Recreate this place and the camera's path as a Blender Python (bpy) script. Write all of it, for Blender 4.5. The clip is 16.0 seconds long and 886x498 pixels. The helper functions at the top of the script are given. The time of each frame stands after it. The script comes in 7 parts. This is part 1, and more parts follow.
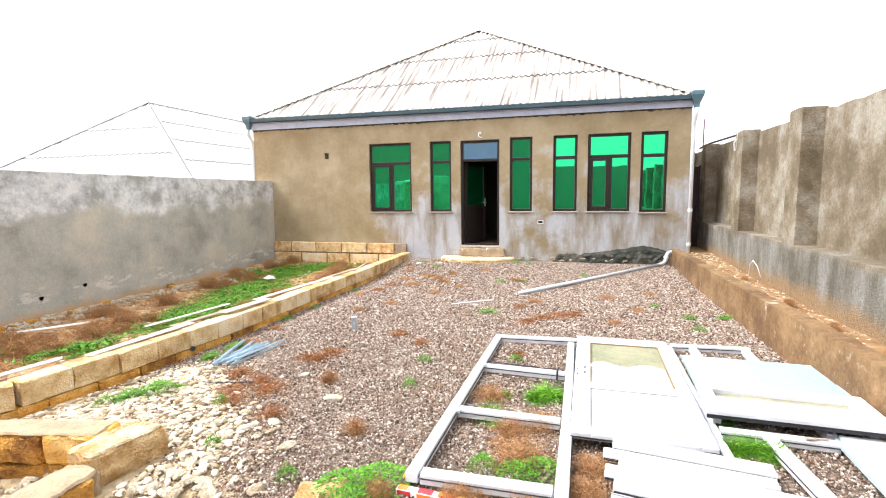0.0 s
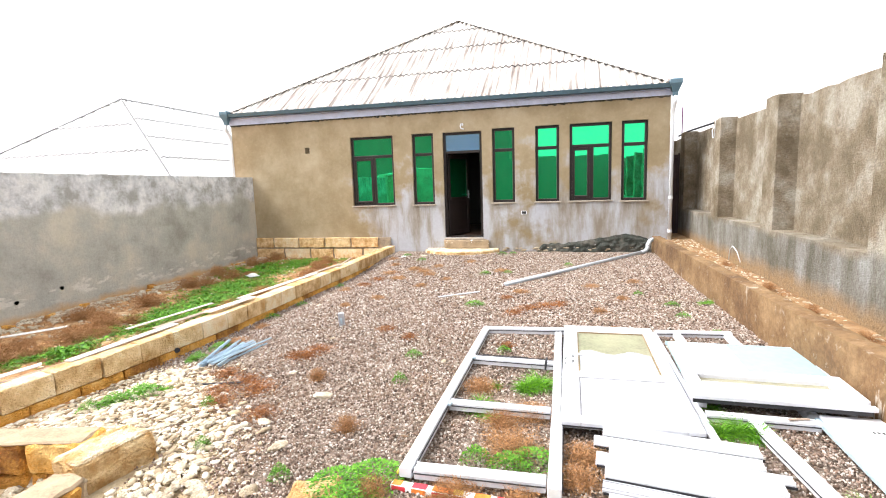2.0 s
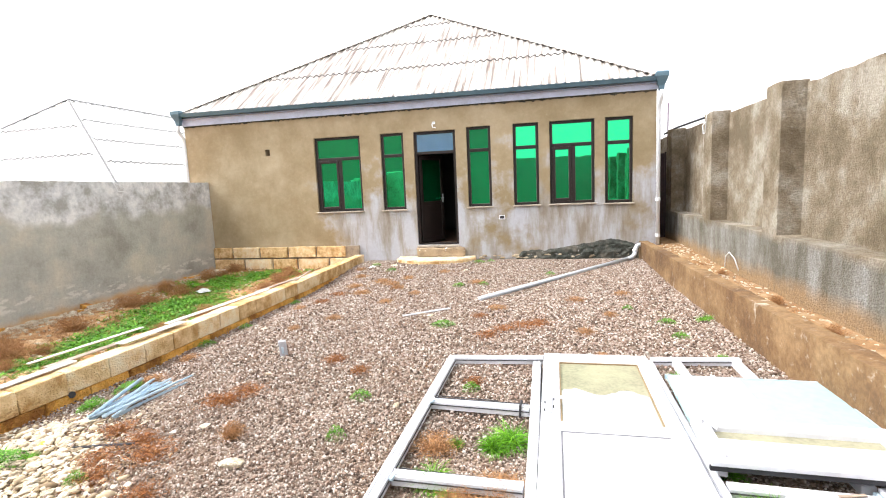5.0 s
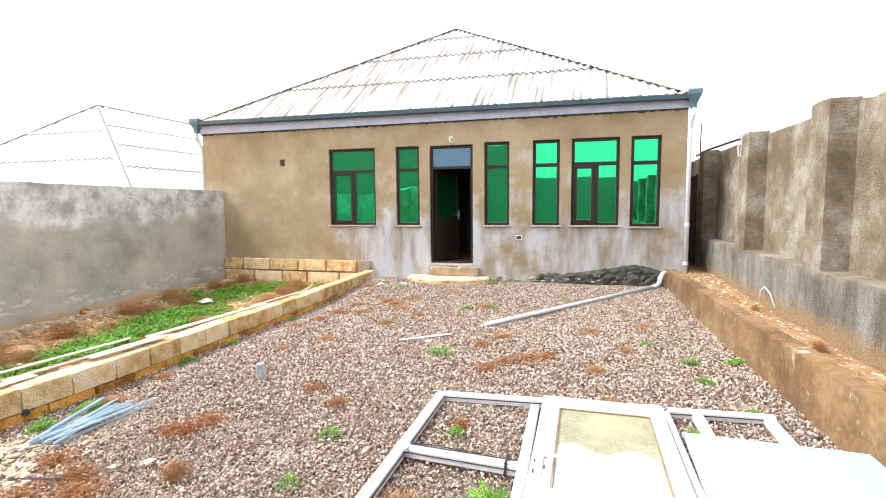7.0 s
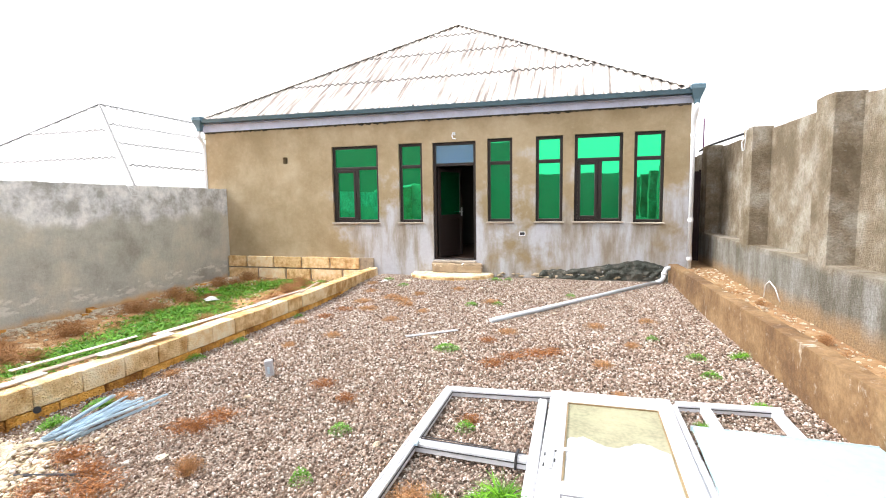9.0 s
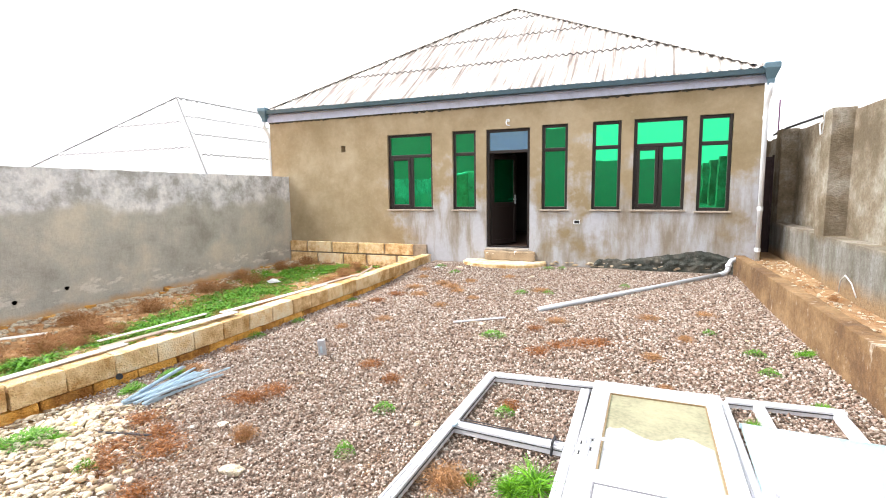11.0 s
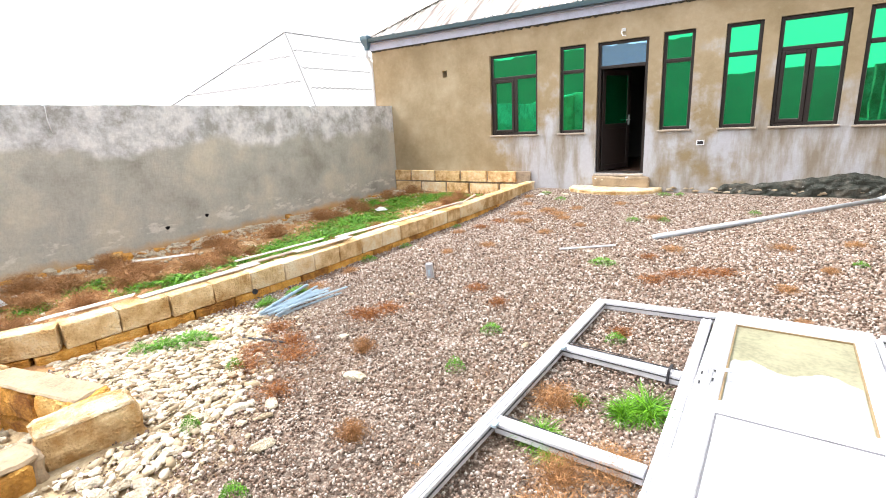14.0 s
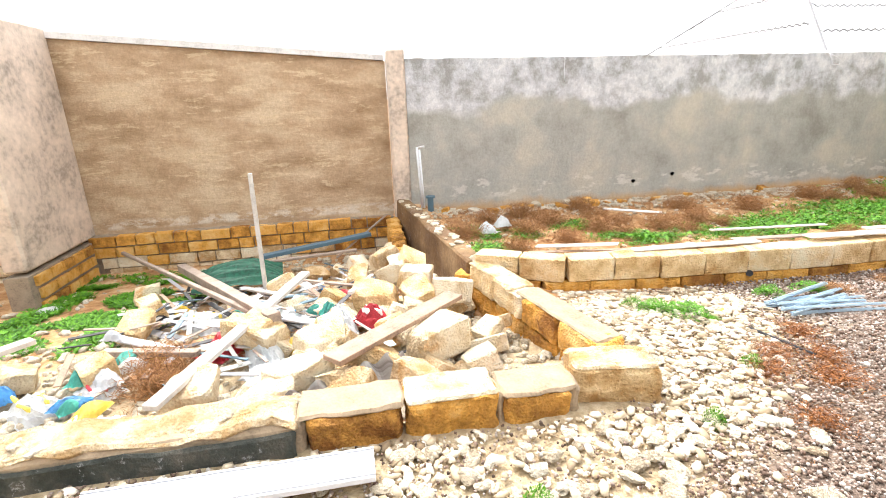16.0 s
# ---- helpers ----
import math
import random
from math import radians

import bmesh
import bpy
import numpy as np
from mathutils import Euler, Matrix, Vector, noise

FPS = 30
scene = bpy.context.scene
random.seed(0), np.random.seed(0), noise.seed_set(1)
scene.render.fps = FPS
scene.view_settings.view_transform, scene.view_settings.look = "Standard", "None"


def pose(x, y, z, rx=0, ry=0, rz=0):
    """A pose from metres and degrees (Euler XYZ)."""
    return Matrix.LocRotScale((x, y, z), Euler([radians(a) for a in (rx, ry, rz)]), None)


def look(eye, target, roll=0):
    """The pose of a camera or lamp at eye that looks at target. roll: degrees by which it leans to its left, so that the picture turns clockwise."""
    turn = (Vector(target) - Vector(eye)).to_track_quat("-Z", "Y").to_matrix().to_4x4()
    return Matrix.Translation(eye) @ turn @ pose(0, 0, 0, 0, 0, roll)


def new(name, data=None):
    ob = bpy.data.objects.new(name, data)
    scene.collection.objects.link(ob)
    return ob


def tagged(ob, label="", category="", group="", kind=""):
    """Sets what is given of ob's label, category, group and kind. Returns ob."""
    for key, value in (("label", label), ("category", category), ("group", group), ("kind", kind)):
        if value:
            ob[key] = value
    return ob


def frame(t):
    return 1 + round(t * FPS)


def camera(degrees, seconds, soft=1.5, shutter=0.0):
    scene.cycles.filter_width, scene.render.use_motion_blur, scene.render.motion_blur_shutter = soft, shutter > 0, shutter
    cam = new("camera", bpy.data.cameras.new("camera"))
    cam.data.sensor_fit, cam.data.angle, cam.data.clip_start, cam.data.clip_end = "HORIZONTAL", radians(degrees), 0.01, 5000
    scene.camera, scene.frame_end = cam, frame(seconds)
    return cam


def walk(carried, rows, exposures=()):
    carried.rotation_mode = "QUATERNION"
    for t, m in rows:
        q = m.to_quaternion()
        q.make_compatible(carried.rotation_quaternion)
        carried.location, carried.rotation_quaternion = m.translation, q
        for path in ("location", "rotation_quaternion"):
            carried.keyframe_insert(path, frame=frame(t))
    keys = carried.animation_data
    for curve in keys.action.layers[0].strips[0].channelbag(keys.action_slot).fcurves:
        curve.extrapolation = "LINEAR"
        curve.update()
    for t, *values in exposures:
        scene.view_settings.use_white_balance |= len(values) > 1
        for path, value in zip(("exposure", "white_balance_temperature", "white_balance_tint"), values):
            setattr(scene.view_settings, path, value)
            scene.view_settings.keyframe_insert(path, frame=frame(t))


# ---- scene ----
cam = camera(84.2, 16.0, soft=1.0)
PATH = [
    (0, (0.555, 0.636, 1.677), (0.008, 2.546, 1.449), -0.7),
    (0.5, (0.504, 0.627, 1.67), (-0.026, 2.541, 1.429), -0.9),
    (1, (0.488, 0.626, 1.662), (0.036, 2.557, 1.406), -1.1),
    (1.5, (0.494, 0.639, 1.67), (0.07, 2.577, 1.415), -1.1),
    (2, (0.527, 0.64, 1.692), (0.045, 2.563, 1.43), -1.9),
    (2.5, (0.642, 0.753, 1.693), (0.087, 2.657, 1.43), -2.9),
    (3, (0.688, 0.86, 1.685), (0.133, 2.76, 1.406), -3.1),
    (3.5, (0.634, 1.027, 1.652), (0.158, 2.949, 1.366), -2.5),
    (4, (0.579, 1.18, 1.672), (0.167, 3.116, 1.384), -2.8),
    (4.2, (0.577, 1.258, 1.674), (0.167, 3.196, 1.391), -3.1),
    (6.5, (0.667, 1.98, 1.679), (0.182, 3.911, 1.489), -0.2),
    (7, (0.76, 2.068, 1.668), (0.233, 3.989, 1.486), -0.5),
    (7.5, (0.788, 2.079, 1.672), (0.25, 3.996, 1.482), -0.9),
    (8, (0.785, 2.109, 1.656), (0.254, 4.028, 1.462), -0.9),
    (8.5, (0.736, 2.065, 1.666), (0.207, 3.984, 1.472), -0.9),
    (8.7, (0.707, 2.05, 1.66), (0.18, 3.97, 1.467), -0.9),
    (11, (0.835, 2.02, 1.662), (0.084, 3.858, 1.421), -0.8),
    (11.5, (0.832, 2.035, 1.64), (-0.038, 3.811, 1.345), -2.0),
    (12, (0.788, 2.031, 1.627), (-0.189, 3.742, 1.284), -3.2),
    (12.5, (0.814, 2.032, 1.644), (-0.022, 3.814, 1.291), -2.2),
    (13, (0.924, 2.028, 1.657), (0.347, 3.906, 1.281), -1.5),
    (13.5, (0.918, 2.036, 1.65), (0.248, 3.867, 1.203), -1.6),
    (14, (0.764, 2.035, 1.6), (-0.328, 3.633, 1.095), -3.1),
    (14.5, (0.583, 1.897, 1.602), (-0.806, 3.249, 1.109), -3.8),
    (15, (0.406, 1.733, 1.61), (-1.233, 2.768, 1.115), -3.6),
    (15.5, (0.169, 1.658, 1.568), (-1.665, 2.249, 1.029), -2.9),
    (16, (-0.028, 1.604, 1.567), (-1.912, 1.918, 0.975), -2.0),
]
walk(cam, [(t, look(eye, target, roll)) for t, eye, target, roll in PATH],
     [(0, 1.45), (8, 1.48), (13.5, 1.5), (14.5, 1.6), (16, 1.70)])

# ---- light ----
world = bpy.data.worlds.new("sky")
scene.world = world
world.use_nodes = True
wn, wl = world.node_tree.nodes, world.node_tree.links
SUN_EL, SUN_AZ = radians(52), radians(-104)
sky = wn.new("ShaderNodeTexSky")
sky.sky_type, sky.sun_disc, sky.sun_elevation, sky.sun_rotation = "NISHITA", False, SUN_EL, SUN_AZ
sky.air_density, sky.dust_density, sky.ozone_density = 1.0, 6.0, 1.0
hs = wn.new("ShaderNodeHueSaturation")
hs.inputs["Saturation"].default_value = 0.18
wl.new(sky.outputs[0], hs.inputs["Color"])
bg = wn["Background"]
lift = wn.new("ShaderNodeMix")
lift.data_type, lift.blend_type = "RGBA", "LIGHTEN"
lift.inputs[0].default_value = 1.0
lift.inputs[7].default_value = (4.6, 4.7, 4.8, 1)
wl.new(hs.outputs[0], lift.inputs[6])
wl.new(lift.outputs[2], bg.inputs[0])
bg.inputs[1].default_value = 0.15
sun = new("sun", bpy.data.lights.new("sun", "SUN"))
sun.data.energy, sun.data.angle, sun.data.color = 0.68, radians(12), (1.0, 0.95, 0.88)
sd = Vector((math.sin(SUN_AZ) * math.cos(SUN_EL), math.cos(SUN_AZ) * math.cos(SUN_EL), math.sin(SUN_EL)))
sun.matrix_world = look(tuple(sd * 30), (0, 0, 0))
scene.view_settings.exposure = 1.45

# ---- materials ----


def mat(name, color, rough=0.8, metal=0.0, spec=0.5):
    m = bpy.data.materials.new(name)
    m.use_nodes = True
    b = m.node_tree.nodes["Principled BSDF"]
    b.inputs["Base Color"].default_value = (*color, 1)
    b.inputs["Roughness"].default_value, b.inputs["Metallic"].default_value = rough, metal
    b.inputs["Specular IOR Level"].default_value = spec
    return m


class Net:
    """A small hand for node trees."""

    def __init__(self, m):
        self.n, self.l = m.node_tree.nodes, m.node_tree.links
        self.bsdf = self.n["Principled BSDF"]
        self.pos = self.n.new("ShaderNodeNewGeometry")
        self.co = self.pos.outputs["Position"]

    def scaled(self, sx, sy, sz):
        v = self.n.new("ShaderNodeVectorMath")
        v.operation = "MULTIPLY"
        self.l.new(self.co, v.inputs[0])
        v.inputs[1].default_value = (sx, sy, sz)
        return v.outputs[0]

    def noise(self, scale, detail=4.0, rough=0.55, co=None, dist=0.0):
        t = self.n.new("ShaderNodeTexNoise")
        t.inputs["Scale"].default_value, t.inputs["Detail"].default_value = scale, detail
        t.inputs["Roughness"].default_value, t.inputs["Distortion"].default_value = rough, dist
        self.l.new(co or self.co, t.inputs["Vector"])
        return t.outputs["Fac"]

    def voronoi(self, scale, feature="F1", out="Distance", co=None):
        t = self.n.new("ShaderNodeTexVoronoi")
        t.feature = feature
        t.inputs["Scale"].default_value = scale
        self.l.new(co or self.co, t.inputs["Vector"])
        return t.outputs[out]

    def ramp(self, fac, stops):
        r = self.n.new("ShaderNodeValToRGB")
        e = r.color_ramp.elements
        while len(e) < len(stops):
            e.new(0.5)
        for k, (p, c) in zip(e, stops):
            k.position = p
            k.color = (*c, 1) if isinstance(c, tuple) else (c, c, c, 1)
        self.l.new(fac, r.inputs[0])
        return r.outputs[0]

    def mix(self, fac, a, b, blend="MIX"):
        x = self.n.new("ShaderNodeMix")
        x.data_type, x.blend_type = "RGBA", blend
        for sock, v in ((x.inputs[0], fac), (x.inputs[6], a), (x.inputs[7], b)):
            if isinstance(v, (int, float)):
                sock.default_value = v
            elif isinstance(v, tuple):
                sock.default_value = (*v, 1)
            else:
                self.l.new(v, sock)
        return x.outputs[2]

    def math(self, op, a, b=0.0, c=0.0):
        x = self.n.new("ShaderNodeMath")
        x.operation = op
        x.use_clamp = op in ("MULTIPLY_ADD",)
        for sock, v in zip(x.inputs, (a, b, c)):
            if isinstance(v, (int, float)):
                sock.default_value = v
            else:
                self.l.new(v, sock)
        return x.outputs[0]

    def axis(self, k):
        s = self.n.new("ShaderNodeSeparateXYZ")
        self.l.new(self.co, s.inputs[0])
        return s.outputs[k]

    def bump(self, h, strength=0.4, dist=0.01):
        b = self.n.new("ShaderNodeBump")
        b.inputs["Strength"].default_value, b.inputs["Distance"].default_value = strength, dist
        self.l.new(h, b.inputs["Height"])
        self.l.new(b.outputs[0], self.bsdf.inputs["Normal"])

    def grain(self, c, scale=30.0, amount=0.45, lo=0.44, hi=0.58):
        """Dark specks and pale crumbs over a colour."""
        f = self.ramp(self.noise(scale, 6, 0.78), [(lo, 0.0), (hi, 1.0)])
        dark = self.mix(1.0, c, (0.42, 0.38, 0.33), "MULTIPLY")
        c = self.mix(self.math("MULTIPLY", self.math("SUBTRACT", 1.0, f), amount), c, dark)
        g = self.ramp(self.noise(scale * 0.6, 5, 0.75), [(0.6, 0.0), (0.68, 1.0)])
        return self.mix(self.math("MULTIPLY", g, amount * 0.55), c, (0.68, 0.64, 0.58))

    def color(self, c):
        self.l.new(c, self.bsdf.inputs["Base Color"])

    def random(self):
        return self.n.new("ShaderNodeObjectInfo").outputs["Random"]

    def island(self):
        return self.pos.outputs["Random Per Island"]


def simple(name, c, rough=0.6, var=0.15, scale=8.0, bump=0.2, metal=0.0, dist=0.004, rnd=0.0):
    """A colour with grain and stains at two scales."""
    m = mat(name, c, rough, metal)
    n = Net(m)
    f = n.math("ADD", n.math("MULTIPLY", n.noise(scale), 0.6), n.math("MULTIPLY", n.noise(scale * 9, 3), 0.4))
    lo = tuple(v * (1 - 2 * var) for v in c)
    hi = tuple(min(1, v * (1 + 1.2 * var)) for v in c)
    col = n.ramp(f, [(0.3, lo), (0.5, c), (0.72, hi)])
    if rnd:
        col = n.mix(n.math("MULTIPLY", n.random(), rnd), col, (0.0, 0.0, 0.0))
    n.color(col)
    if bump:
        n.bump(f, bump, dist)
    return m

M = {}


def build_materials():
    # plaster of the house: sandy above, pale bluish cement streaks low down
    m = mat("house_plaster", (0.3, 0.24, 0.17), 0.92)
    n = Net(m)
    big = n.noise(0.9, 5, 0.6)
    fine = n.noise(26, 5, 0.7)
    streak = n.noise(1.0, 5, 0.65, n.scaled(3.2, 3.2, 0.7))
    sand = n.ramp(n.noise(1.2, 6, 0.6), [(0.34, (0.26, 0.20, 0.115)), (0.5, (0.32, 0.25, 0.155)), (0.66, (0.40, 0.325, 0.22))])
    grey = n.ramp(streak, [(0.34, (0.24, 0.205, 0.165)), (0.46, (0.34, 0.32, 0.305)), (0.58, (0.44, 0.45, 0.50))])
    low = n.math("ADD", n.math("MULTIPLY", n.axis(2), -0.62), 1.15)
    right = n.math("MULTIPLY", n.math("ADD", n.axis(0), 4.4), 0.9)
    patch = n.math("ADD", n.math("MINIMUM", low, n.math("MINIMUM", right, 0.6)), n.math("MULTIPLY", n.math("SUBTRACT", n.noise(1.2, 6, 0.6), 0.43), 3.6))
    col = n.mix(n.ramp(patch, [(0.1, 0.0), (0.62, 0.95)]), sand, grey)
    n.color(n.grain(col, 16, 0.1))
    n.bump(n.math("ADD", n.math("MULTIPLY", n.noise(5, 6, 0.6), 0.8), n.math("MULTIPLY", fine, 0.4)), 0.5, 0.02)
    M["plaster"] = m

    # grey cement wall, rough and pale along the top
    m = mat("cement_render", (0.26, 0.26, 0.25), 0.93)
    n = Net(m)
    a = n.noise(1.1, 6, 0.62)
    rough = n.noise(14, 6, 0.75)
    base = n.ramp(a, [(0.34, (0.29, 0.285, 0.255)), (0.5, (0.42, 0.42, 0.395)), (0.66, (0.55, 0.52, 0.45))])
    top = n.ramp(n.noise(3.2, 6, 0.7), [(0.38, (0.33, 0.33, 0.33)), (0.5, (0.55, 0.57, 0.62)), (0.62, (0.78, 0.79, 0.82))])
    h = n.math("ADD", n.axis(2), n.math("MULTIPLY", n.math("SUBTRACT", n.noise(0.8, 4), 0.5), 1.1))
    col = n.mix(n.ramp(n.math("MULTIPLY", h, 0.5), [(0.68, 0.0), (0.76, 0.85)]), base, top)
    foot = n.ramp(n.math("ADD", n.axis(2), n.math("MULTIPLY", n.noise(2.5, 4), 0.35)), [(0.02, 1.0), (0.16, 0.0)])
    col = n.mix(foot, col, (0.56, 0.36, 0.18))
    salt = n.math("MULTIPLY", n.ramp(n.noise(2.6, 5, 0.7, n.scaled(1, 1, 2.5)), [(0.55, 0.0), (0.6, 1.0)]), n.ramp(n.math("ADD", n.axis(2), n.math("MULTIPLY", n.noise(0.7, 3), 0.3)), [(0.12, 0.0), (0.2, 1.0), (0.42, 1.0), (0.5, 0.0)]))
    col = n.mix(n.math("MULTIPLY", salt, 0.5), col, (0.78, 0.75, 0.70))
    n.color(n.grain(col, 22, 0.16))
    n.bump(n.math("ADD", rough, n.math("MULTIPLY", n.noise(60, 3), 0.3)), 0.8, 0.03)
    M["cement"] = m

    # right wall: warm sandy render above, blue-grey damp cement below
    m = mat("boundary_render", (0.32, 0.27, 0.2), 0.93)
    n = Net(m)
    warm = n.ramp(n.noise(1.6, 6, 0.65), [(0.38, (0.19, 0.145, 0.09)), (0.5, (0.30, 0.245, 0.175)), (0.62, (0.47, 0.425, 0.36))])
    cool = n.ramp(n.noise(1.2, 6, 0.65, n.scaled(2.6, 2.6, 0.8)), [(0.36, (0.15, 0.135, 0.105)), (0.5, (0.25, 0.24, 0.215)), (0.64, (0.37, 0.37, 0.36))])
    z = n.math("ADD", n.axis(2), n.math("MULTIPLY", n.math("SUBTRACT", n.noise(2.0, 4), 0.5), 0.25))
    col = n.mix(n.ramp(z, [(0.86, 0.0), (0.98, 1.0)]), cool, warm)
    col = n.mix(n.ramp(z, [(0.38, 0.9), (0.56, 0.0)]), col, (0.38, 0.24, 0.12))
    r = n.noise(16, 6, 0.75)
    col = n.mix(n.math("MULTIPLY", n.ramp(r, [(0.53, 0.0), (0.64, 1.0)]), 0.38), col, (0.12, 0.095, 0.06))
    n.color(n.grain(col, 26, 0.34))
    n.bump(n.math("ADD", n.math("MULTIPLY", r, 0.8), n.noise(55, 3)), 1.0, 0.045)
    M["boundary"] = m

    # brown render with worn, scraped horizontal patches
    m = mat("brown_render", (0.3, 0.2, 0.12), 0.93)
    n = Net(m)
    a = n.noise(1.3, 6, 0.62, n.scaled(1, 0.8, 1.9))
    col = n.ramp(a, [(0.34, (0.34, 0.225, 0.13)), (0.5, (0.50, 0.36, 0.235)), (0.66, (0.64, 0.51, 0.36))])
    scr = n.noise(2.4, 6, 0.7, n.scaled(1, 1, 4.5))
    col = n.mix(n.ramp(scr, [(0.56, 0.0), (0.62, 0.6)]), col, (0.70, 0.56, 0.38))
    salt = n.math("MULTIPLY", n.ramp(n.noise(3.0, 5, 0.7, n.scaled(1, 1, 2)), [(0.45, 0.0), (0.55, 1.0)]), n.ramp(n.math("ADD", n.axis(2), 0.5), [(0.34, 0.0), (0.38, 1.0), (0.46, 1.0), (0.52, 0.0)]))
    col = n.mix(n.math("MULTIPLY", salt, 0.7), col, (0.75, 0.70, 0.62))
    n.color(n.grain(col, 20, 0.22))
    n.bump(n.math("ADD", n.noise(9, 6, 0.7), scr), 0.9, 0.03)
    M["brown"] = m

    m = mat("low_wall_render", (0.36, 0.23, 0.12), 0.93)
    n = Net(m)
    col = n.ramp(n.noise(1.8, 6, 0.6), [(0.32, (0.12, 0.062, 0.026)), (0.5, (0.20, 0.115, 0.05)), (0.68, (0.30, 0.19, 0.095))])
    col = n.mix(n.ramp(n.noise(2.2, 5, 0.7, n.scaled(1, 2, 0.6)), [(0.63, 0.0), (0.68, 0.7)]), col, (0.60, 0.55, 0.48))
    n.color(n.grain(col, 18, 0.45))
    n.bump(n.noise(20, 6, 0.7), 0.6, 0.015)
    M["lowwall"] = m

    def stone(name, lo, mid, hi, stain):
        m = mat(name, mid, 0.9)
        n = Net(m)
        f = n.math("ADD", n.math("MULTIPLY", n.noise(5, 6, 0.7), 0.8), n.math("MULTIPLY", n.math("SUBTRACT", n.random(), 0.4), 0.2))
        col = n.ramp(f, [(0.28, lo), (0.45, mid), (0.62, hi)])
        col = n.mix(n.ramp(n.noise(2.6, 5, 0.7), [(0.56, 0.0), (0.68, stain)]), col, (0.56, 0.27, 0.06))
        pits = n.voronoi(60)
        col = n.mix(n.ramp(pits, [(0.06, 0.25), (0.18, 0.0)]), col, (0.2, 0.12, 0.05))
        n.color(col)
        n.bump(n.math("ADD", n.noise(22, 7, 0.8), n.math("MULTIPLY", pits, 0.6)), 1.0, 0.025)
        return m

    M["lime"] = stone("limestone", (0.50, 0.28, 0.10), (0.82, 0.61, 0.34), (0.90, 0.80, 0.62), 0.35)
    M["lime_pale"] = stone("limestone_rubble", (0.48, 0.30, 0.13), (0.80, 0.67, 0.47), (0.90, 0.84, 0.71), 0.85)
    M["lime_rust"] = stone("limestone_damp", (0.26, 0.10, 0.015), (0.76, 0.38, 0.07), (0.86, 0.57, 0.22), 0.6)
    M["chips"] = stone("stone_chips", (0.34, 0.265, 0.175), (0.60, 0.52, 0.40), (0.76, 0.69, 0.57), 0.2)

    # soil and gravel of the yard; where each lies follows the plan
    m = mat("yard_ground", (0.2, 0.16, 0.13), 0.95)
    n = Net(m)
    cell = n.voronoi(70, "F1", "Color")
    edge = n.voronoi(70, "F1", "Distance")
    sep = n.n.new("ShaderNodeSeparateColor")
    n.l.new(cell, sep.inputs[0])
    peb = n.ramp(sep.outputs[0], [(0.0, (0.11, 0.085, 0.07)), (0.35, (0.25, 0.19, 0.155)), (0.65, (0.36, 0.30, 0.25)), (0.92, (0.58, 0.51, 0.44)), (1.0, (0.72, 0.66, 0.58))])
    # gaps between the drawn pebbles darkened in colour for their shade
    peb = n.mix(n.ramp(edge, [(0.2, 0.15), (0.55, 0.75)]), peb, (0.12, 0.08, 0.06))
    soil = n.ramp(n.noise(3.4, 6, 0.75), [(0.34, (0.22, 0.10, 0.035)), (0.5, (0.46, 0.25, 0.105)), (0.66, (0.64, 0.48, 0.30))])
    pale = n.ramp(n.noise(6, 6, 0.75), [(0.34, (0.26, 0.18, 0.10)), (0.5, (0.44, 0.34, 0.21)), (0.66, (0.62, 0.51, 0.35))])
    x, y = n.axis(0), n.axis(1)
    wob = n.math("MULTIPLY", n.math("SUBTRACT", n.noise(1.4, 4), 0.5), 1.6)
    bed = n.ramp(n.math("ADD", n.math("MULTIPLY", x, -1.0), -3.1), [(0.3, 0.0), (0.4, 1.0)])
    strip = n.ramp(n.math("ADD", x, -2.2), [(0.3, 0.0), (0.35, 1.0)])
    far = n.ramp(n.math("SUBTRACT", 0.9, y), [(0.0, 0.0), (0.6, 1.0)])
    d = n.math("MAXIMUM", n.math("ADD", n.math("MULTIPLY", x, 1.42), n.math("SUBTRACT", y, 0.75)), n.math("SUBTRACT", y, 4.35))
    rub = n.ramp(n.math("ADD", d, wob), [(0.0, 1.0), (0.5, 0.0)])
    col = n.mix(rub, peb, pale)
    col = n.mix(bed, col, soil)
    col = n.mix(strip, col, n.mix(0.55, soil, (0.13, 0.085, 0.045)))
    thin = n.ramp(n.noise(0.9, 5, 0.6), [(0.5, 0.0), (0.72, 0.45)])
    col = n.mix(thin, col, n.mix(0.5, soil, peb))
    n.color(col)
    n.bump(n.math("ADD", n.math("MULTIPLY", edge, -0.5), n.noise(20, 5, 0.7)), 0.7, 0.015)
    M["ground"] = m

    m = mat("gravel", (0.3, 0.24, 0.2), 0.9)
    n = Net(m)
    col = n.ramp(n.island(), [(0.0, (0.04, 0.026, 0.02)), (0.22, (0.16, 0.097, 0.07)), (0.5, (0.31, 0.22, 0.175)), (0.8, (0.44, 0.37, 0.325)), (1.0, (0.68, 0.64, 0.60))])
    n.color(n.mix(n.math("MULTIPLY", n.noise(90, 3), 0.4), col, (0.2, 0.14, 0.1)))
    M["gravel"] = m
    m = mat("rubble_chips", (0.6, 0.53, 0.42), 0.9)
    n = Net(m)
    col = n.ramp(n.island(), [(0.0, (0.20, 0.14, 0.085)), (0.3, (0.46, 0.37, 0.25)), (0.65, (0.66, 0.57, 0.44)), (1.0, (0.83, 0.78, 0.69))])
    n.color(n.mix(n.ramp(n.noise(40, 5), [(0.5, 0.0), (0.7, 0.35)]), col, (0.4, 0.27, 0.13)))
    n.bump(n.noise(70, 4), 0.4, 0.004)
    M["rubble"] = m

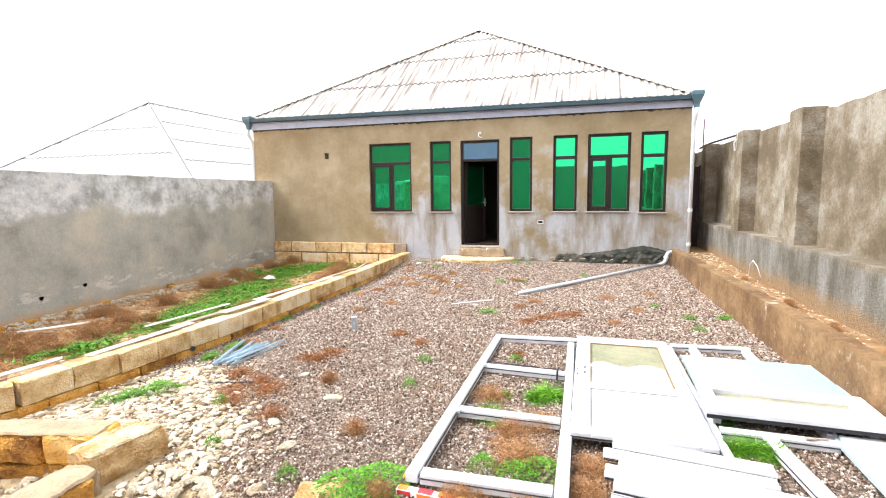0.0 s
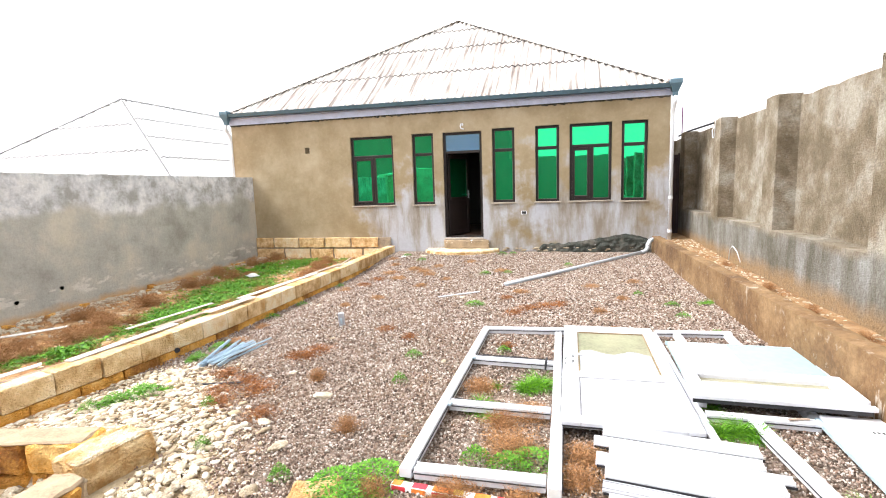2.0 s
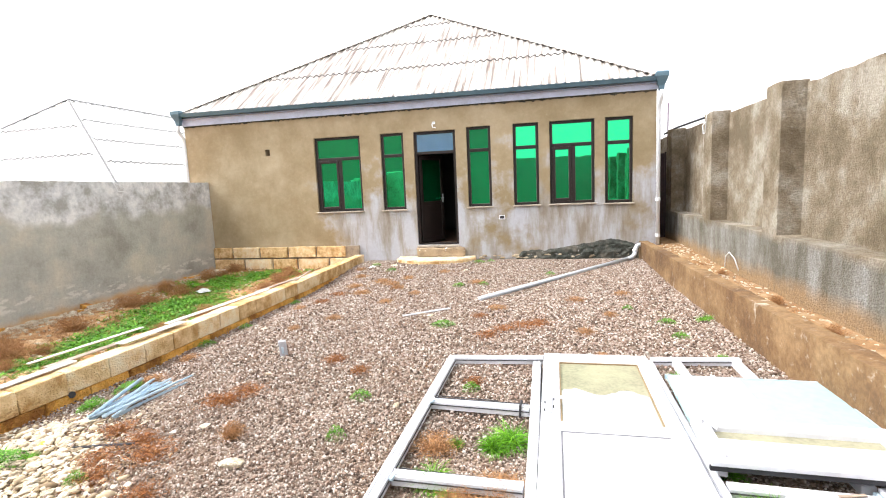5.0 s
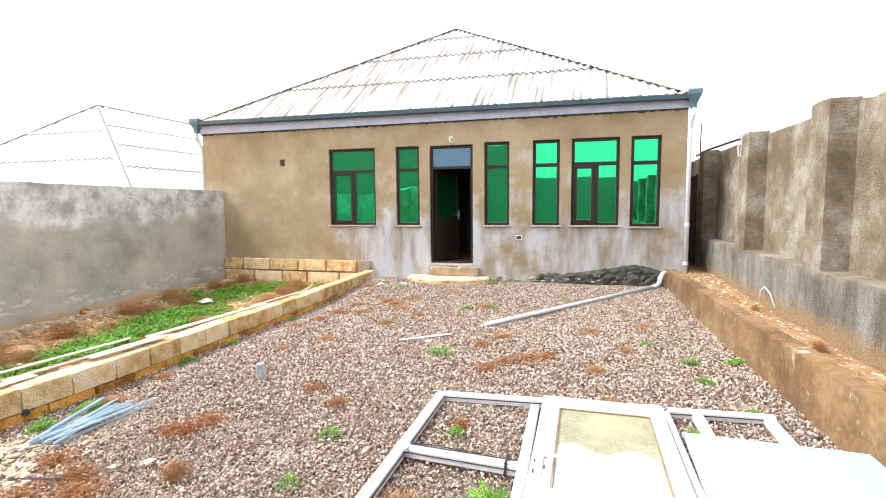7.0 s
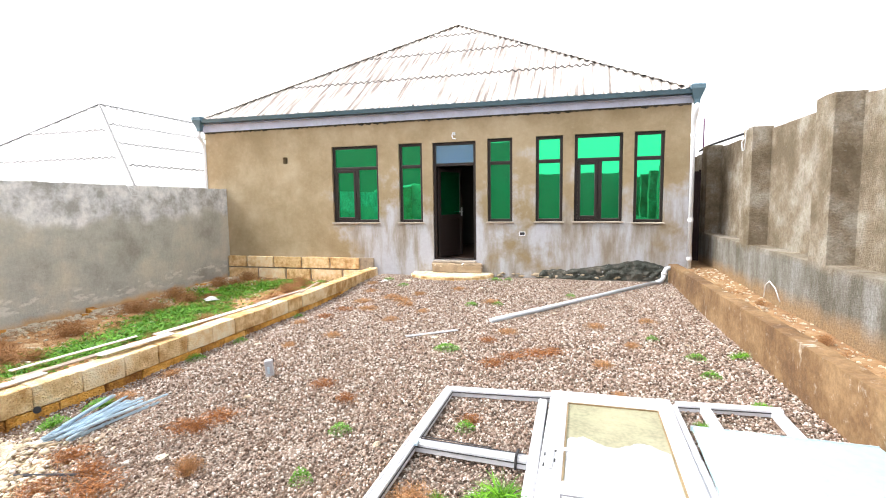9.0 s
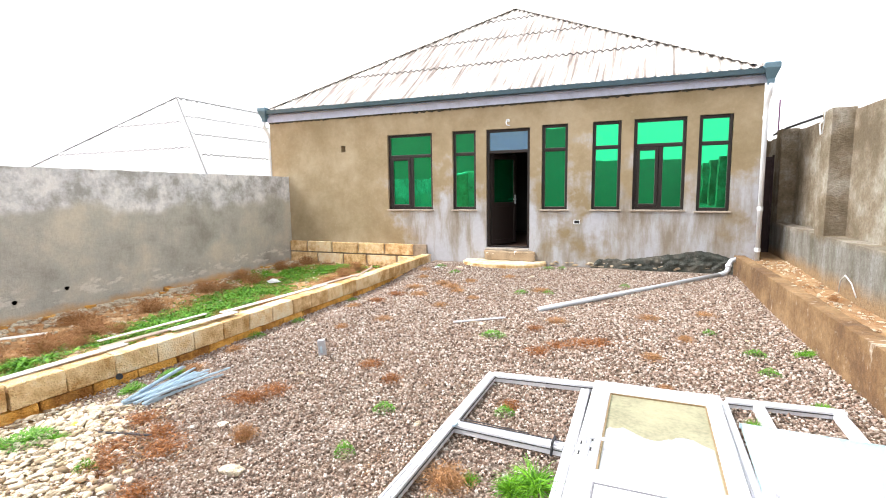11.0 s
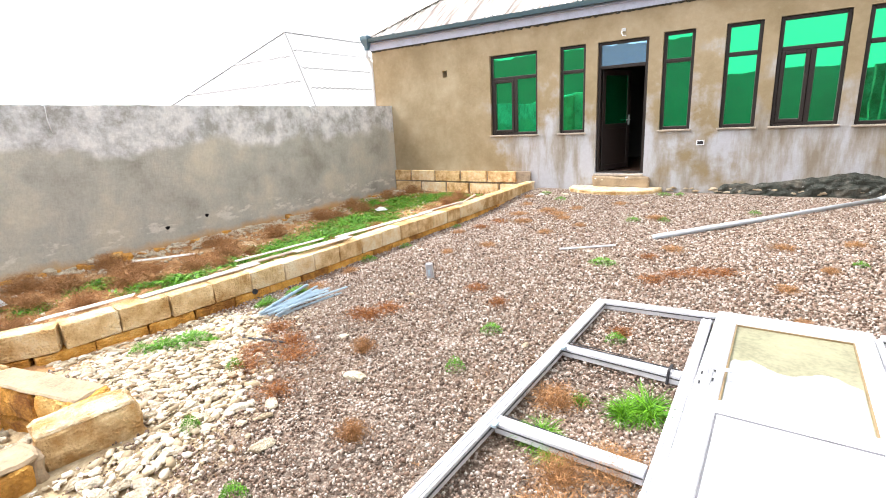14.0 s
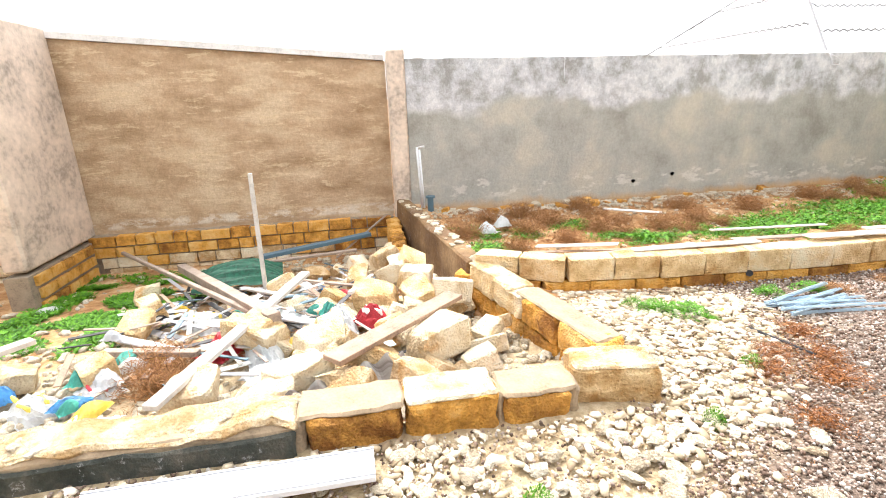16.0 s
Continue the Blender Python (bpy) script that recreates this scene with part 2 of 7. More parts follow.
    def plant(name, lo, hi):
        m = mat(name, hi, 0.7)
        n = Net(m)
        n.color(n.ramp(n.island(), [(0.0, lo), (1.0, hi)]))
        return m

    M["grass"] = plant("green_grass", (0.025, 0.12, 0.002), (0.17, 0.44, 0.006))
    M["weed"] = plant("green_weed", (0.02, 0.10, 0.002), (0.14, 0.38, 0.008))
    M["dry"] = plant("dry_weed", (0.16, 0.07, 0.022), (0.52, 0.27, 0.11))
    M["rust_weed"] = plant("rusty_weed", (0.11, 0.035, 0.008), (0.44, 0.17, 0.045))

    # asbestos cement sheets, streaked down the slope
    m = mat("roof_sheet", (0.62, 0.59, 0.56), 0.85)
    n = Net(m)
    f = n.noise(2.0, 5, 0.65, n.scaled(8.5, 0.3, 0.3))
    col = n.ramp(f, [(0.36, (0.20, 0.16, 0.145)), (0.46, (0.37, 0.335, 0.31)), (0.54, (0.52, 0.495, 0.475))])
    col = n.mix(n.ramp(n.noise(0.5, 4), [(0.52, 0.0), (0.7, 0.45)]), col, (0.60, 0.585, 0.56))
    n.color(col)
    n.bump(n.noise(30, 4), 0.3, 0.01)
    M["roof"] = m
    M["roof_pale"] = simple("pale_roof_sheet", (0.62, 0.62, 0.62), 0.85, 0.05, 1.2, 0.2)
    M["gutter"] = simple("painted_tin", (0.08, 0.15, 0.20), 0.45, 0.1, 4, 0.1)
    M["soffit"] = simple("grey_board", (0.44, 0.48, 0.62), 0.7, 0.12, 5, 0.2)
    M["pipe_w"] = simple("white_pipe", (0.70, 0.72, 0.76), 0.4, 0.07, 6, 0.1)
    M["seal_grey"] = simple("grey_rubber", (0.15, 0.15, 0.17), 0.6, 0.2, 10, 0.1)
    M["seal_tan"] = simple("tan_sealant", (0.24, 0.17, 0.09), 0.6, 0.2, 10, 0.1)
    M["seal"] = simple("dusty_green_seal", (0.07, 0.13, 0.09), 0.6, 0.2, 10, 0.1)
    M["pipe_g"] = simple("grey_plastic_pipe", (0.50, 0.54, 0.60), 0.45, 0.08, 6, 0.1)
    M["frame"] = simple("brown_window_frame", (0.010, 0.004, 0.003), 0.55, 0.2, 10, 0.1)
    M["pvc"] = simple("white_plastic", (0.60, 0.61, 0.66), 0.35, 0.06, 3, 0.06)
    M["pvc_old"] = simple("dusty_white_plastic", (0.40, 0.41, 0.45), 0.45, 0.1, 5, 0.15)
    # black of rubber parts, and of the painted dark in gaps and holes
    M["dark"] = simple("black_rubber_and_gap_shade", (0.02, 0.02, 0.025), 0.6, 0.1, 10, 0.1)
    M["steel"] = simple("galvanised_rod", (0.44, 0.56, 0.66), 0.4, 0.15, 20, 0.1, 0.25)
    M["concrete"] = simple("concrete", (0.36, 0.31, 0.26), 0.92, 0.25, 4, 0.7, dist=0.015)
    M["mortar"] = simple("grey_mortar", (0.36, 0.27, 0.18), 0.95, 0.22, 7, 0.8, dist=0.015)
    M["joint"] = simple("mortar_joint", (0.30, 0.24, 0.18), 0.95, 0.25, 9, 0.6)
    M["tar"] = simple("dark_damp_cement", (0.085, 0.09, 0.08), 0.85, 0.42, 5, 1.0, dist=0.04)
    n = Net(M["tar"])
    tar = n.ramp(n.noise(4, 6, 0.7), [(0.36, (0.02, 0.025, 0.02)), (0.5, (0.05, 0.055, 0.047)), (0.64, (0.11, 0.10, 0.08))])
    n.color(n.mix(n.ramp(n.noise(15, 6, 0.8), [(0.60, 0.0), (0.66, 0.75)]), tar, (0.42, 0.42, 0.42)))
    # neighbour's hip caps, and the strips painting shade under its sheet laps
    M["lap_pale"] = simple("lap_shade_and_hip_grey", (0.19, 0.19, 0.20), 0.9, 0.1, 3, 0.2)
    M["wood"] = simple("weathered_wood", (0.36, 0.28, 0.225), 0.85, 0.25, 6, 0.5, rnd=0.2)
    M["wood_dark"] = simple("old_brown_wood", (0.34, 0.235, 0.17), 0.85, 0.3, 8, 0.6)
    M["wood_white"] = simple("whitewashed_wood", (0.62, 0.59, 0.56), 0.8, 0.15, 7, 0.4, rnd=0.12)
    M["bag_w"] = simple("white_film", (0.80, 0.82, 0.84), 0.35, 0.08, 9, 0.5)
    M["bag_b"] = simple("blue_film", (0.08, 0.32, 0.65), 0.35, 0.3, 7, 0.5)
    M["bag_r"] = simple("red_sack", (0.62, 0.04, 0.06), 0.5, 0.25, 12, 0.5)
    M["orange"] = simple("orange_print", (0.75, 0.20, 0.03), 0.5, 0.15, 9, 0.2)
    M["bag_y"] = simple("yellow_film", (0.78, 0.60, 0.10), 0.4, 0.2, 9, 0.5)
    M["net"] = simple("green_netting", (0.004, 0.075, 0.042), 0.7, 0.48, 22, 0.8)
    M["teal"] = simple("turquoise_film", (0.10, 0.50, 0.42), 0.5, 0.2, 8, 0.3)
    M["beam"] = simple("pale_cap", (0.66, 0.64, 0.63), 0.9, 0.15, 5, 0.5)
    # room colour darkened to paint the unlit hall behind the open door
    M["room"] = simple("room_darkened_paint", (0.10, 0.10, 0.095), 0.8, 0.1, 2, 0.1)
    M["floorwood"] = simple("room_floor", (0.20, 0.12, 0.08), 0.6, 0.2, 5, 0.2)
    M["dust"] = simple("dusty_glass", (0.28, 0.265, 0.18), 0.3, 0.25, 4, 0.1)
    M["glass_pale"] = simple("pale_blue_panel", (0.31, 0.46, 0.49), 0.2, 0.06, 2, 0.05)
    # dark colour of the made-up sheet that paints the passage's shade
    M["gate"] = simple("passage_shade_brown", (0.035, 0.014, 0.018), 0.6, 0.3, 6, 0.2)
    M["purple"] = simple("purple_paint", (0.13, 0.03, 0.12), 0.6, 0.3, 5, 0.2)
    for key, c, tint in (("green_glass", (0.0, 0.06, 0.018), (0.03, 0.80, 0.31)), ("blue_glass", (0.06, 0.18, 0.46), (0.45, 0.78, 1.0))):
        m = bpy.data.materials.new(key)
        m.use_nodes = True
        nn, ll = m.node_tree.nodes, m.node_tree.links
        b = nn["Principled BSDF"]
        b.inputs["Base Color"].default_value = (*c, 1)
        b.inputs["Roughness"].default_value = 0.3
        g = nn.new("ShaderNodeBsdfGlossy")
        g.inputs["Color"].default_value = (*tint, 1)
        g.inputs["Roughness"].default_value = 0.015
        t = nn.new("ShaderNodeTexNoise")
        t.inputs["Scale"].default_value = 1.3
        geo = nn.new("ShaderNodeNewGeometry")
        ll.new(geo.outputs["Position"], t.inputs["Vector"])
        bp = nn.new("ShaderNodeBump")
        bp.inputs["Strength"].default_value, bp.inputs["Distance"].default_value = 0.07, 0.03
        ll.new(t.outputs["Fac"], bp.inputs["Height"])
        ll.new(bp.outputs[0], g.inputs["Normal"])
        mx = nn.new("ShaderNodeMixShader")
        mx.inputs[0].default_value = 0.66
        ll.new(b.outputs[0], mx.inputs[1])
        ll.new(g.outputs[0], mx.inputs[2])
        ll.new(mx.outputs[0], nn["Material Output"].inputs[0])
        M[key] = m


# lap: dark colour painting the shade under the lapped roof sheets
M_EXTRA = (("far", "distant_render", (0.24, 0.23, 0.2)), ("lap", "lap_shade_grey", (0.16, 0.15, 0.15)), ("stub", "pale_stained_render", (0.60, 0.50, 0.42)))
build_materials()
for key, name, c in M_EXTRA:
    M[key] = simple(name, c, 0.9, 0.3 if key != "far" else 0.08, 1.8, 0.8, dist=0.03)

# ---- building tools ----


def part(name, bm, material, parent=None, label="", smooth=False):
    me = bpy.data.meshes.new(name)
    bm.to_mesh(me)
    bm.free()
    me.materials.append(M[material])
    if smooth:
        me.polygons.foreach_set("use_smooth", [True] * len(me.polygons))
    ob = new(name, me)
    if parent is not None:
        ob.parent = parent
    if label:
        tagged(ob, label)
    return ob


def thing(name, m, label, category, group=""):
    e = new(name)
    e.matrix_world = m
    return tagged(e, label, category, group)


def box(bm, a, b, bevel=0.0, m=None):
    """A box from corner a to corner b, its edges rounded by bevel, moved by m."""
    size = [abs(q - p) for p, q in zip(a, b)]
    mid = [(p + q) / 2 for p, q in zip(a, b)]
    r = bmesh.ops.create_cube(bm, size=1, matrix=Matrix.LocRotScale(mid, None, size))
    vs = r["verts"]
    if bevel:
        es = list({e for v in vs for e in v.link_edges})
        vs = bmesh.ops.bevel(bm, geom=es, offset=min(bevel, min(size) * 0.45), segments=1, affect="EDGES", profile=0.5)["verts"]
    if m is not None:
        bmesh.ops.transform(bm, matrix=m, verts=vs)
    return vs


def boxed(name, a, b, material, parent=None, bevel=0.0, label=""):
    bm = bmesh.new()
    box(bm, a, b, bevel)
    return part(name, bm, material, parent, label)


def setting(ob):
    return tagged(ob, kind="structure")


def tube(bm, pts, r, seg=10):
    """A pipe of radius r along the points."""
    rings = []
    pts = [Vector(p) for p in pts]
    for i, p in enumerate(pts):
        d = (pts[min(i + 1, len(pts) - 1)] - pts[max(i - 1, 0)]).normalized()
        q = d.to_track_quat("Z", "Y").to_matrix()
        rings.append([bm.verts.new(p + q @ Vector((r * math.cos(a), r * math.sin(a), 0))) for a in [2 * math.pi * k / seg for k in range(seg)]])
    for a, b in zip(rings, rings[1:]):
        for k in range(seg):
            bm.faces.new((a[k], a[(k + 1) % seg], b[(k + 1) % seg], b[k]))
    bm.faces.new(rings[0][::-1])
    bm.faces.new(rings[-1])


def rough_box(bm, a, b, amp=0.012, cuts=3, seed=0, scale=6.0, bevel=0.02):
    """A worn block: a box cut finer, its corners rounded and its faces uneven."""
    sub = bmesh.new()
    box(sub, a, b, bevel)
    bmesh.ops.subdivide_edges(sub, edges=[e for e in sub.edges if e.calc_length() > 0.08], cuts=cuts, use_grid_fill=True)
    off = Vector((seed * 7.3, seed * 3.1, seed * 1.7))
    for v in sub.verts:
        v.co += noise.noise_vector(v.co * scale + off) * amp
    me = bpy.data.meshes.new("tmp")
    sub.to_mesh(me)
    sub.free()
    bm.from_mesh(me)
    bpy.data.meshes.remove(me)


def chunk(bm, c, r, squash=(1, 1, 0.7), seed=0):
    """A broken block: flat faces, corners knocked off and edges slightly worn."""
    rnd = random.Random(int(seed * 997) + 3)
    s = bmesh.new()
    for sx in (-1, 1):
        for sy in (-1, 1):
            for sz in (-1, 1):
                v = Vector((sx, sy, sz)) * rnd.uniform(0.62, 0.92)
                if rnd.random() < 0.4:
                    for k in range(3):
                        w = v.copy()
                        w[k] *= rnd.uniform(0.35, 0.7)
                        s.verts.new(w)
                else:
                    s.verts.new(v + Vector((rnd.uniform(-0.12, 0.12), rnd.uniform(-0.12, 0.12), rnd.uniform(-0.12, 0.12))))
    hull = bmesh.ops.convex_hull(s, input=s.verts)
    bmesh.ops.delete(s, geom=[g for g in hull["geom_interior"] if isinstance(g, bmesh.types.BMVert)], context="VERTS")
    bmesh.ops.dissolve_limit(s, angle_limit=radians(12), verts=s.verts, edges=s.edges)
    bmesh.ops.bevel(s, geom=list(s.edges), offset=0.09, segments=1, affect="EDGES", clamp_overlap=True)
    for v in s.verts:
        q = v.co + noise.noise_vector(v.co * 2.2 + Vector((seed, 0, 0))) * 0.09
        v.co = Vector((q.x * squash[0], q.y * squash[1], q.z * squash[2])) * r * 1.08 + Vector(c)
    me = bpy.data.meshes.new("tmp")
    s.to_mesh(me)
    s.free()
    bm.from_mesh(me)
    bpy.data.meshes.remove(me)


def rock(bm, c, r, squash=(1, 1, 0.7), seed=0, sub=2, m=None):
    """An angular broken stone."""
    s = bmesh.new()
    bmesh.ops.create_icosphere(s, subdivisions=sub, radius=1)
    off = Vector((seed * 5.1, seed * 2.3, seed * 9.7))
    rnd = random.Random(int(seed * 1000) + 7)
    planes = [(Vector((rnd.gauss(0, 1), rnd.gauss(0, 1), rnd.gauss(0, 1))).normalized(), rnd.uniform(0.52, 0.9)) for _ in range(10)]
    for v in s.verts:
        d = v.co.normalized()
        q = min([1.05] + [h / max(d.dot(n), 1e-3) for n, h in planes if d.dot(n) > 0.3])
        v.co = d * q + noise.noise_vector(d * 2.5 + off) * 0.03
        v.co = Vector((v.co.x * squash[0], v.co.y * squash[1], v.co.z * squash[2])) * r + Vector(c)
    me = bpy.data.meshes.new("tmp")
    s.to_mesh(me)
    s.free()
    bm.from_mesh(me)
    bpy.data.meshes.remove(me)


# ---- ground ----
FAC = 12.094
KERB_L = [(-4.02, 2.6), (-3.68, 3.2), (-3.54, 4.2), (-3.44, 5.5), (-3.43, 9.0), (-3.53, 11.97)]
CORNER = (-4.05, 2.5)


def smooth_step(a, b, x):
    t = min(1, max(0, (x - a) / (b - a)))
    return t * t * (3 - 2 * t)


def ground_z(x, y):
    z = 0.07 * smooth_step(9, 12, y) * smooth_step(-3.7, -3.4, x)
    if y > 2.9:
        z -= 0.055 * smooth_step(-2.9, -3.35, x) * smooth_step(2.9, 3.3, y) * smooth_step(11.5, 9.5, y)
    if x < -2.1 and y < 3.2:
        pit = smooth_step(-2.25, -7.3, x)
        zp = -0.13 - 0.62 * pit
        edge = 2.52 + (x + 4.04) * 0.238 if x > -4.04 else 2.16 + (x + 7.4) * 0.109
        k = smooth_step(-2.13, -2.26, x) * smooth_step(edge + 0.12, edge - 0.01, y)
        z = z * (1 - k) + zp * k
    if x < -3.55 and y > 2.3:
        z += -0.10 * smooth_step(-3.6, -4.3, x) * smooth_step(2.4, 2.8, y)
    if x > 2.5:
        z += 0.28 * smooth_step(2.45, 2.6, x)
    out = smooth_step(20, 60, max(abs(x), abs(y)))
    return z * (1 - out) - 0.8 * out


def build_ground():
    far = [20, 26, 35, 50, 80, 140, 300, 700, 1500, 3000]
    xs = sorted([-v for v in far] + list(np.arange(-16, 6.01, 0.11)) + [8, 11, 15] + far)
    ys = sorted([-v for v in far] + [-15, -12, -9, -7] + list(np.arange(-5, 13.0, 0.11)) + [15, 18] + far)
    verts = []
    for y in ys:
        for x in xs:
            z = ground_z(x, y)
            if -8 < x < 4 and -5 < y < 12.5:
                z += (noise.noise(Vector((x * 1.3, y * 1.3, 0))) * 0.02 + noise.noise(Vector((x * 4, y * 4, 3))) * 0.012)
            verts.append((x, y, z))
    w = len(xs)
    faces = [(j * w + i, j * w + i + 1, (j + 1) * w + i + 1, (j + 1) * w + i) for j in range(len(ys) - 1) for i in range(w - 1)]
    me = bpy.data.meshes.new("ground")
    me.from_pydata(verts, [], faces)
    me.materials.append(M["ground"])
    me.polygons.foreach_set("use_smooth", [True] * len(me.polygons))
    tagged(new("ground", me), "gravel and soil of the yard", "ground", kind="structure")


build_ground()

# ---- house ----
WINS = [(-4.62, -3.51, 1.22, 2.90, True), (-3.03, -2.5, 1.22, 2.90, False), (-1.10, -0.585, 1.225, 2.92, False),
        (-0.12, 0.408, 1.225, 2.92, False), (0.63, 1.525, 1.225, 2.92, True), (1.725, 2.26, 1.205, 2.92, False)]
DOOR = (-2.27, -1.34, 0.415, 2.89)
HX0, HX1, HTOP = -7.955, 2.69, 3.42
BACK = 20.1


def wall_with_holes(name, x0, x1, z0, z1, y0, y1, holes, material):
    """A wall along x with openings right through it."""
    xs = sorted({x0, x1, *[h[0] for h in holes], *[h[1] for h in holes]})
    zs = sorted({z0, z1, *[h[2] for h in holes], *[h[3] for h in holes]})

    def solid(i, k):
        if not (0 <= i < len(xs) - 1 and 0 <= k < len(zs) - 1):
            return False
        cx, cz = (xs[i] + xs[i + 1]) / 2, (zs[k] + zs[k + 1]) / 2
        return not any(h[0] < cx < h[1] and h[2] < cz < h[3] for h in holes)

    bm = bmesh.new()
    quad = lambda *p: bm.faces.new([bm.verts.new(q) for q in p])
    for i in range(len(xs) - 1):
        for k in range(len(zs) - 1):
            if not solid(i, k):
                continue
            a, b, c, d = xs[i], xs[i + 1], zs[k], zs[k + 1]
            quad((a, y0, c), (b, y0, c), (b, y0, d), (a, y0, d))
            quad((b, y1, c), (a, y1, c), (a, y1, d), (b, y1, d))
            if not solid(i - 1, k):
                quad((a, y1, c), (a, y0, c), (a, y0, d), (a, y1, d))
            if not solid(i + 1, k):
                quad((b, y0, c), (b, y1, c), (b, y1, d), (b, y0, d))
            if not solid(i, k - 1):
                quad((a, y1, c), (b, y1, c), (b, y0, c), (a, y0, c))
            if not solid(i, k + 1):
                quad((a, y0, d), (b, y0, d), (b, y1, d), (a, y1, d))
    bmesh.ops.remove_doubles(bm, verts=bm.verts, dist=0.0005)
    return setting(part(name, bm, material))


VENT = (-5.86, -5.74, 2.57, 2.72)
holes = [w[:4] for w in WINS] + [DOOR, VENT]
wall_with_holes("wall_south", HX0, HX1, -0.4, HTOP + 0.1, FAC, FAC + 0.32, holes, "plaster")
setting(boxed("wall_west", (HX0, FAC + 0.32, -0.4), (HX0 + 0.3, BACK, HTOP + 0.1), "plaster"))
setting(boxed("wall_east", (HX1 - 0.3, FAC + 0.32, -0.4), (HX1, BACK, HTOP + 0.1), "plaster"))
setting(boxed("wall_north", (HX0 + 0.3, BACK - 0.3, -0.4), (HX1 - 0.3, BACK, HTOP + 0.1), "plaster"))
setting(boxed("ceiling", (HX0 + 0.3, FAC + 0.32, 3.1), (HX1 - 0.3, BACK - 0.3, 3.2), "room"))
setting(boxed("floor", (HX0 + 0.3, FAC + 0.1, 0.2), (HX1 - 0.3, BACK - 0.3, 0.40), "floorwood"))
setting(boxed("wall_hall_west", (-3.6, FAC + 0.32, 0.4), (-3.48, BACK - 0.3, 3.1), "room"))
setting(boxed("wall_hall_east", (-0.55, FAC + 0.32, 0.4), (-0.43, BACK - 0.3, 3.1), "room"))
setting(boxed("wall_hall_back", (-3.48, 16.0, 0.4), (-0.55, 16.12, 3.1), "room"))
# black back plate paints the dark depth of the vent hole
setting(boxed("wall_vent_shade_back", (VENT[0], FAC + 0.2, VENT[2]), (VENT[1], FAC + 0.3, VENT[3]), "dark"))


def window(k, w):
    x0, x1, z0, z1, wide = w
    e = thing(f"window_{k}", pose(x0, FAC + 0.05, z0), "dark brown framed window with green reflective panes" + (" and a narrow opening sash" if wide else " and a top light"), "window")
    e["kind"] = "structure"
    W, H, f, d = x1 - x0, z1 - z0, 0.055, 0.07
    bm = bmesh.new()
    g = 0.004
    for a, b in (((g, 0, g), (f, d, H - g)), ((W - f, 0, g), (W - g, d, H - g)), ((f, 0, g), (W - f, d, f)), ((f, 0, H - f), (W - f, d, H - g))):
        box(bm, a, b, 0.006)
    zt = H * 0.71
    box(bm, (f, 0, zt - 0.03), (W - f, d, zt + 0.03), 0.006)
    if wide:
        box(bm, (W * 0.53 - 0.035, 0, f), (W * 0.53 + 0.035, d, zt - 0.03), 0.006)
    part("window_frame", bm, "frame", e)
    bm = bmesh.new()
    box(bm, (-0.03, -0.085, -0.03), (W + 0.03, -0.003, 0.003), 0.006)
    part("window_sill", bm, "concrete", e)
    panes = [(f, zt + 0.03, W - f, H - f)]
    if wide:
        panes += [(f + 0.055, f + 0.055, W * 0.53 - 0.09, zt - 0.085), (W * 0.53 + 0.035, f, W - f, zt - 0.03)]
        bm = bmesh.new()
        a0, c0, a1, c1 = f + 0.002, f + 0.002, W * 0.53 - 0.037, zt - 0.032
        s = 0.053
        for a, b in (((a0, -0.012, c0), (a0 + s, 0.05, c1)), ((a1 - s, -0.012, c0), (a1, 0.05, c1)), ((a0 + s, -0.012, c0), (a1 - s, 0.05, c0 + s)), ((a0 + s, -0.012, c1 - s), (a1 - s, 0.05, c1))):
            box(bm, a, b, 0.006)
        part("sash", bm, "frame", e)
    else:
        panes += [(f, f, W - f, zt - 0.03)]
    for a, b, c, h in panes:
        t = random.uniform(-0.004, 0.004)
        bm = bmesh.new()
        box(bm, (a - 0.004, 0.03 + t, b - 0.004), (c + 0.004, 0.038 + t, h + 0.004))
        part("pane", bm, "green_glass", e)
        bm = bmesh.new()
        for p, q in (((a, 0.018, b), (a + 0.008, 0.029, h)), ((c - 0.008, 0.018, b), (c, 0.029, h)), ((a + 0.008, 0.018, b), (c - 0.008, 0.029, b + 0.008)), ((a + 0.008, 0.018, h - 0.008), (c - 0.008, 0.029, h))):
            box(bm, p, q)
        part("seal", bm, "seal", e)


for k, w in enumerate(WINS):
    window(k + 1, w)


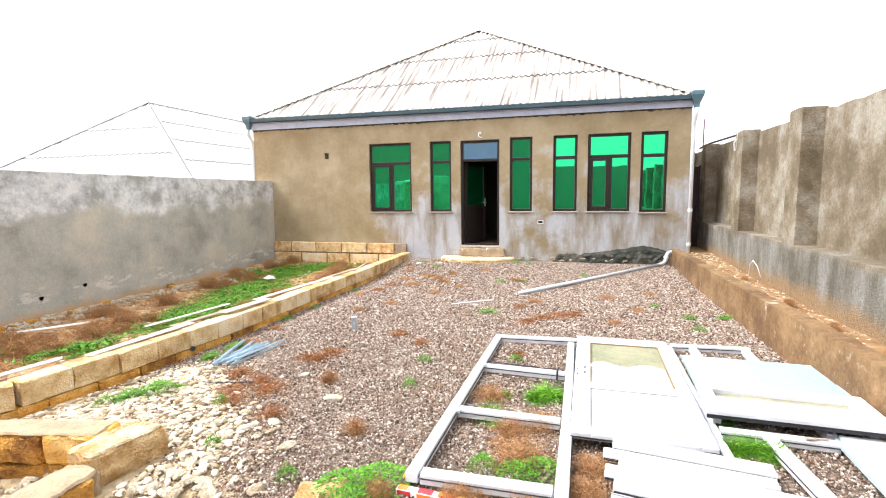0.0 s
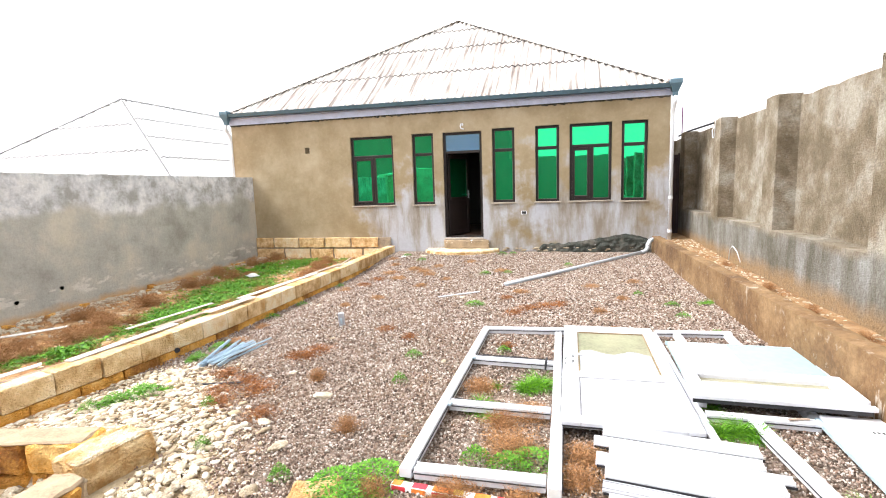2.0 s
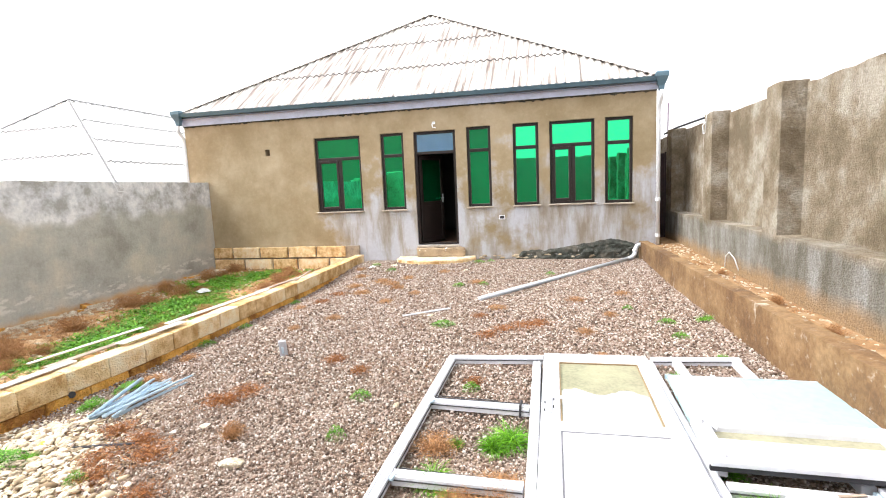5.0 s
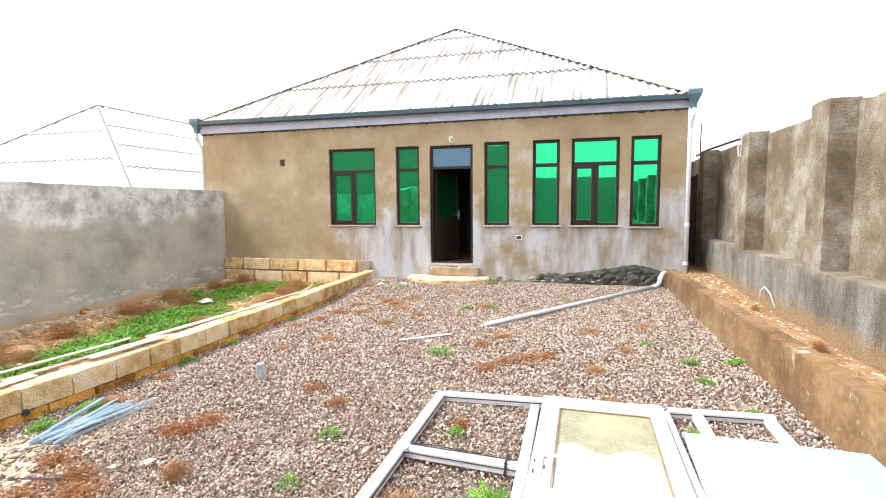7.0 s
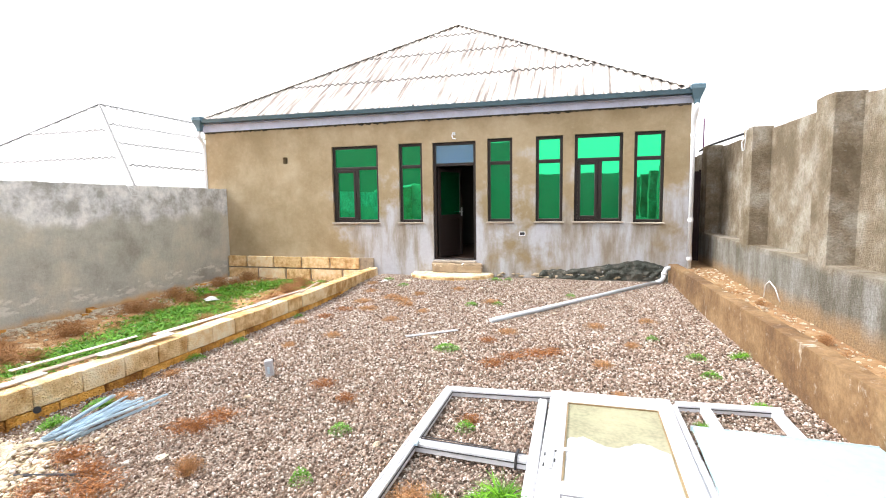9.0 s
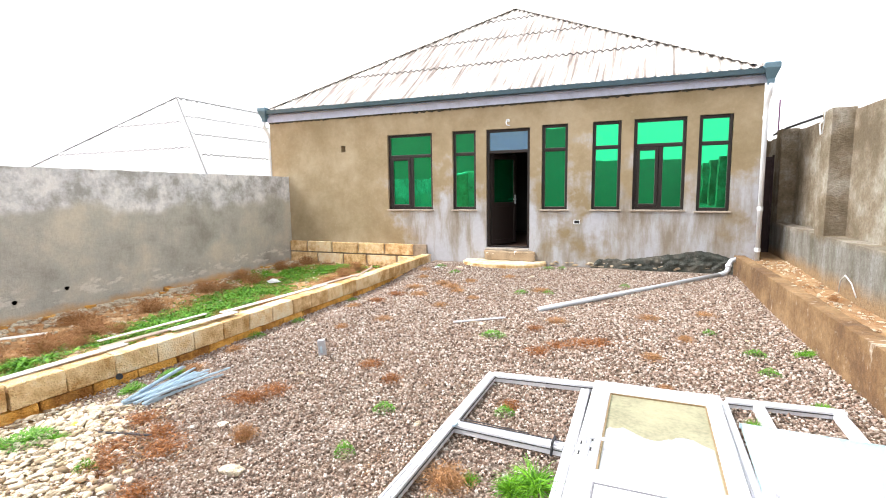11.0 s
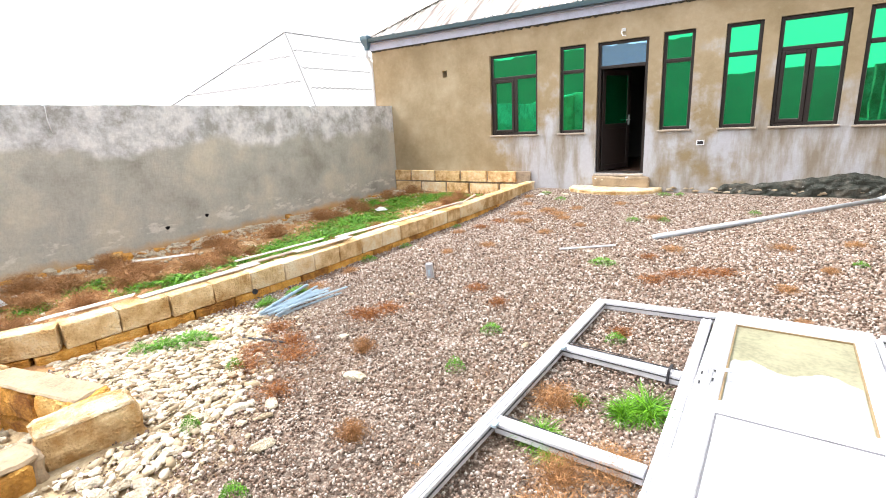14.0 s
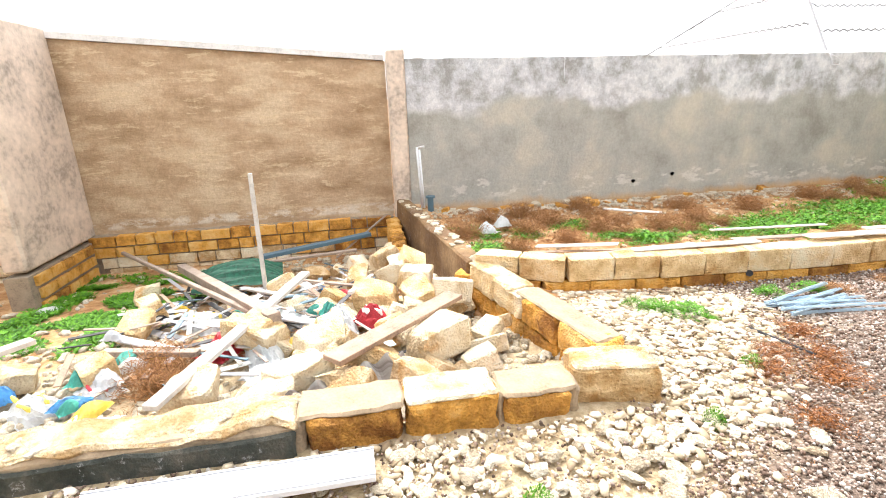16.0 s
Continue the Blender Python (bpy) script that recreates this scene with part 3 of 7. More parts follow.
def front_door():
    x0, x1, z0, z1 = DOOR
    e = thing("door_1", pose(x0, FAC + 0.05, z0), "dark brown framed front door standing open, blue glazed top light above", "door")
    e["kind"] = "structure"
    W, H, f, d = x1 - x0, z1 - z0, 0.06, 0.08
    zt = H - 0.46
    bm = bmesh.new()
    for a, b in (((0.004, 0, 0.004), (f, d, H - 0.004)), ((W - f, 0, 0.004), (W - 0.004, d, H - 0.004)), ((f, 0, H - f), (W - f, d, H - 0.004)), ((f, 0, zt - 0.03), (W - f, d, zt + 0.03)), ((f, 0, 0.004), (W - f, d, 0.035))):
        box(bm, a, b, 0.006)
    part("door_frame", bm, "frame", e)
    bm = bmesh.new()
    box(bm, (f - 0.004, 0.03, zt + 0.026), (W - f + 0.004, 0.038, H - f + 0.004))
    part("pane", bm, "blue_glass", e)
    # the leaf stands open into the hall
    leaf = new("leaf", None)
    leaf.parent = e
    leaf.matrix_basis = pose(f + 0.02, d + 0.01, 0.04, 0, 0, 62)
    L, h = W - 2 * f - 0.02, zt - 0.075
    bm = bmesh.new()
    for a, b in (((0, 0, 0), (0.09, 0.05, h)), ((L - 0.09, 0, 0), (L, 0.05, h)), ((0.09, 0, 0), (L - 0.09, 0.05, 0.1)), ((0.09, 0, h - 0.1), (L - 0.09, 0.05, h)), ((0.09, 0, h * 0.42), (L - 0.09, 0.05, h * 0.47))):
        box(bm, a, b, 0.006)
    box(bm, (0.09, 0.015, 0.1), (L - 0.09, 0.035, h * 0.42))
    me = bpy.data.meshes.new("leaf")
    bm.to_mesh(me)
    bm.free()
    me.materials.append(M["frame"])
    m = leaf.matrix_basis.copy()
    bpy.data.objects.remove(leaf)
    leaf = new("leaf", me)
    leaf.parent = e
    leaf.matrix_basis = m
    bm = bmesh.new()
    box(bm, (0.086, 0.02, h * 0.47 - 0.004), (L - 0.086, 0.028, h - 0.096))
    part("leaf_pane", bm, "green_glass", leaf)
    bm = bmesh.new()
    box(bm, (L - 0.07, -0.02, h * 0.5 - 0.1), (L - 0.03, 0.0, h * 0.5 + 0.1), 0.005)
    tube(bm, [(L - 0.05, -0.02, h * 0.5), (L - 0.05, -0.05, h * 0.5), (L - 0.17, -0.055, h * 0.5)], 0.01, 8)
    part("door_handle", bm, "pvc_old", leaf)


front_door()

AP = (-2.57, 15.95, 6.56)
EX0, EX1, EY0, EZ = -7.96, 2.74, 11.95, 3.585
LAPS = (0, 0.325, 0.623, 0.87, 1)


def wave_face(bm, a, b, apex, pitch=0.15, amp=0.022, rows=4, top=0.0, step=0.032, seg=6, lap=None, marks=None):
    """One triangular or trapezoid slope of corrugated sheets between the eave a-b and apex; each row of sheets laps the one below."""
    a, b, apex = Vector(a), Vector(b), Vector(apex)
    u = (b - a).normalized()
    length = (b - a).length
    t0 = (apex - a).dot(u)
    up = apex - (a + u * t0)
    run = up.length
    v = up.normalized()
    nrm = u.cross(v).normalized()
    n = int(length / pitch * seg)
    marks = marks or [r / rows for r in range(rows + 1)]
    for r in range(len(marks) - 1):
        s0, s1 = marks[r] * (1 - top), marks[r + 1] * (1 - top)
        prev = None
        for i in range(n + 1):
            x = length * i / n
            smax = x / t0 if x < t0 else (length - x) / (length - t0)
            h = nrm * (amp * math.sin(2 * math.pi * x / pitch))
            lo, hi = min(s0 - 0.03 * (r > 0), smax), min(s1, smax)
            if smax <= s0:
                prev = None
                continue
            p = bm.verts.new(a + u * x + v * (run * lo) + h + nrm * step)
            q = bm.verts.new(a + u * x + v * (run * hi) + h)
            if prev:
                bm.faces.new((prev[0], p, q, prev[1]))
                # dark strip below the lap stands in for its shadow gap
                if lap is not None and r:
                    lap.faces.new([lap.verts.new(w) for w in (prev[0].co, prev[0].co - nrm * 0.05 - v * 0.012, p.co - nrm * 0.05 - v * 0.012, p.co)])
            prev = (p, q)


def hip_cap(bm, a, b, r=0.09, teeth=0.16):
    """A bent ridge cap with a toothed lower edge."""
    a, b = Vector(a), Vector(b)
    d = (b - a)
    n = int(d.length / (teeth / 2))
    side = d.cross(Vector((0, 0, 1))).normalized()
    rows = []
    for i in range(n + 1):
        c = a + d * (i / n) + Vector((0, 0, 0.05))
        w = r * (1.25 if i % 2 else 0.8)
        rows.append([bm.verts.new(c - side * w - Vector((0, 0, w * 0.42))), bm.verts.new(c + Vector((0, 0, 0.012))), bm.verts.new(c + side * w - Vector((0, 0, w * 0.42)))])
    for p, q in zip(rows, rows[1:]):
        bm.faces.new((p[0], q[0], q[1], p[1]))
        bm.faces.new((p[1], q[1], q[2], p[2]))


def house_roof():
    e = thing("house_roof", pose(0, 0, 0), "pale grey streaked corrugated sheet hip roof above the house", "roof")
    y1 = 2 * AP[1] - EY0
    A, B, C, D = (EX0, EY0, EZ + 0.055), (EX1, EY0, EZ), (EX1, y1, EZ), (EX0, y1, EZ + 0.055)
    for name, p, q in (("front_slope", A, B), ("side_slope", B, C), ("back_slope", C, D), ("side_slope", D, A)):
        bm, lap = bmesh.new(), bmesh.new()
        wave_face(bm, p, q, AP, lap=lap, marks=LAPS)
        part(name, bm, "roof", e, smooth=True)
        part("lap_shade", lap, "lap", e)
    bm = bmesh.new()
    vs = [bm.verts.new(Vector(p) - Vector((0, 0, 0.10))) for p in (A, B, C, D, AP)]
    for f in ((0, 1, 4), (1, 2, 4), (2, 3, 4), (3, 0, 4), (3, 2, 1, 0)):
        bm.faces.new([vs[i] for i in f])
    part("roof_deck", bm, "soffit", e)
    for p in (A, B, C, D):
        bm = bmesh.new()
        hip_cap(bm, AP, p)
        part("hip_cap", bm, "roof", e)


house_roof()


def gutter():
    e = thing("gutter", pose(0, 0, 0), "grey-blue painted tin gutter with funnel heads at both ends", "gutter")
    bm = bmesh.new()
    za, zb = EZ + 0.075, EZ + 0.02
    n = 24
    rows = []
    for i in range(n + 1):
        x = EX0 + (EX1 - EX0) * i / n
        z = za + (zb - za) * i / n
        rows.append([bm.verts.new((x, EY0 - 0.06 + p, z + q)) for p, q in ((0.13, -0.02), (0.12, -0.08), (0.0, -0.085), (-0.03, -0.02), (-0.035, -0.008), (-0.02, -0.02), (0.008, -0.077), (0.11, -0.072), (0.12, -0.02))])
    for p, q in zip(rows, rows[1:]):
        for k in range(len(p) - 1):
            bm.faces.new((p[k], p[k + 1], q[k + 1], q[k]))
    part("trough", bm, "gutter", e)
    for x in (EX0, EX1):
        z = za if x < 0 else zb
        bm = bmesh.new()
        prof = [(0.10, 0.07), (0.115, 0.05), (0.115, -0.02), (0.05, -0.19), (0.045, -0.27)]
        rings = [[bm.verts.new((x + sx * w, EY0 - 0.02 + sy * w, z + h)) for sx, sy in ((-1, -1), (1, -1), (1, 1), (-1, 1))] for w, h in prof]
        for p, q in zip(rings, rings[1:]):
            for k in range(4):
                bm.faces.new((p[k], q[k], q[(k + 1) % 4], p[(k + 1) % 4]))
        part("funnel_head", bm, "gutter", e)
    for i in range(1, 12):
        x = EX0 + (EX1 - EX0) * i / 12
        z = za + (zb - za) * i / 12
        bm = bmesh.new()
        box(bm, (x - 0.012, EY0 - 0.1, z + 0.005), (x + 0.012, EY0 + 0.1, z + 0.012))
        part("bracket", bm, "gutter", e)
    # fascia and soffit boards under the gutter, their lower edge ragged with mortar
    bm = bmesh.new()
    box(bm, (HX0 - 0.01, EY0 + 0.085, EZ - 0.205), (HX1 + 0.04, EY0 + 0.105, EZ - 0.04))
    part("fascia", bm, "soffit", e)


gutter()
setting(boxed("soffit", (HX0 - 0.01, EY0 + 0.107, EZ - 0.195), (HX1 + 0.04, FAC - 0.002, EZ - 0.17), "soffit"))


def mortar_bead():
    bm = bmesh.new()
    n = 420
    rows = []
    for i in range(n + 1):
        x = HX0 + (HX1 - HX0) * i / n
        w = 0.012 + 0.022 * abs(noise.noise(Vector((x * 5, 1, 0)))) + 0.012 * noise.noise(Vector((x * 17, 4, 0)))
        z = EZ - 0.197
        rows.append([bm.verts.new((x, FAC - 0.003, z)), bm.verts.new((x, FAC - 0.02 - w, z)), bm.verts.new((x, FAC - 0.02 - w * 0.6, z - w * 1.3)), bm.verts.new((x, FAC - 0.003, z - w * 2.2 - 0.004))])
    for a, b in zip(rows, rows[1:]):
        for k in range(3):
            bm.faces.new((a[k], b[k], b[k + 1], a[k + 1]))
    tagged(part("mortar_bead", bm, "tar", None), "ragged dark mortar line under the eaves", "mortar")


mortar_bead()


def downpipe(x, y, z1, z0, label):
    e = thing("downpipe", pose(x, y, 0), label, "pipe", "downpipes of the house")
    bm = bmesh.new()
    tube(bm, [(0, 0, z1 + 0.03), (-0.01, 0.0, z1 - 0.1), (-0.02, 0.16, z1 - 0.28), (-0.02, 0.17, z1 - 0.4), (-0.02, 0.17, z0)], 0.04, 12)
    part("pipe", bm, "pipe_w", e, smooth=True)
    for z in (z1 - 0.5, 1.25, z0 + 0.25):
        bm = bmesh.new()
        tube(bm, [(-0.02, 0.17, z - 0.03), (-0.02, 0.17, z + 0.03)], 0.05, 12)
        part("clamp", bm, "pipe_w", e)


downpipe(2.74, 11.86, EZ - 0.28, 0.28, "white plastic downpipe beside the corner of the house")
downpipe(EX0 - 0.02, 11.93, EZ - 0.22, 0.0, "white plastic downpipe behind the grey yard wall")

# ---- walls round the yard ----


def slab(name, p, q, thick, z0a, z0b, z1a, z1b, material, seg=0.25, amp=0.0, seed=1):
    """A wall from p to q in plan; its top runs from z1a to z1b and is uneven by amp."""
    p, q = Vector((*p, 0)), Vector((*q, 0))
    d = q - p
    side = Vector((-d.y, d.x, 0)).normalized() * thick
    n = max(1, int(d.length / seg))
    bm = bmesh.new()
    rows = []
    for i in range(n + 1):
        t = i / n
        c = p + d * t
        top = z1a + (z1b - z1a) * t + amp * noise.noise(Vector((t * n * 0.7, seed, 0)))
        top2 = top + amp * 0.6 * noise.noise(Vector((t * n * 0.9, seed + 5, 0)))
        bot = z0a + (z0b - z0a) * t
        rows.append([bm.verts.new((c.x, c.y, bot)), bm.verts.new((c.x, c.y, top)), bm.verts.new((c.x + side.x, c.y + side.y, top2)), bm.verts.new((c.x + side.x, c.y + side.y, bot))])
    for a, b in zip(rows, rows[1:]):
        for k in range(4):
            bm.faces.new((a[k], b[k], b[(k + 1) % 4], a[(k + 1) % 4]))
    bm.faces.new(rows[0])
    bm.faces.new(rows[-1][::-1])
    bmesh.ops.recalc_face_normals(bm, faces=bm.faces)
    return part(name, bm, material)


WLX = -7.42
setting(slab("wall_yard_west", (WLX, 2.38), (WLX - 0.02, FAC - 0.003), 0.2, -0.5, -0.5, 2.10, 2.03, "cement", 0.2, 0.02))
tagged(setting(slab("wall_pit_west", (-7.75, -2.3), (-7.75, 2.12), 0.2, -0.2, -0.2, 2.47, 2.10, "brown", 0.3, 0.01)), "brown rendered wall with scraped patches")
setting(slab("wall_pit_west_far", (-7.75, -9.0), (-7.75, -2.52), 0.2, -0.2, -0.2, 2.4, 2.4, "brown", 0.3, 0.02))
setting(boxed("pillar_corner", (-7.76, 2.123, -0.3), (-7.40, 2.376, 2.24), "stub", bevel=0.03))
setting(slab("trim_wall_cap", (-7.70, -2.3), (-7.70, 2.1), 0.28, 2.475, 2.105, 2.56, 2.18, "beam"))
setting(boxed("wall_stub", (-7.748, -2.52, -0.22), (-6.13, -2.25, 2.6), "stub", bevel=0.03))

RX = 3.15
setting(slab("wall_yard_east_foot", (RX, -8), (RX, 20), -0.5, -0.3, -0.3, 0.95, 0.95, "boundary", 0.2, 0.012))
setting(slab("wall_yard_east", (RX + 0.25, -8), (RX + 0.25, 20), -0.25, 0.9, 0.9, 2.64, 2.64, "boundary", 0.2, 0.03))
for i in range(11):
    y = 7.86 - 2.5 * 5 + 2.5 * i
    if abs(y - 10.36) < 0.1:
        y = 10.25
    setting(slab("pillar_east", (RX + 0.002, y), (RX + 0.002, y + 0.4), -0.27, 0.93, 0.93, 2.68, 2.68, "boundary", 0.2, 0.02, i))
tagged(setting(slab("low_wall_east", (2.54, 2.0), (2.37, 12.04), -0.17, -0.2, -0.2, 0.50, 0.42, "lowwall", 0.12, 0.02)), "low brown rendered retaining wall", "wall")
# unseen wall closes the yard behind the walk; height set for window reflections
setting(slab("wall_yard_south", (3.1, -6.5), (-7.9, -6.5), 0.2, -0.9, -0.9, 3.1, 3.1, "far", 0.3, 0.02))


# unseen block added so the left window tops reflect something dark
setting(boxed("wall_unseen_reflection", (-22, -20, -1), (-3.2, -11, 5.6), "far"))

# ---- neighbour ----
def neighbour():
    e = thing("neighbour_house", pose(0, 0, 0), "pale neighbouring house with a white corrugated hip roof beyond the wall", "house")
    ax, ay, az, w, s = -13.14, 13.8, 4.67, 4.2, 0.62
    KD = 0.68
    ez, yb = az - w * s, 27.0
    bm = bmesh.new()
    box(bm, (ax - w + 0.3, ay - w * KD + 0.3, -0.8), (ax + w - 0.3, yb + w - 0.3, ez + 0.1))
    part("wall", bm, "cement", e)
    a, b, c, d = (ax - w, ay - w * KD, ez), (ax + w, ay - w * KD, ez), (ax + w, yb + w, ez), (ax - w, yb + w, ez)
    A, B = (ax, ay, az), (ax, yb, az)
    bm, lap = bmesh.new(), bmesh.new()
    wave_face(bm, a, b, A, 0.2, 0.03, 3, step=0.04, lap=lap)
    part("front_slope", bm, "roof_pale", e, smooth=True)
    part("lap_shade", lap, "lap_pale", e)
    lap = bmesh.new()
    for name, p, q, sx in (("side_slope", b, c, 1), ("side_slope", d, a, -1)):
        bm = bmesh.new()
        L = yb + w - ay + w * KD
        n = int(L / 0.2 * 4)
        for r in range(4):
            prev = None
            for i in range(n + 1):
                t = L * i / n
                m = min(t / KD, L - t, w) / w
                if m <= r / 4:
                    prev = None
                    continue
                lo, hi = min(m, r / 4 - 0.03 * (r > 0)), min(m, (r + 1) / 4)
                h = 0.025 * math.sin(2 * math.pi * t / 0.2)
                y = ay - w * KD + t
                P = bm.verts.new((ax + sx * w * (1 - lo), y, ez + (az - ez) * lo + h + 0.035))
                Q = bm.verts.new((ax + sx * w * (1 - hi), y, ez + (az - ez) * hi + h))
                if prev:
                    bm.faces.new((prev[0], P, Q, prev[1]) if sx > 0 else (P, prev[0], prev[1], Q))
                    # the same painted shadow strip below each lap
                    if sx > 0 and r:
                        lap.faces.new([lap.verts.new(v) for v in (prev[0].co, prev[0].co - Vector((0, 0, 0.06)), P.co - Vector((0, 0, 0.06)), P.co)])
                prev = (P, Q)
        part(name, bm, "roof_pale", e, smooth=True)
    part("lap_shade", lap, "lap_pale", e)
    for p, q in ((A, a), (A, b), (A, B)):
        bm = bmesh.new()
        hip_cap(bm, p, q, 0.02 if q is b else 0.05, 0.34)
        part("hip_cap", bm, "lap_pale", e)
    bm = bmesh.new()
    vs = [bm.verts.new(Vector(p) - Vector((0, 0, 0.06))) for p in (a, b, c, d, A, B)]
    for f in ((0, 1, 4), (1, 2, 5, 4), (2, 3, 5), (3, 0, 4, 5)):
        bm.faces.new([vs[i] for i in f])
    part("roof_deck", bm, "soffit", e)


neighbour()

# ---- block courses ----
def block_mesh(l, w, h, seed):
    bm = bmesh.new()
    rough_box(bm, (-l / 2, -w / 2, 0), (l / 2, w / 2, h), 0.010, 2, seed, 12, 0.006)
    me = bpy.data.meshes.new("block")
    bm.to_mesh(me)
    bm.free()
    me.polygons.foreach_set("use_smooth", [False] * len(me.polygons))
    return me


def along(line, s):
    """The place and heading s metres along a line in plan."""
    for p, q in zip(line, line[1:]):
        L = math.dist(p, q)
        if s <= L or q is line[-1]:
            t = s / L
            return p[0] + (q[0] - p[0]) * t, p[1] + (q[1] - p[1]) * t, math.degrees(math.atan2(q[1] - p[1], q[0] - p[0]))
        s -= L


def course(parent, line, length, blk, w, h, z, material, meshes, start=0.0, gap=0.012, zfun=None):
    s = start
    while s < length - 0.08:
        l = min(blk, length - s)
        x, y, a = along(line, s + l / 2)
        me = random.choice(meshes)
        ob = new("block", me)
        zz = z + (zfun(x, y) if zfun else 0)
        ob.parent = parent
        ob.matrix_basis = pose(x, y, zz, 0, 0, a + random.uniform(-1, 1)) @ Matrix.Diagonal(((l - gap) / 0.39, w / 0.2, h / 0.19, 1))
        s += l
    return


def mesh_set(key, n=5):
    out = []
    for i in range(n):
        me = block_mesh(0.39, 0.2, 0.19, i + ord(key[-1]))
        me.materials.append(M[key])
        out.append(me)
    return out


LIME, RUST, PALE = mesh_set("lime"), mesh_set("lime_rust"), mesh_set("lime_pale")


def kerb_left():
    e = thing("block_kerb", pose(0, 0, 0), "long kerb of cut yellow limestone blocks beside the weedy bed", "kerb")
    L = sum(math.dist(p, q) for p, q in zip(KERB_L, KERB_L[1:]))
    mid = [(x - 0.1, y) for x, y in KERB_L]
    course(e, mid, L, 0.39, 0.2, 0.15, -0.12, "lime_rust", RUST, -0.2)
    course(e, mid, L, 0.39, 0.2, 0.193, 0.04, "lime", LIME)


kerb_left()


def wall_blocks():
    e = thing("block_plinth", pose(0, 0, 0), "two courses of cut yellow limestone blocks against the house", "blocks")
    bm = bmesh.new()
    box(bm, (-7.44, FAC - 0.06, -0.2), (-3.66, FAC - 0.003, 0.43))
    part("mortar", bm, "joint", e)
    xs = [-7.43, -6.9, -6.17, -5.43, -4.71, -3.97]
    for a, b in zip(xs, xs[1:]):
        ob = new("block", random.choice(LIME))
        ob.parent = e
        ob.matrix_basis = pose((a + b) / 2, FAC - 0.06, 0.19) @ Matrix.Diagonal(((b - a - 0.05) / 0.39, 0.5, 0.24 / 0.19, 1))
    xs = [-7.43, -6.6, -5.85, -5.2, -4.4, -3.75]
    for a, b in zip(xs, xs[1:]):
        ob = new("block", random.choice(LIME))
        ob.parent = e
        ob.matrix_basis = pose((a + b) / 2, FAC - 0.06, -0.09) @ Matrix.Diagonal(((b - a - 0.06) / 0.39, 0.5, 0.24 / 0.19, 1))


wall_blocks()

# ---- low block walls round the pit ----


def worn_block(parent, x0, y0, x1, y1, w, z0, z1, material, seed, amp=0.02, name="block"):
    """One block of a low wall, from one end to the other in plan, w wide to its left."""
    L = math.dist((x0, y0), (x1, y1))
    a = math.degrees(math.atan2(y1 - y0, x1 - x0))
    bm = bmesh.new()
    rough_box(bm, (0, 0, 0), (L, w, z1 - z0), amp, 8, seed, 11)
    ob = part(name, bm, material, parent)
    ob.matrix_basis = pose(x0, y0, z0, 0, 0, a)
    return ob


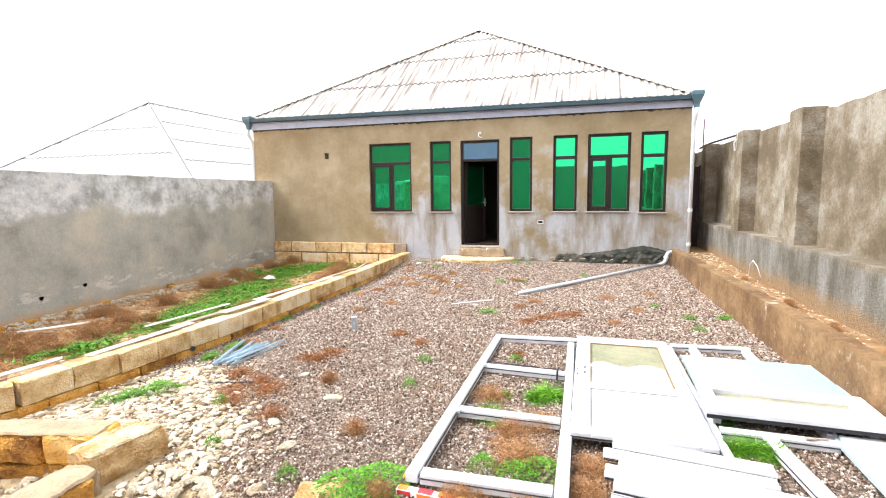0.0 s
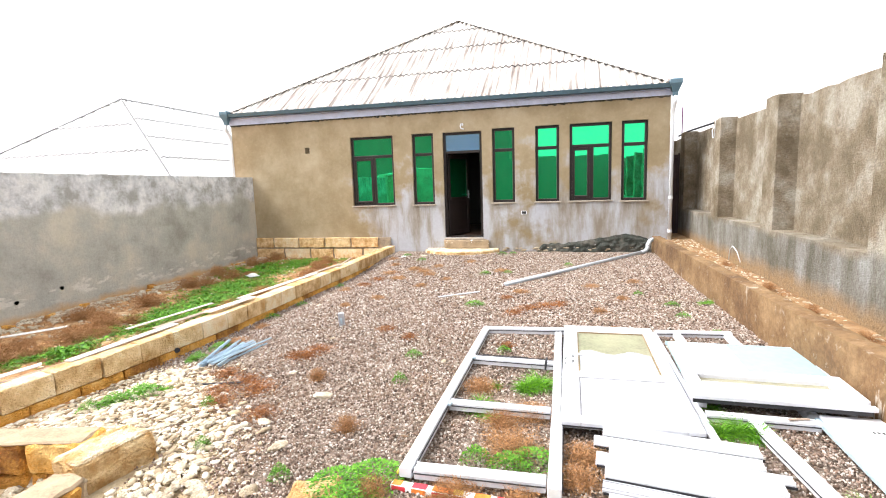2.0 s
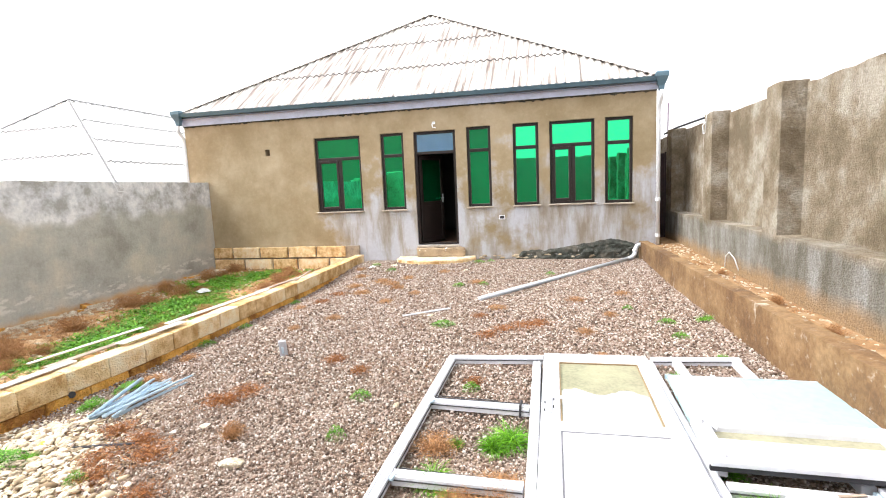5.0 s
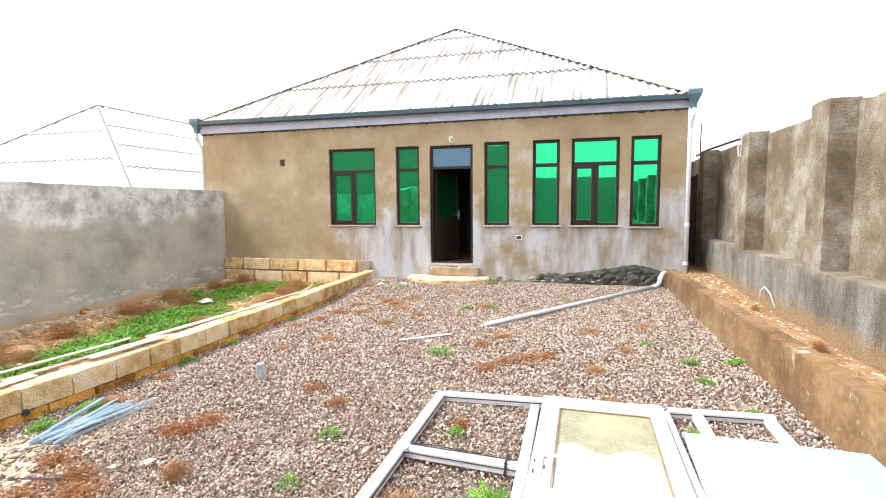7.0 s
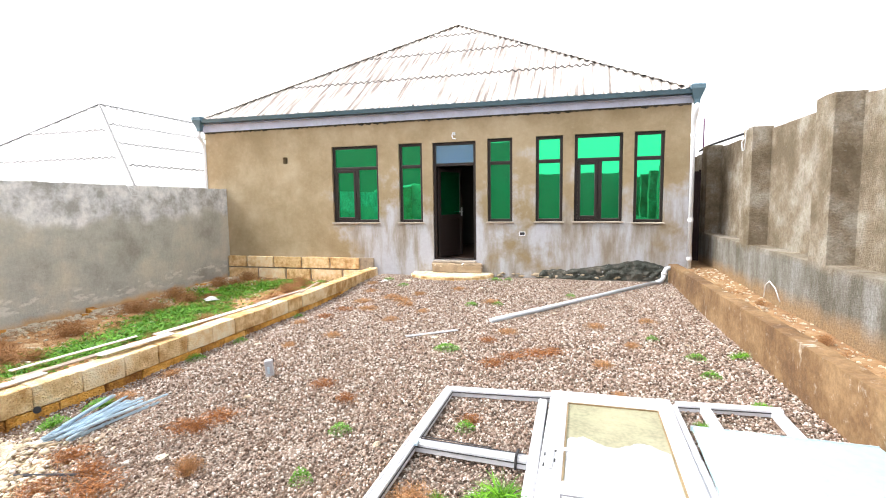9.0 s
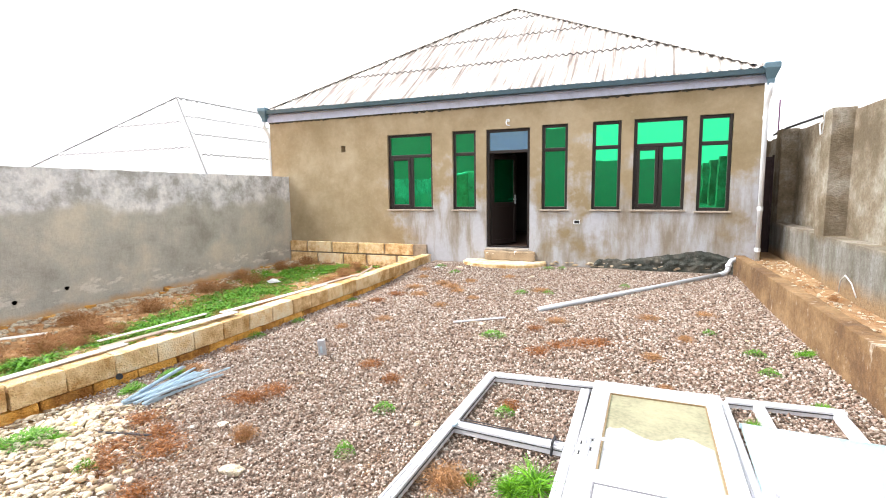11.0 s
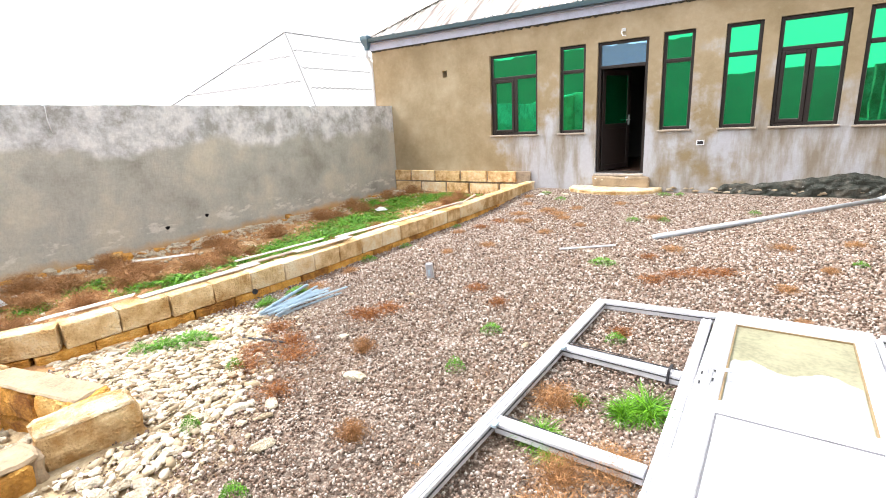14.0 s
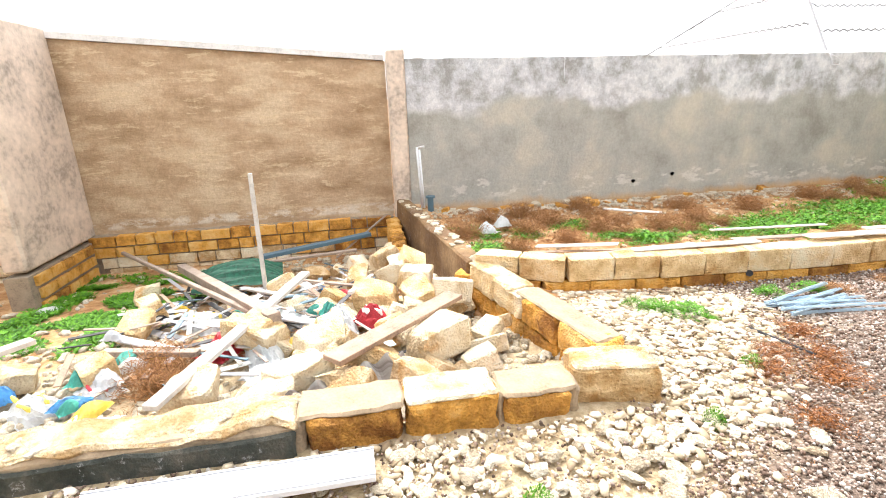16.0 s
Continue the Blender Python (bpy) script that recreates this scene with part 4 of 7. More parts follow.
def low_walls():
    e = thing("low_wall_near", pose(0, 0, 0), "low wall of worn yellow limestone blocks capped with mortar", "wall")
    for i, (a, b, w, z1) in enumerate(((3.07, 2.62, 0.25, 0.19), (2.57, 2.22, 0.24, 0.125), (2.19, 1.74, 0.24, 0.17), (1.71, 1.27, 0.24, 0.155))):
        worn_block(e, -2.03, a, -2.03 - (0.10 if i == 0 else 0.0), b, -w, -0.16, z1, "lime" if i == 0 else "lime_rust", i + 3, 0.028)
    for i, (a, b, z) in enumerate(((2.62, 2.22, 0.118), (1.73, 1.22, 0.148))):
        worn_block(e, -2.045, a, -2.045, b, -0.24, z, z + 0.03, "mortar", i + 30, 0.014, "mortar_cap")
    worn_block(e, -2.04, 2.19, -2.04, 1.74, -0.24, 0.16, 0.185, "lime_pale", 43, 0.014, "crust")
    worn_block(e, -2.05, 3.06, -2.14, 2.63, -0.23, 0.175, 0.2, "lime_pale", 44, 0.014, "crust")
    worn_block(e, -2.05, 2.63, -2.05, 2.57, -0.2, -0.14, 0.14, "mortar", 41, 0.02, "mortar_joint")
    worn_block(e, -2.05, 2.23, -2.05, 2.18, -0.2, -0.14, 0.15, "mortar", 42, 0.02, "mortar_joint")
    bm = bmesh.new()
    rough_box(bm, (-2.27, -3.2, -0.25), (-2.045, 1.26, 0.14), 0.02, 26, 8, 7)
    part("concrete_core", bm, "mortar", e)
    bm = bmesh.new()
    rough_box(bm, (-2.046, -3.2, -0.14), (-2.018, 1.22, 0.115), 0.022, 30, 12, 6)
    part("tarred_face", bm, "tar", e)
    bm = bmesh.new()
    rough_box(bm, (-2.29, -3.2, 0.125), (-2.035, 1.24, 0.165), 0.045, 40, 15, 7)
    part("rubble_top", bm, "lime_pale", e)
    for i in range(60):
        bm = bmesh.new()
        y = -3 + 4.3 * random.random()
        rock(bm, (-2.16 + random.uniform(-0.11, 0.1), y, 0.165), random.uniform(0.012, 0.04), (1.3, 1, 0.5), i, 1)
        part("stone", bm, "chips", e)

    e = thing("low_wall_cross", pose(0, 0, 0), "short low wall of cracked limestone blocks with a smooth mortar top", "wall")
    p, q = (-4.04, 2.50), (-2.36, 2.90)
    for i in range(4):
        a, b = i / 4, (i + 0.97) / 4
        x0, y0, x1, y1 = p[0] + (q[0] - p[0]) * a, p[1] + (q[1] - p[1]) * a, p[0] + (q[0] - p[0]) * b, p[1] + (q[1] - p[1]) * b
        worn_block(e, x0, y0, x1, y1, 0.21, -0.05, 0.145 + 0.01 * i % 0.02, "lime_rust" if i > 1 else "lime", i + 50, 0.022)
        worn_block(e, x0, y0 + 0.01, x1, y1 + 0.01, 0.19, -0.32, -0.06, "lime_rust", i + 60, 0.022)
    worn_block(e, -3.3, 2.69, -2.42, 2.90, 0.2, 0.14, 0.165, "mortar", 71, 0.01, "mortar_cap")
    worn_block(e, -4.04, 2.5, -3.34, 2.67, 0.21, 0.145, 0.165, "lime_pale", 72, 0.012, "mortar_cap")

    e = thing("low_wall_back", pose(0, 0, 0), "low rendered rubble wall between the pit and the weedy bed", "wall")
    p, q = (-7.4, 2.14), (-4.1, 2.50)
    L = math.dist(p, q)
    bm = bmesh.new()
    rough_box(bm, (0, 0, 0), (L, 0.19, 0.86), 0.02, 20, 80, 5)
    for v in bm.verts:
        if v.co.z > 0.5:
            v.co.z += -0.02 + 0.05 * v.co.x / L
    ob = part("core", bm, "lowwall", e)
    ob.matrix_basis = pose(*p, -0.74, 0, 0, math.degrees(math.atan2(q[1] - p[1], q[0] - p[0])))
    for i in range(44):
        t = random.random()
        bm = bmesh.new()
        rock(bm, (p[0] + (q[0] - p[0]) * t, p[1] + (q[1] - p[1]) * t + random.uniform(0.03, 0.17), 0.105 + 0.05 * t), random.uniform(0.03, 0.07), (1.3, 1.0, 0.3), i + 3, 1)
        part("stone", bm, "chips", e)
    for i in range(7):
        t = 0.02 + i * 0.075
        worn_block(e, p[0] + (q[0] - p[0]) * t, p[1] - 0.18, p[0] + (q[0] - p[0]) * (t + 0.07), p[1] - 0.14, 0.17, -0.75, -0.16 - 0.02 * i, "lime_rust", i + 90)


low_walls()


def plinth():
    e = thing("stone_plinth", pose(0, 0, 0), "rough plinth of rusty orange and grey stones under the brown wall", "plinth")
    bm = bmesh.new()
    box(bm, (-7.76, -6.4, -1.1), (-7.60, 2.1, -0.20))
    box(bm, (-7.59, -2.5, -1.1), (-6.08, -2.24, -0.26))
    part("mortar", bm, "joint", e)
    rnd = random.Random(5)
    for row in range(5):
        z = -0.34 - 0.165 * row
        y = -6.3 + rnd.uniform(0, 0.2)
        while y < 2.0:
            l = rnd.uniform(0.18, 0.42)
            far = y < -2.6
            key = "lime_rust" if (row < 2 + (rnd.random() < 0.3) and not far) else "lime_pale"
            if not (-2.55 < y + l / 2 < -2.2):
                ob = new("stone", rnd.choice(RUST if key == "lime_rust" else PALE))
                ob.parent = e
                ob.matrix_basis = pose(-7.615, y + l / 2, z, 0, 0, 90 + rnd.uniform(-2, 2)) @ Matrix.Diagonal(((l - 0.02) / 0.39, 0.6 + rnd.uniform(-0.1, 0.15), rnd.uniform(0.135, 0.15) / 0.19, 1))
            y += l
        if row < 4:
            x = -7.5
            while x < -6.2:
                l = rnd.uniform(0.2, 0.32)
                ob = new("stone", rnd.choice(RUST))
                ob.parent = e
                ob.matrix_basis = pose(x + l / 2, -2.26, z - 0.06) @ Matrix.Diagonal(((l - 0.02) / 0.39, 0.6, 0.118 / 0.19, 1))
                x += l


plinth()

# ---- at the house ----


def door_step():
    e = thing("door_step", pose(-1.85, FAC, -0.01), "half-round step of pale yellow stones in front of the door", "step")
    rim = [(-0.86 * math.cos(t), -0.06 - 0.6 * math.sin(t) ** 0.8) for t in [math.pi * k / 14 for k in range(15)]]
    bm = bmesh.new()
    lo = [bm.verts.new((x, y, 0.0)) for x, y in rim] + [bm.verts.new((0.86, 0, 0)), bm.verts.new((-0.86, 0, 0))]
    hi = [bm.verts.new((x * 0.985, y * 0.985, 0.17 + 0.008 * noise.noise(Vector((x * 5, y * 5, 0))))) for x, y in rim] + [bm.verts.new((0.86, 0, 0.17)), bm.verts.new((-0.86, 0, 0.17))]
    for i in range(len(lo)):
        j = (i + 1) % len(lo)
        bm.faces.new((lo[i], lo[j], hi[j], hi[i]))
    bm.faces.new(hi)
    part("slab", bm, "lime_pale", e)
    for i in range(14):
        (x0, y0), (x1, y1) = rim[i], rim[i + 1]
        l = math.dist(rim[i], rim[i + 1])
        if l < 0.05:
            continue
        ob = new("stone", random.choice(LIME))
        ob.parent = e
        ob.matrix_basis = pose((x0 + x1) / 2, (y0 + y1) / 2, 0.0, 0, 0, math.degrees(math.atan2(y1 - y0, x1 - x0))) @ Matrix.Diagonal(((l - 0.008) / 0.39, 0.25, 0.15 / 0.19, 1))


door_step()


def threshold():
    e = thing("threshold", pose(0, 0, 0), "rough mortared stone sill under the front door", "threshold")
    bm = bmesh.new()
    rough_box(bm, (-2.28, FAC - 0.14, 0.16), (-1.2, FAC - 0.003, 0.36), 0.03, 8, 4, 7)
    part("mortar_bed", bm, "mortar", e)
    bm = bmesh.new()
    box(bm, (-2.27, FAC - 0.1, 0.365), (-1.34, FAC + 0.02, 0.405), 0.01)
    part("sill", bm, "concrete", e)
    for i in range(9):
        bm = bmesh.new()
        rock(bm, (-2.2 + i * 0.12, FAC - 0.12, 0.29 + random.uniform(-0.03, 0.04)), random.uniform(0.035, 0.06), (1.2, 0.5, 0.8), i, 2)
        part("stone", bm, "bag_w" if i % 3 != 1 else "chips", e)


threshold()


def damp_patch():
    """Dark lumps of damp cement thrown against the foot of the house wall."""
    bm = bmesh.new()
    prof = [(-0.1, 0.1), (0.0, 0.22), (0.2, 0.27), (0.5, 0.25), (0.62, 0.28), (0.9, 0.31), (1.15, 0.36), (1.45, 0.40), (1.75, 0.47), (2.05, 0.45), (2.3, 0.36), (2.5, 0.34), (2.6, 0.25)]
    nx, nz = 90, 18
    grid = []
    for i in range(nx + 1):
        x = prof[0][0] + (prof[-1][0] - prof[0][0]) * i / nx
        top = 0.1
        for (a, p), (b, q) in zip(prof, prof[1:]):
            if a <= x <= b:
                top = p + (q - p) * (x - a) / (b - a)
        top += 0.03 * noise.noise(Vector((x * 9, 0, 0)))
        col = []
        for k in range(nz + 1):
            t = k / nz
            z = 0.0 + top * t
            bulge = (1 - t ** 6) * (0.035 + 0.03 * noise.noise(Vector((x * 5, z * 8, 2))) + 0.03 * noise.noise(Vector((x * 12, z * 16, 5))))
            col.append(bm.verts.new((x, FAC - 0.002 - max(0.004, bulge), z)))
        grid.append(col)
    for a, b in zip(grid, grid[1:]):
        for k in range(nz):
            bm.faces.new((a[k], b[k], b[k + 1], a[k + 1]))
    ob = part("cement_patch", bm, "tar", None)
    tagged(ob, "dark damp lumpy cement against the foot of the house wall", "cement patch")
    bm = bmesh.new()
    for i in range(46):
        x = random.uniform(-1.1, 2.3)
        rock(bm, (x, FAC - 0.02, 0.1 + random.uniform(0, 0.07)), random.uniform(0.02, 0.06), (1.6, 0.5, 0.5), i, 1)
    tagged(part("mortar_crumbs", bm, "chips", None), "pale mortar crumbs along the foot of the house wall", "mortar", kind="stuff")


damp_patch()


def grey_pipe():
    e = thing("drain_pipe", pose(0, 0, 0), "long grey plastic pipe with an elbow lying over the gravel", "pipe")
    bm = bmesh.new()
    tube(bm, [(-0.41, 8.47, 0.045), (0.82, 10.12, 0.06), (2.12, 11.66, 0.12)], 0.037, 14)
    part("pipe", bm, "pipe_g", e, smooth=True)
    bm = bmesh.new()
    tube(bm, [(2.10, 11.64, 0.118), (2.20, 11.74, 0.135), (2.25, 11.79, 0.19), (2.26, 11.81, 0.27), (2.30, 11.86, 0.34), (2.42, 11.9, 0.38)], 0.043, 14)
    part("elbow", bm, "pipe_g", e, smooth=True)
    bm = bmesh.new()
    tube(bm, [(2.258, 11.805, 0.24), (2.262, 11.815, 0.28)], 0.05, 14)
    part("collar", bm, "pipe_w", e, smooth=True)


grey_pipe()


def small_fittings():
    e = thing("lamp_hook", pose(-1.79, FAC, 3.0), "white curled lamp holder above the front door", "lamp holder")
    bm = bmesh.new()
    tube(bm, [(0, 0, 0.05), (-0.02, -0.05, 0.06), (-0.03, -0.07, 0.0), (-0.01, -0.07, -0.05), (0.05, -0.06, -0.06)], 0.012, 8)
    part("cable", bm, "pipe_w", e, smooth=True)
    bm = bmesh.new()
    box(bm, (-0.03, -0.02, 0.02), (0.03, -0.002, 0.08), 0.006)
    part("base", bm, "pipe_w", e)
    e = thing("socket_hole", pose(-0.386, FAC, 0.98), "empty white wall socket box set in plaster", "socket")
    bm = bmesh.new()
    for a, b in (((-0.065, -0.014, 0.03), (0.065, -0.001, 0.042)), ((-0.065, -0.014, -0.042), (0.065, -0.001, -0.03)), ((-0.065, -0.014, -0.03), (-0.05, -0.001, 0.03)), ((0.05, -0.014, -0.03), (0.065, -0.001, 0.03))):
        box(bm, a, b, 0.003)
    part("rim", bm, "pipe_w", e)
    bm = bmesh.new()
    box(bm, (-0.05, -0.006, -0.03), (0.05, -0.001, 0.03))
    part("box", bm, "dark", e)
    for k, (pts, lab) in enumerate((
        ([(WLX + 0.02, 9.35, 2.06), (WLX + 0.05, 9.38, 1.95), (WLX + 0.05, 9.42, 1.86), (WLX + 0.05, 9.55, 1.86), (WLX + 0.05, 9.56, 1.93), (WLX + 0.04, 9.43, 2.0), (WLX - 0.1, 9.36, 2.1)], "pale wire loop hanging over the grey wall"),
        ([(WLX - 0.1, 4.78, 2.1), (WLX + 0.03, 4.77, 2.06), (WLX + 0.04, 4.76, 1.9), (WLX + 0.03, 4.78, 1.72)], "short pale wire hanging down the grey wall"),
        ([(RX + 0.05, 10.45, 2.67), (RX - 0.03, 10.45, 2.66), (RX - 0.04, 10.43, 2.5), (RX - 0.04, 10.48, 2.36), (RX - 0.04, 10.56, 2.36), (RX - 0.04, 10.6, 2.5), (RX + 0.1, 10.62, 2.69)], "white wire loop on the wall pillar"),
        ([(RX - 0.02, 8.9, 0.36), (RX - 0.06, 8.95, 0.52), (RX - 0.06, 9.15, 0.58), (RX - 0.04, 9.35, 0.5), (RX - 0.02, 9.45, 0.32)], "thin wire arch standing out of the soil"))):
        e = thing("wire", pose(0, 0, 0), lab, "wire")
        bm = bmesh.new()
        tube(bm, pts, 0.007, 6)
        part("strand", bm, "pipe_w", e, smooth=True)
    e = thing("antenna_pole", pose(3.3, 13.9, 2.5), "thin rusty pole behind the corner of the house", "pole")
    bm = bmesh.new()
    tube(bm, [(0, 0, -0.2), (0, 0, 0.85)], 0.013, 8)
    part("rod", bm, "purple", e)
    e = thing("cable_on_wall", pose(0, 0, 0), "black cable lying along the top of the boundary wall", "cable")
    bm = bmesh.new()
    tube(bm, [(3.3, 10.7, 2.67), (3.22, 11.2, 2.66), (3.2, 12.8, 2.68), (3.25, 14, 2.67)], 0.02, 6)
    part("strand", bm, "dark", e)
    for (x, y, z) in ((WLX + 0.003, 6.05, 0.14), (WLX + 0.003, 6.75, 0.22)):
        e = thing("wall_hole", pose(x, y, z), "small dark hole at the foot of the grey wall", "hole")
        bm = bmesh.new()
        # flat black disc paints the dark inside of the hole
        r = [bm.verts.new((0.002, 0.035 * math.cos(a) * (1 + 0.3 * math.sin(3 * a)), 0.03 * math.sin(a))) for a in [2 * math.pi * k / 10 for k in range(10)]]
        f = bm.faces.new(r)
        bmesh.ops.solidify(bm, geom=[f], thickness=0.003)
        part("hole_shade_disc", bm, "dark", e)


small_fittings()


def water_tap():
    e = thing("water_pipe", pose(-7.2, 2.5, -0.05), "white standing water pipe with grey valve beside the pillar", "pipe")
    bm = bmesh.new()
    tube(bm, [(0.06, 0.0, 0.05), (-0.02, -0.03, 0.93), (-0.02, 0.08, 0.94)], 0.018, 10)
    tube(bm, [(0.09, 0.03, 0.05), (0.01, 0.0, 0.9)], 0.014, 10)
    part("riser", bm, "pipe_w", e, smooth=True)
    bm = bmesh.new()
    tube(bm, [(0.1, 0.12, 0.0), (0.1, 0.12, 0.2)], 0.045, 12)
    tube(bm, [(0.1, 0.12, 0.2), (0.1, 0.12, 0.23)], 0.07, 12)
    part("valve", bm, "gutter", e)


water_tap()


def passage_shade_sheet():
    """Added dark sheet closes the passage between house and boundary wall as its shade."""
    e = thing("passage_shade_sheet", pose(HX1 + 0.03, 13.3, 0.25), "dark brown sheet standing in for the deep shade of the passage beside the house", "gate")
    bm = bmesh.new()
    box(bm, (0, 0, 0), (0.42, 0.02, 1.95), 0.004)
    part("sheet", bm, "gate", e)
    for x in (0.0, 0.385):
        bm = bmesh.new()
        box(bm, (x, -0.03, -0.05), (x + 0.035, -0.002, 1.98), 0.004)
        part("post", bm, "gate", e)
    for z in (0.1, 1.0, 1.88):
        bm = bmesh.new()
        box(bm, (0.037, -0.025, z), (0.383, -0.002, z + 0.035), 0.004)
        part("rail", bm, "gate", e)


passage_shade_sheet()

# ---- things lying in the yard ----



def plank_mesh(L, w, t, lip=0.0):
    bm = bmesh.new()
    box(bm, (0, -w / 2, 0), (L, w / 2, t), min(0.004, t / 4))
    if lip:
        box(bm, (0.0, -w / 2 + lip, t + 0.0005), (L, -w / 2 + lip * 1.8, t + 0.006))
        box(bm, (0.0, w / 2 - lip * 1.8, t + 0.0005), (L, w / 2 - lip, t + 0.006))
    return bm


def beam(name, p, q, w, t, material, parent=None, label="", category="", lip=0.0, roll=0.0):
    """A board from p to q (middle of its underside), w wide and t thick."""
    p, q = Vector(p), Vector(q)
    d = q - p
    m = Matrix.Translation(p) @ d.to_track_quat("X", "Z").to_matrix().to_4x4() @ pose(0, 0, 0, roll)
    bm = plank_mesh(d.length, w, t, lip)
    if parent is None:
        e = thing(name, m, label, category)
        part("plank", bm, material, e)
        return e
    ob = part(name, bm, material, parent, label)
    ob.matrix_basis = parent.matrix_basis.inverted() @ m
    return ob


def lying_frames():
    e = thing("window_frame", pose(0, 0, 0), "large white plastic window frame without glass lying on the gravel", "window frame")
    rails = [((-0.355, 3.1, 0.04), (-0.33, 5.98, 0.02), 0.075), ((0.475, 3.05, 0.05), (0.475, 3.84, 0.045), 0.075), ((0.475, 3.85, 0.04), (0.46, 5.88, 0.02), 0.07),
             ((-0.30, 3.13, 0.045), (0.43, 3.13, 0.05), 0.085), ((-0.30, 4.01, 0.035), (0.43, 3.98, 0.04), 0.075), ((-0.30, 4.99, 0.025), (0.43, 4.93, 0.03), 0.075),
             ((-0.30, 5.95, 0.02), (1.42, 6.06, 0.02), 0.075)]
    for p, q, w in rails:
        beam("rail", p, q, w, 0.06, "pvc", e, lip=0.012)
        d = Vector((q[1] - p[1], p[0] - q[0], 0)).normalized() * (w / 2 + 0.004)
        # black strip along one side paints the dark line of the groove
        beam("groove_shade", Vector(p) + d + Vector((0, 0, 0.035)), Vector(q) + d + Vector((0, 0, 0.035)), 0.006, 0.008, "dark", e)
    for y in (5.03, 4.05, 5.0):
        beam("seal_strip", (-0.28, y + 0.005, 0.092), (0.2 if y > 5 else 0.42, y - 0.05, 0.10), 0.006, 0.006, "dark", e)
    bm = bmesh.new()
    tube(bm, [(0.36, 4.99, 0.03), (0.37, 4.97, 0.115), (0.365, 4.9, 0.11), (0.36, 4.885, 0.03)], 0.009, 6)
    part("tie", bm, "dark", e)
    for x, y in ((-0.29, 4.95), (-0.29, 3.97)):
        bm = bmesh.new()
        box(bm, (x - 0.012, y - 0.03, 0.082), (x + 0.012, y + 0.02, 0.103), 0.003)
        part("bracket", bm, "steel", e)

    e = thing("window_frame", pose(0, 0, 0), "second white plastic window frame under the stacked panels", "window frame")
    for p, q, w in (((1.46, 6.06, 0.02), (2.2, 6.11, 0.02), 0.07), ((1.43, 3.0, 0.02), (1.43, 6.02, 0.02), 0.06), ((1.665, 5.2, 0.02), (1.66, 6.03, 0.02), 0.07), ((2.15, 4.25, 0.02), (2.15, 6.07, 0.02), 0.07),
                    ((1.47, 4.17, 0.02), (2.14, 4.14, 0.02), 0.07), ((1.745, 4.1, 0.03), (1.86, 3.0, 0.03), 0.085)):
        beam("rail", p, q, w, 0.055, "pvc", e, lip=0.012)
        d = Vector((q[1] - p[1], p[0] - q[0], 0)).normalized() * (w / 2 + 0.004)
        # dark groove line painted by a thin black strip
        beam("groove_shade", Vector(p) + d + Vector((0, 0, 0.03)), Vector(q) + d + Vector((0, 0, 0.03)), 0.006, 0.008, "dark", e)
    beam("wood_chip", (1.95, 4.12, 0.085), (2.08, 4.15, 0.085), 0.02, 0.008, "wood", e)

    e = thing("door_leaf", pose(0.5, 3.76, 0.085, 0, 0, -0.6), "white plastic door with a dusty glass pane lying on frames", "door")
    W, H = 0.87, 2.2
    bm = bmesh.new()
    for a, b in (((0, 0, 0), (0.13, H, 0.05)), ((W - 0.10, 0, 0), (W, H, 0.05)), ((0.13, H - 0.2, 0), (W - 0.10, H, 0.05)), ((0.13, 0, 0), (W - 0.10, 0.10, 0.05)), ((0.13, 0.78, 0), (W - 0.10, 0.90, 0.05))):
        box(bm, a, b, 0.006)
    part("leaf_frame", bm, "pvc", e)
    bm = bmesh.new()
    box(bm, (0.13, 0.1, 0.012), (W - 0.1, 0.78, 0.04), 0.002)
    part("lower_panel", bm, "pvc", e)
    bm = bmesh.new()
    for a, b in (((0.13, 0.768, 0.0405), (W - 0.1, 0.779, 0.043)), ((0.131, 0.1, 0.0405), (0.139, 0.768, 0.043)), ((0.131, 0.101, 0.0405), (W - 0.101, 0.107, 0.043))):
        box(bm, a, b)
    part("panel_seal", bm, "seal_grey", e)
    bm = bmesh.new()
    for a, b in (((-0.006, 0.0, 0.012), (-0.001, H, 0.02)), ((0, -0.006, 0.012), (W, -0.001, 0.022)), ((W + 0.001, 0, 0.012), (W + 0.006, H, 0.02))):
        box(bm, a, b)
    part("edge_seal", bm, "dark", e)
    bm = bmesh.new()
    box(bm, (0.126, 0.896, 0.02), (W - 0.096, H - 0.196, 0.03))
    part("pane", bm, "dust", e)
    bm = bmesh.new()
    for a, b in (((0.13, 0.9, 0.031), (0.14, H - 0.2, 0.042)), ((W - 0.11, 0.9, 0.031), (W - 0.1, H - 0.2, 0.042)), ((0.14, 0.9, 0.031), (W - 0.11, 0.908, 0.042)), ((0.14, H - 0.208, 0.031), (W - 0.11, H - 0.2, 0.042))):
        box(bm, a, b)
    part("glass_seal", bm, "seal_tan", e)
    bm = bmesh.new()
    n = 30
    pts = [(0.145 + (W - 0.26) * i / n, 1.42 + 0.05 * math.sin(i * 0.35) + 0.035 * noise.noise(Vector((i * 0.5, 1, 0)))) for i in range(n + 1)]
    a = [bm.verts.new((x, 0.912, 0.0305)) for x, y in pts]
    b = [bm.verts.new((x, y, 0.0312)) for x, y in pts]
    for i in range(n):
        bm.faces.new((a[i], a[i + 1], b[i + 1], b[i]))
    part("whitewash_film", bm, "pvc_old", e)
    bm = bmesh.new()
    box(bm, (0.03, 1.0, 0.05), (0.075, 1.24, 0.06), 0.004)
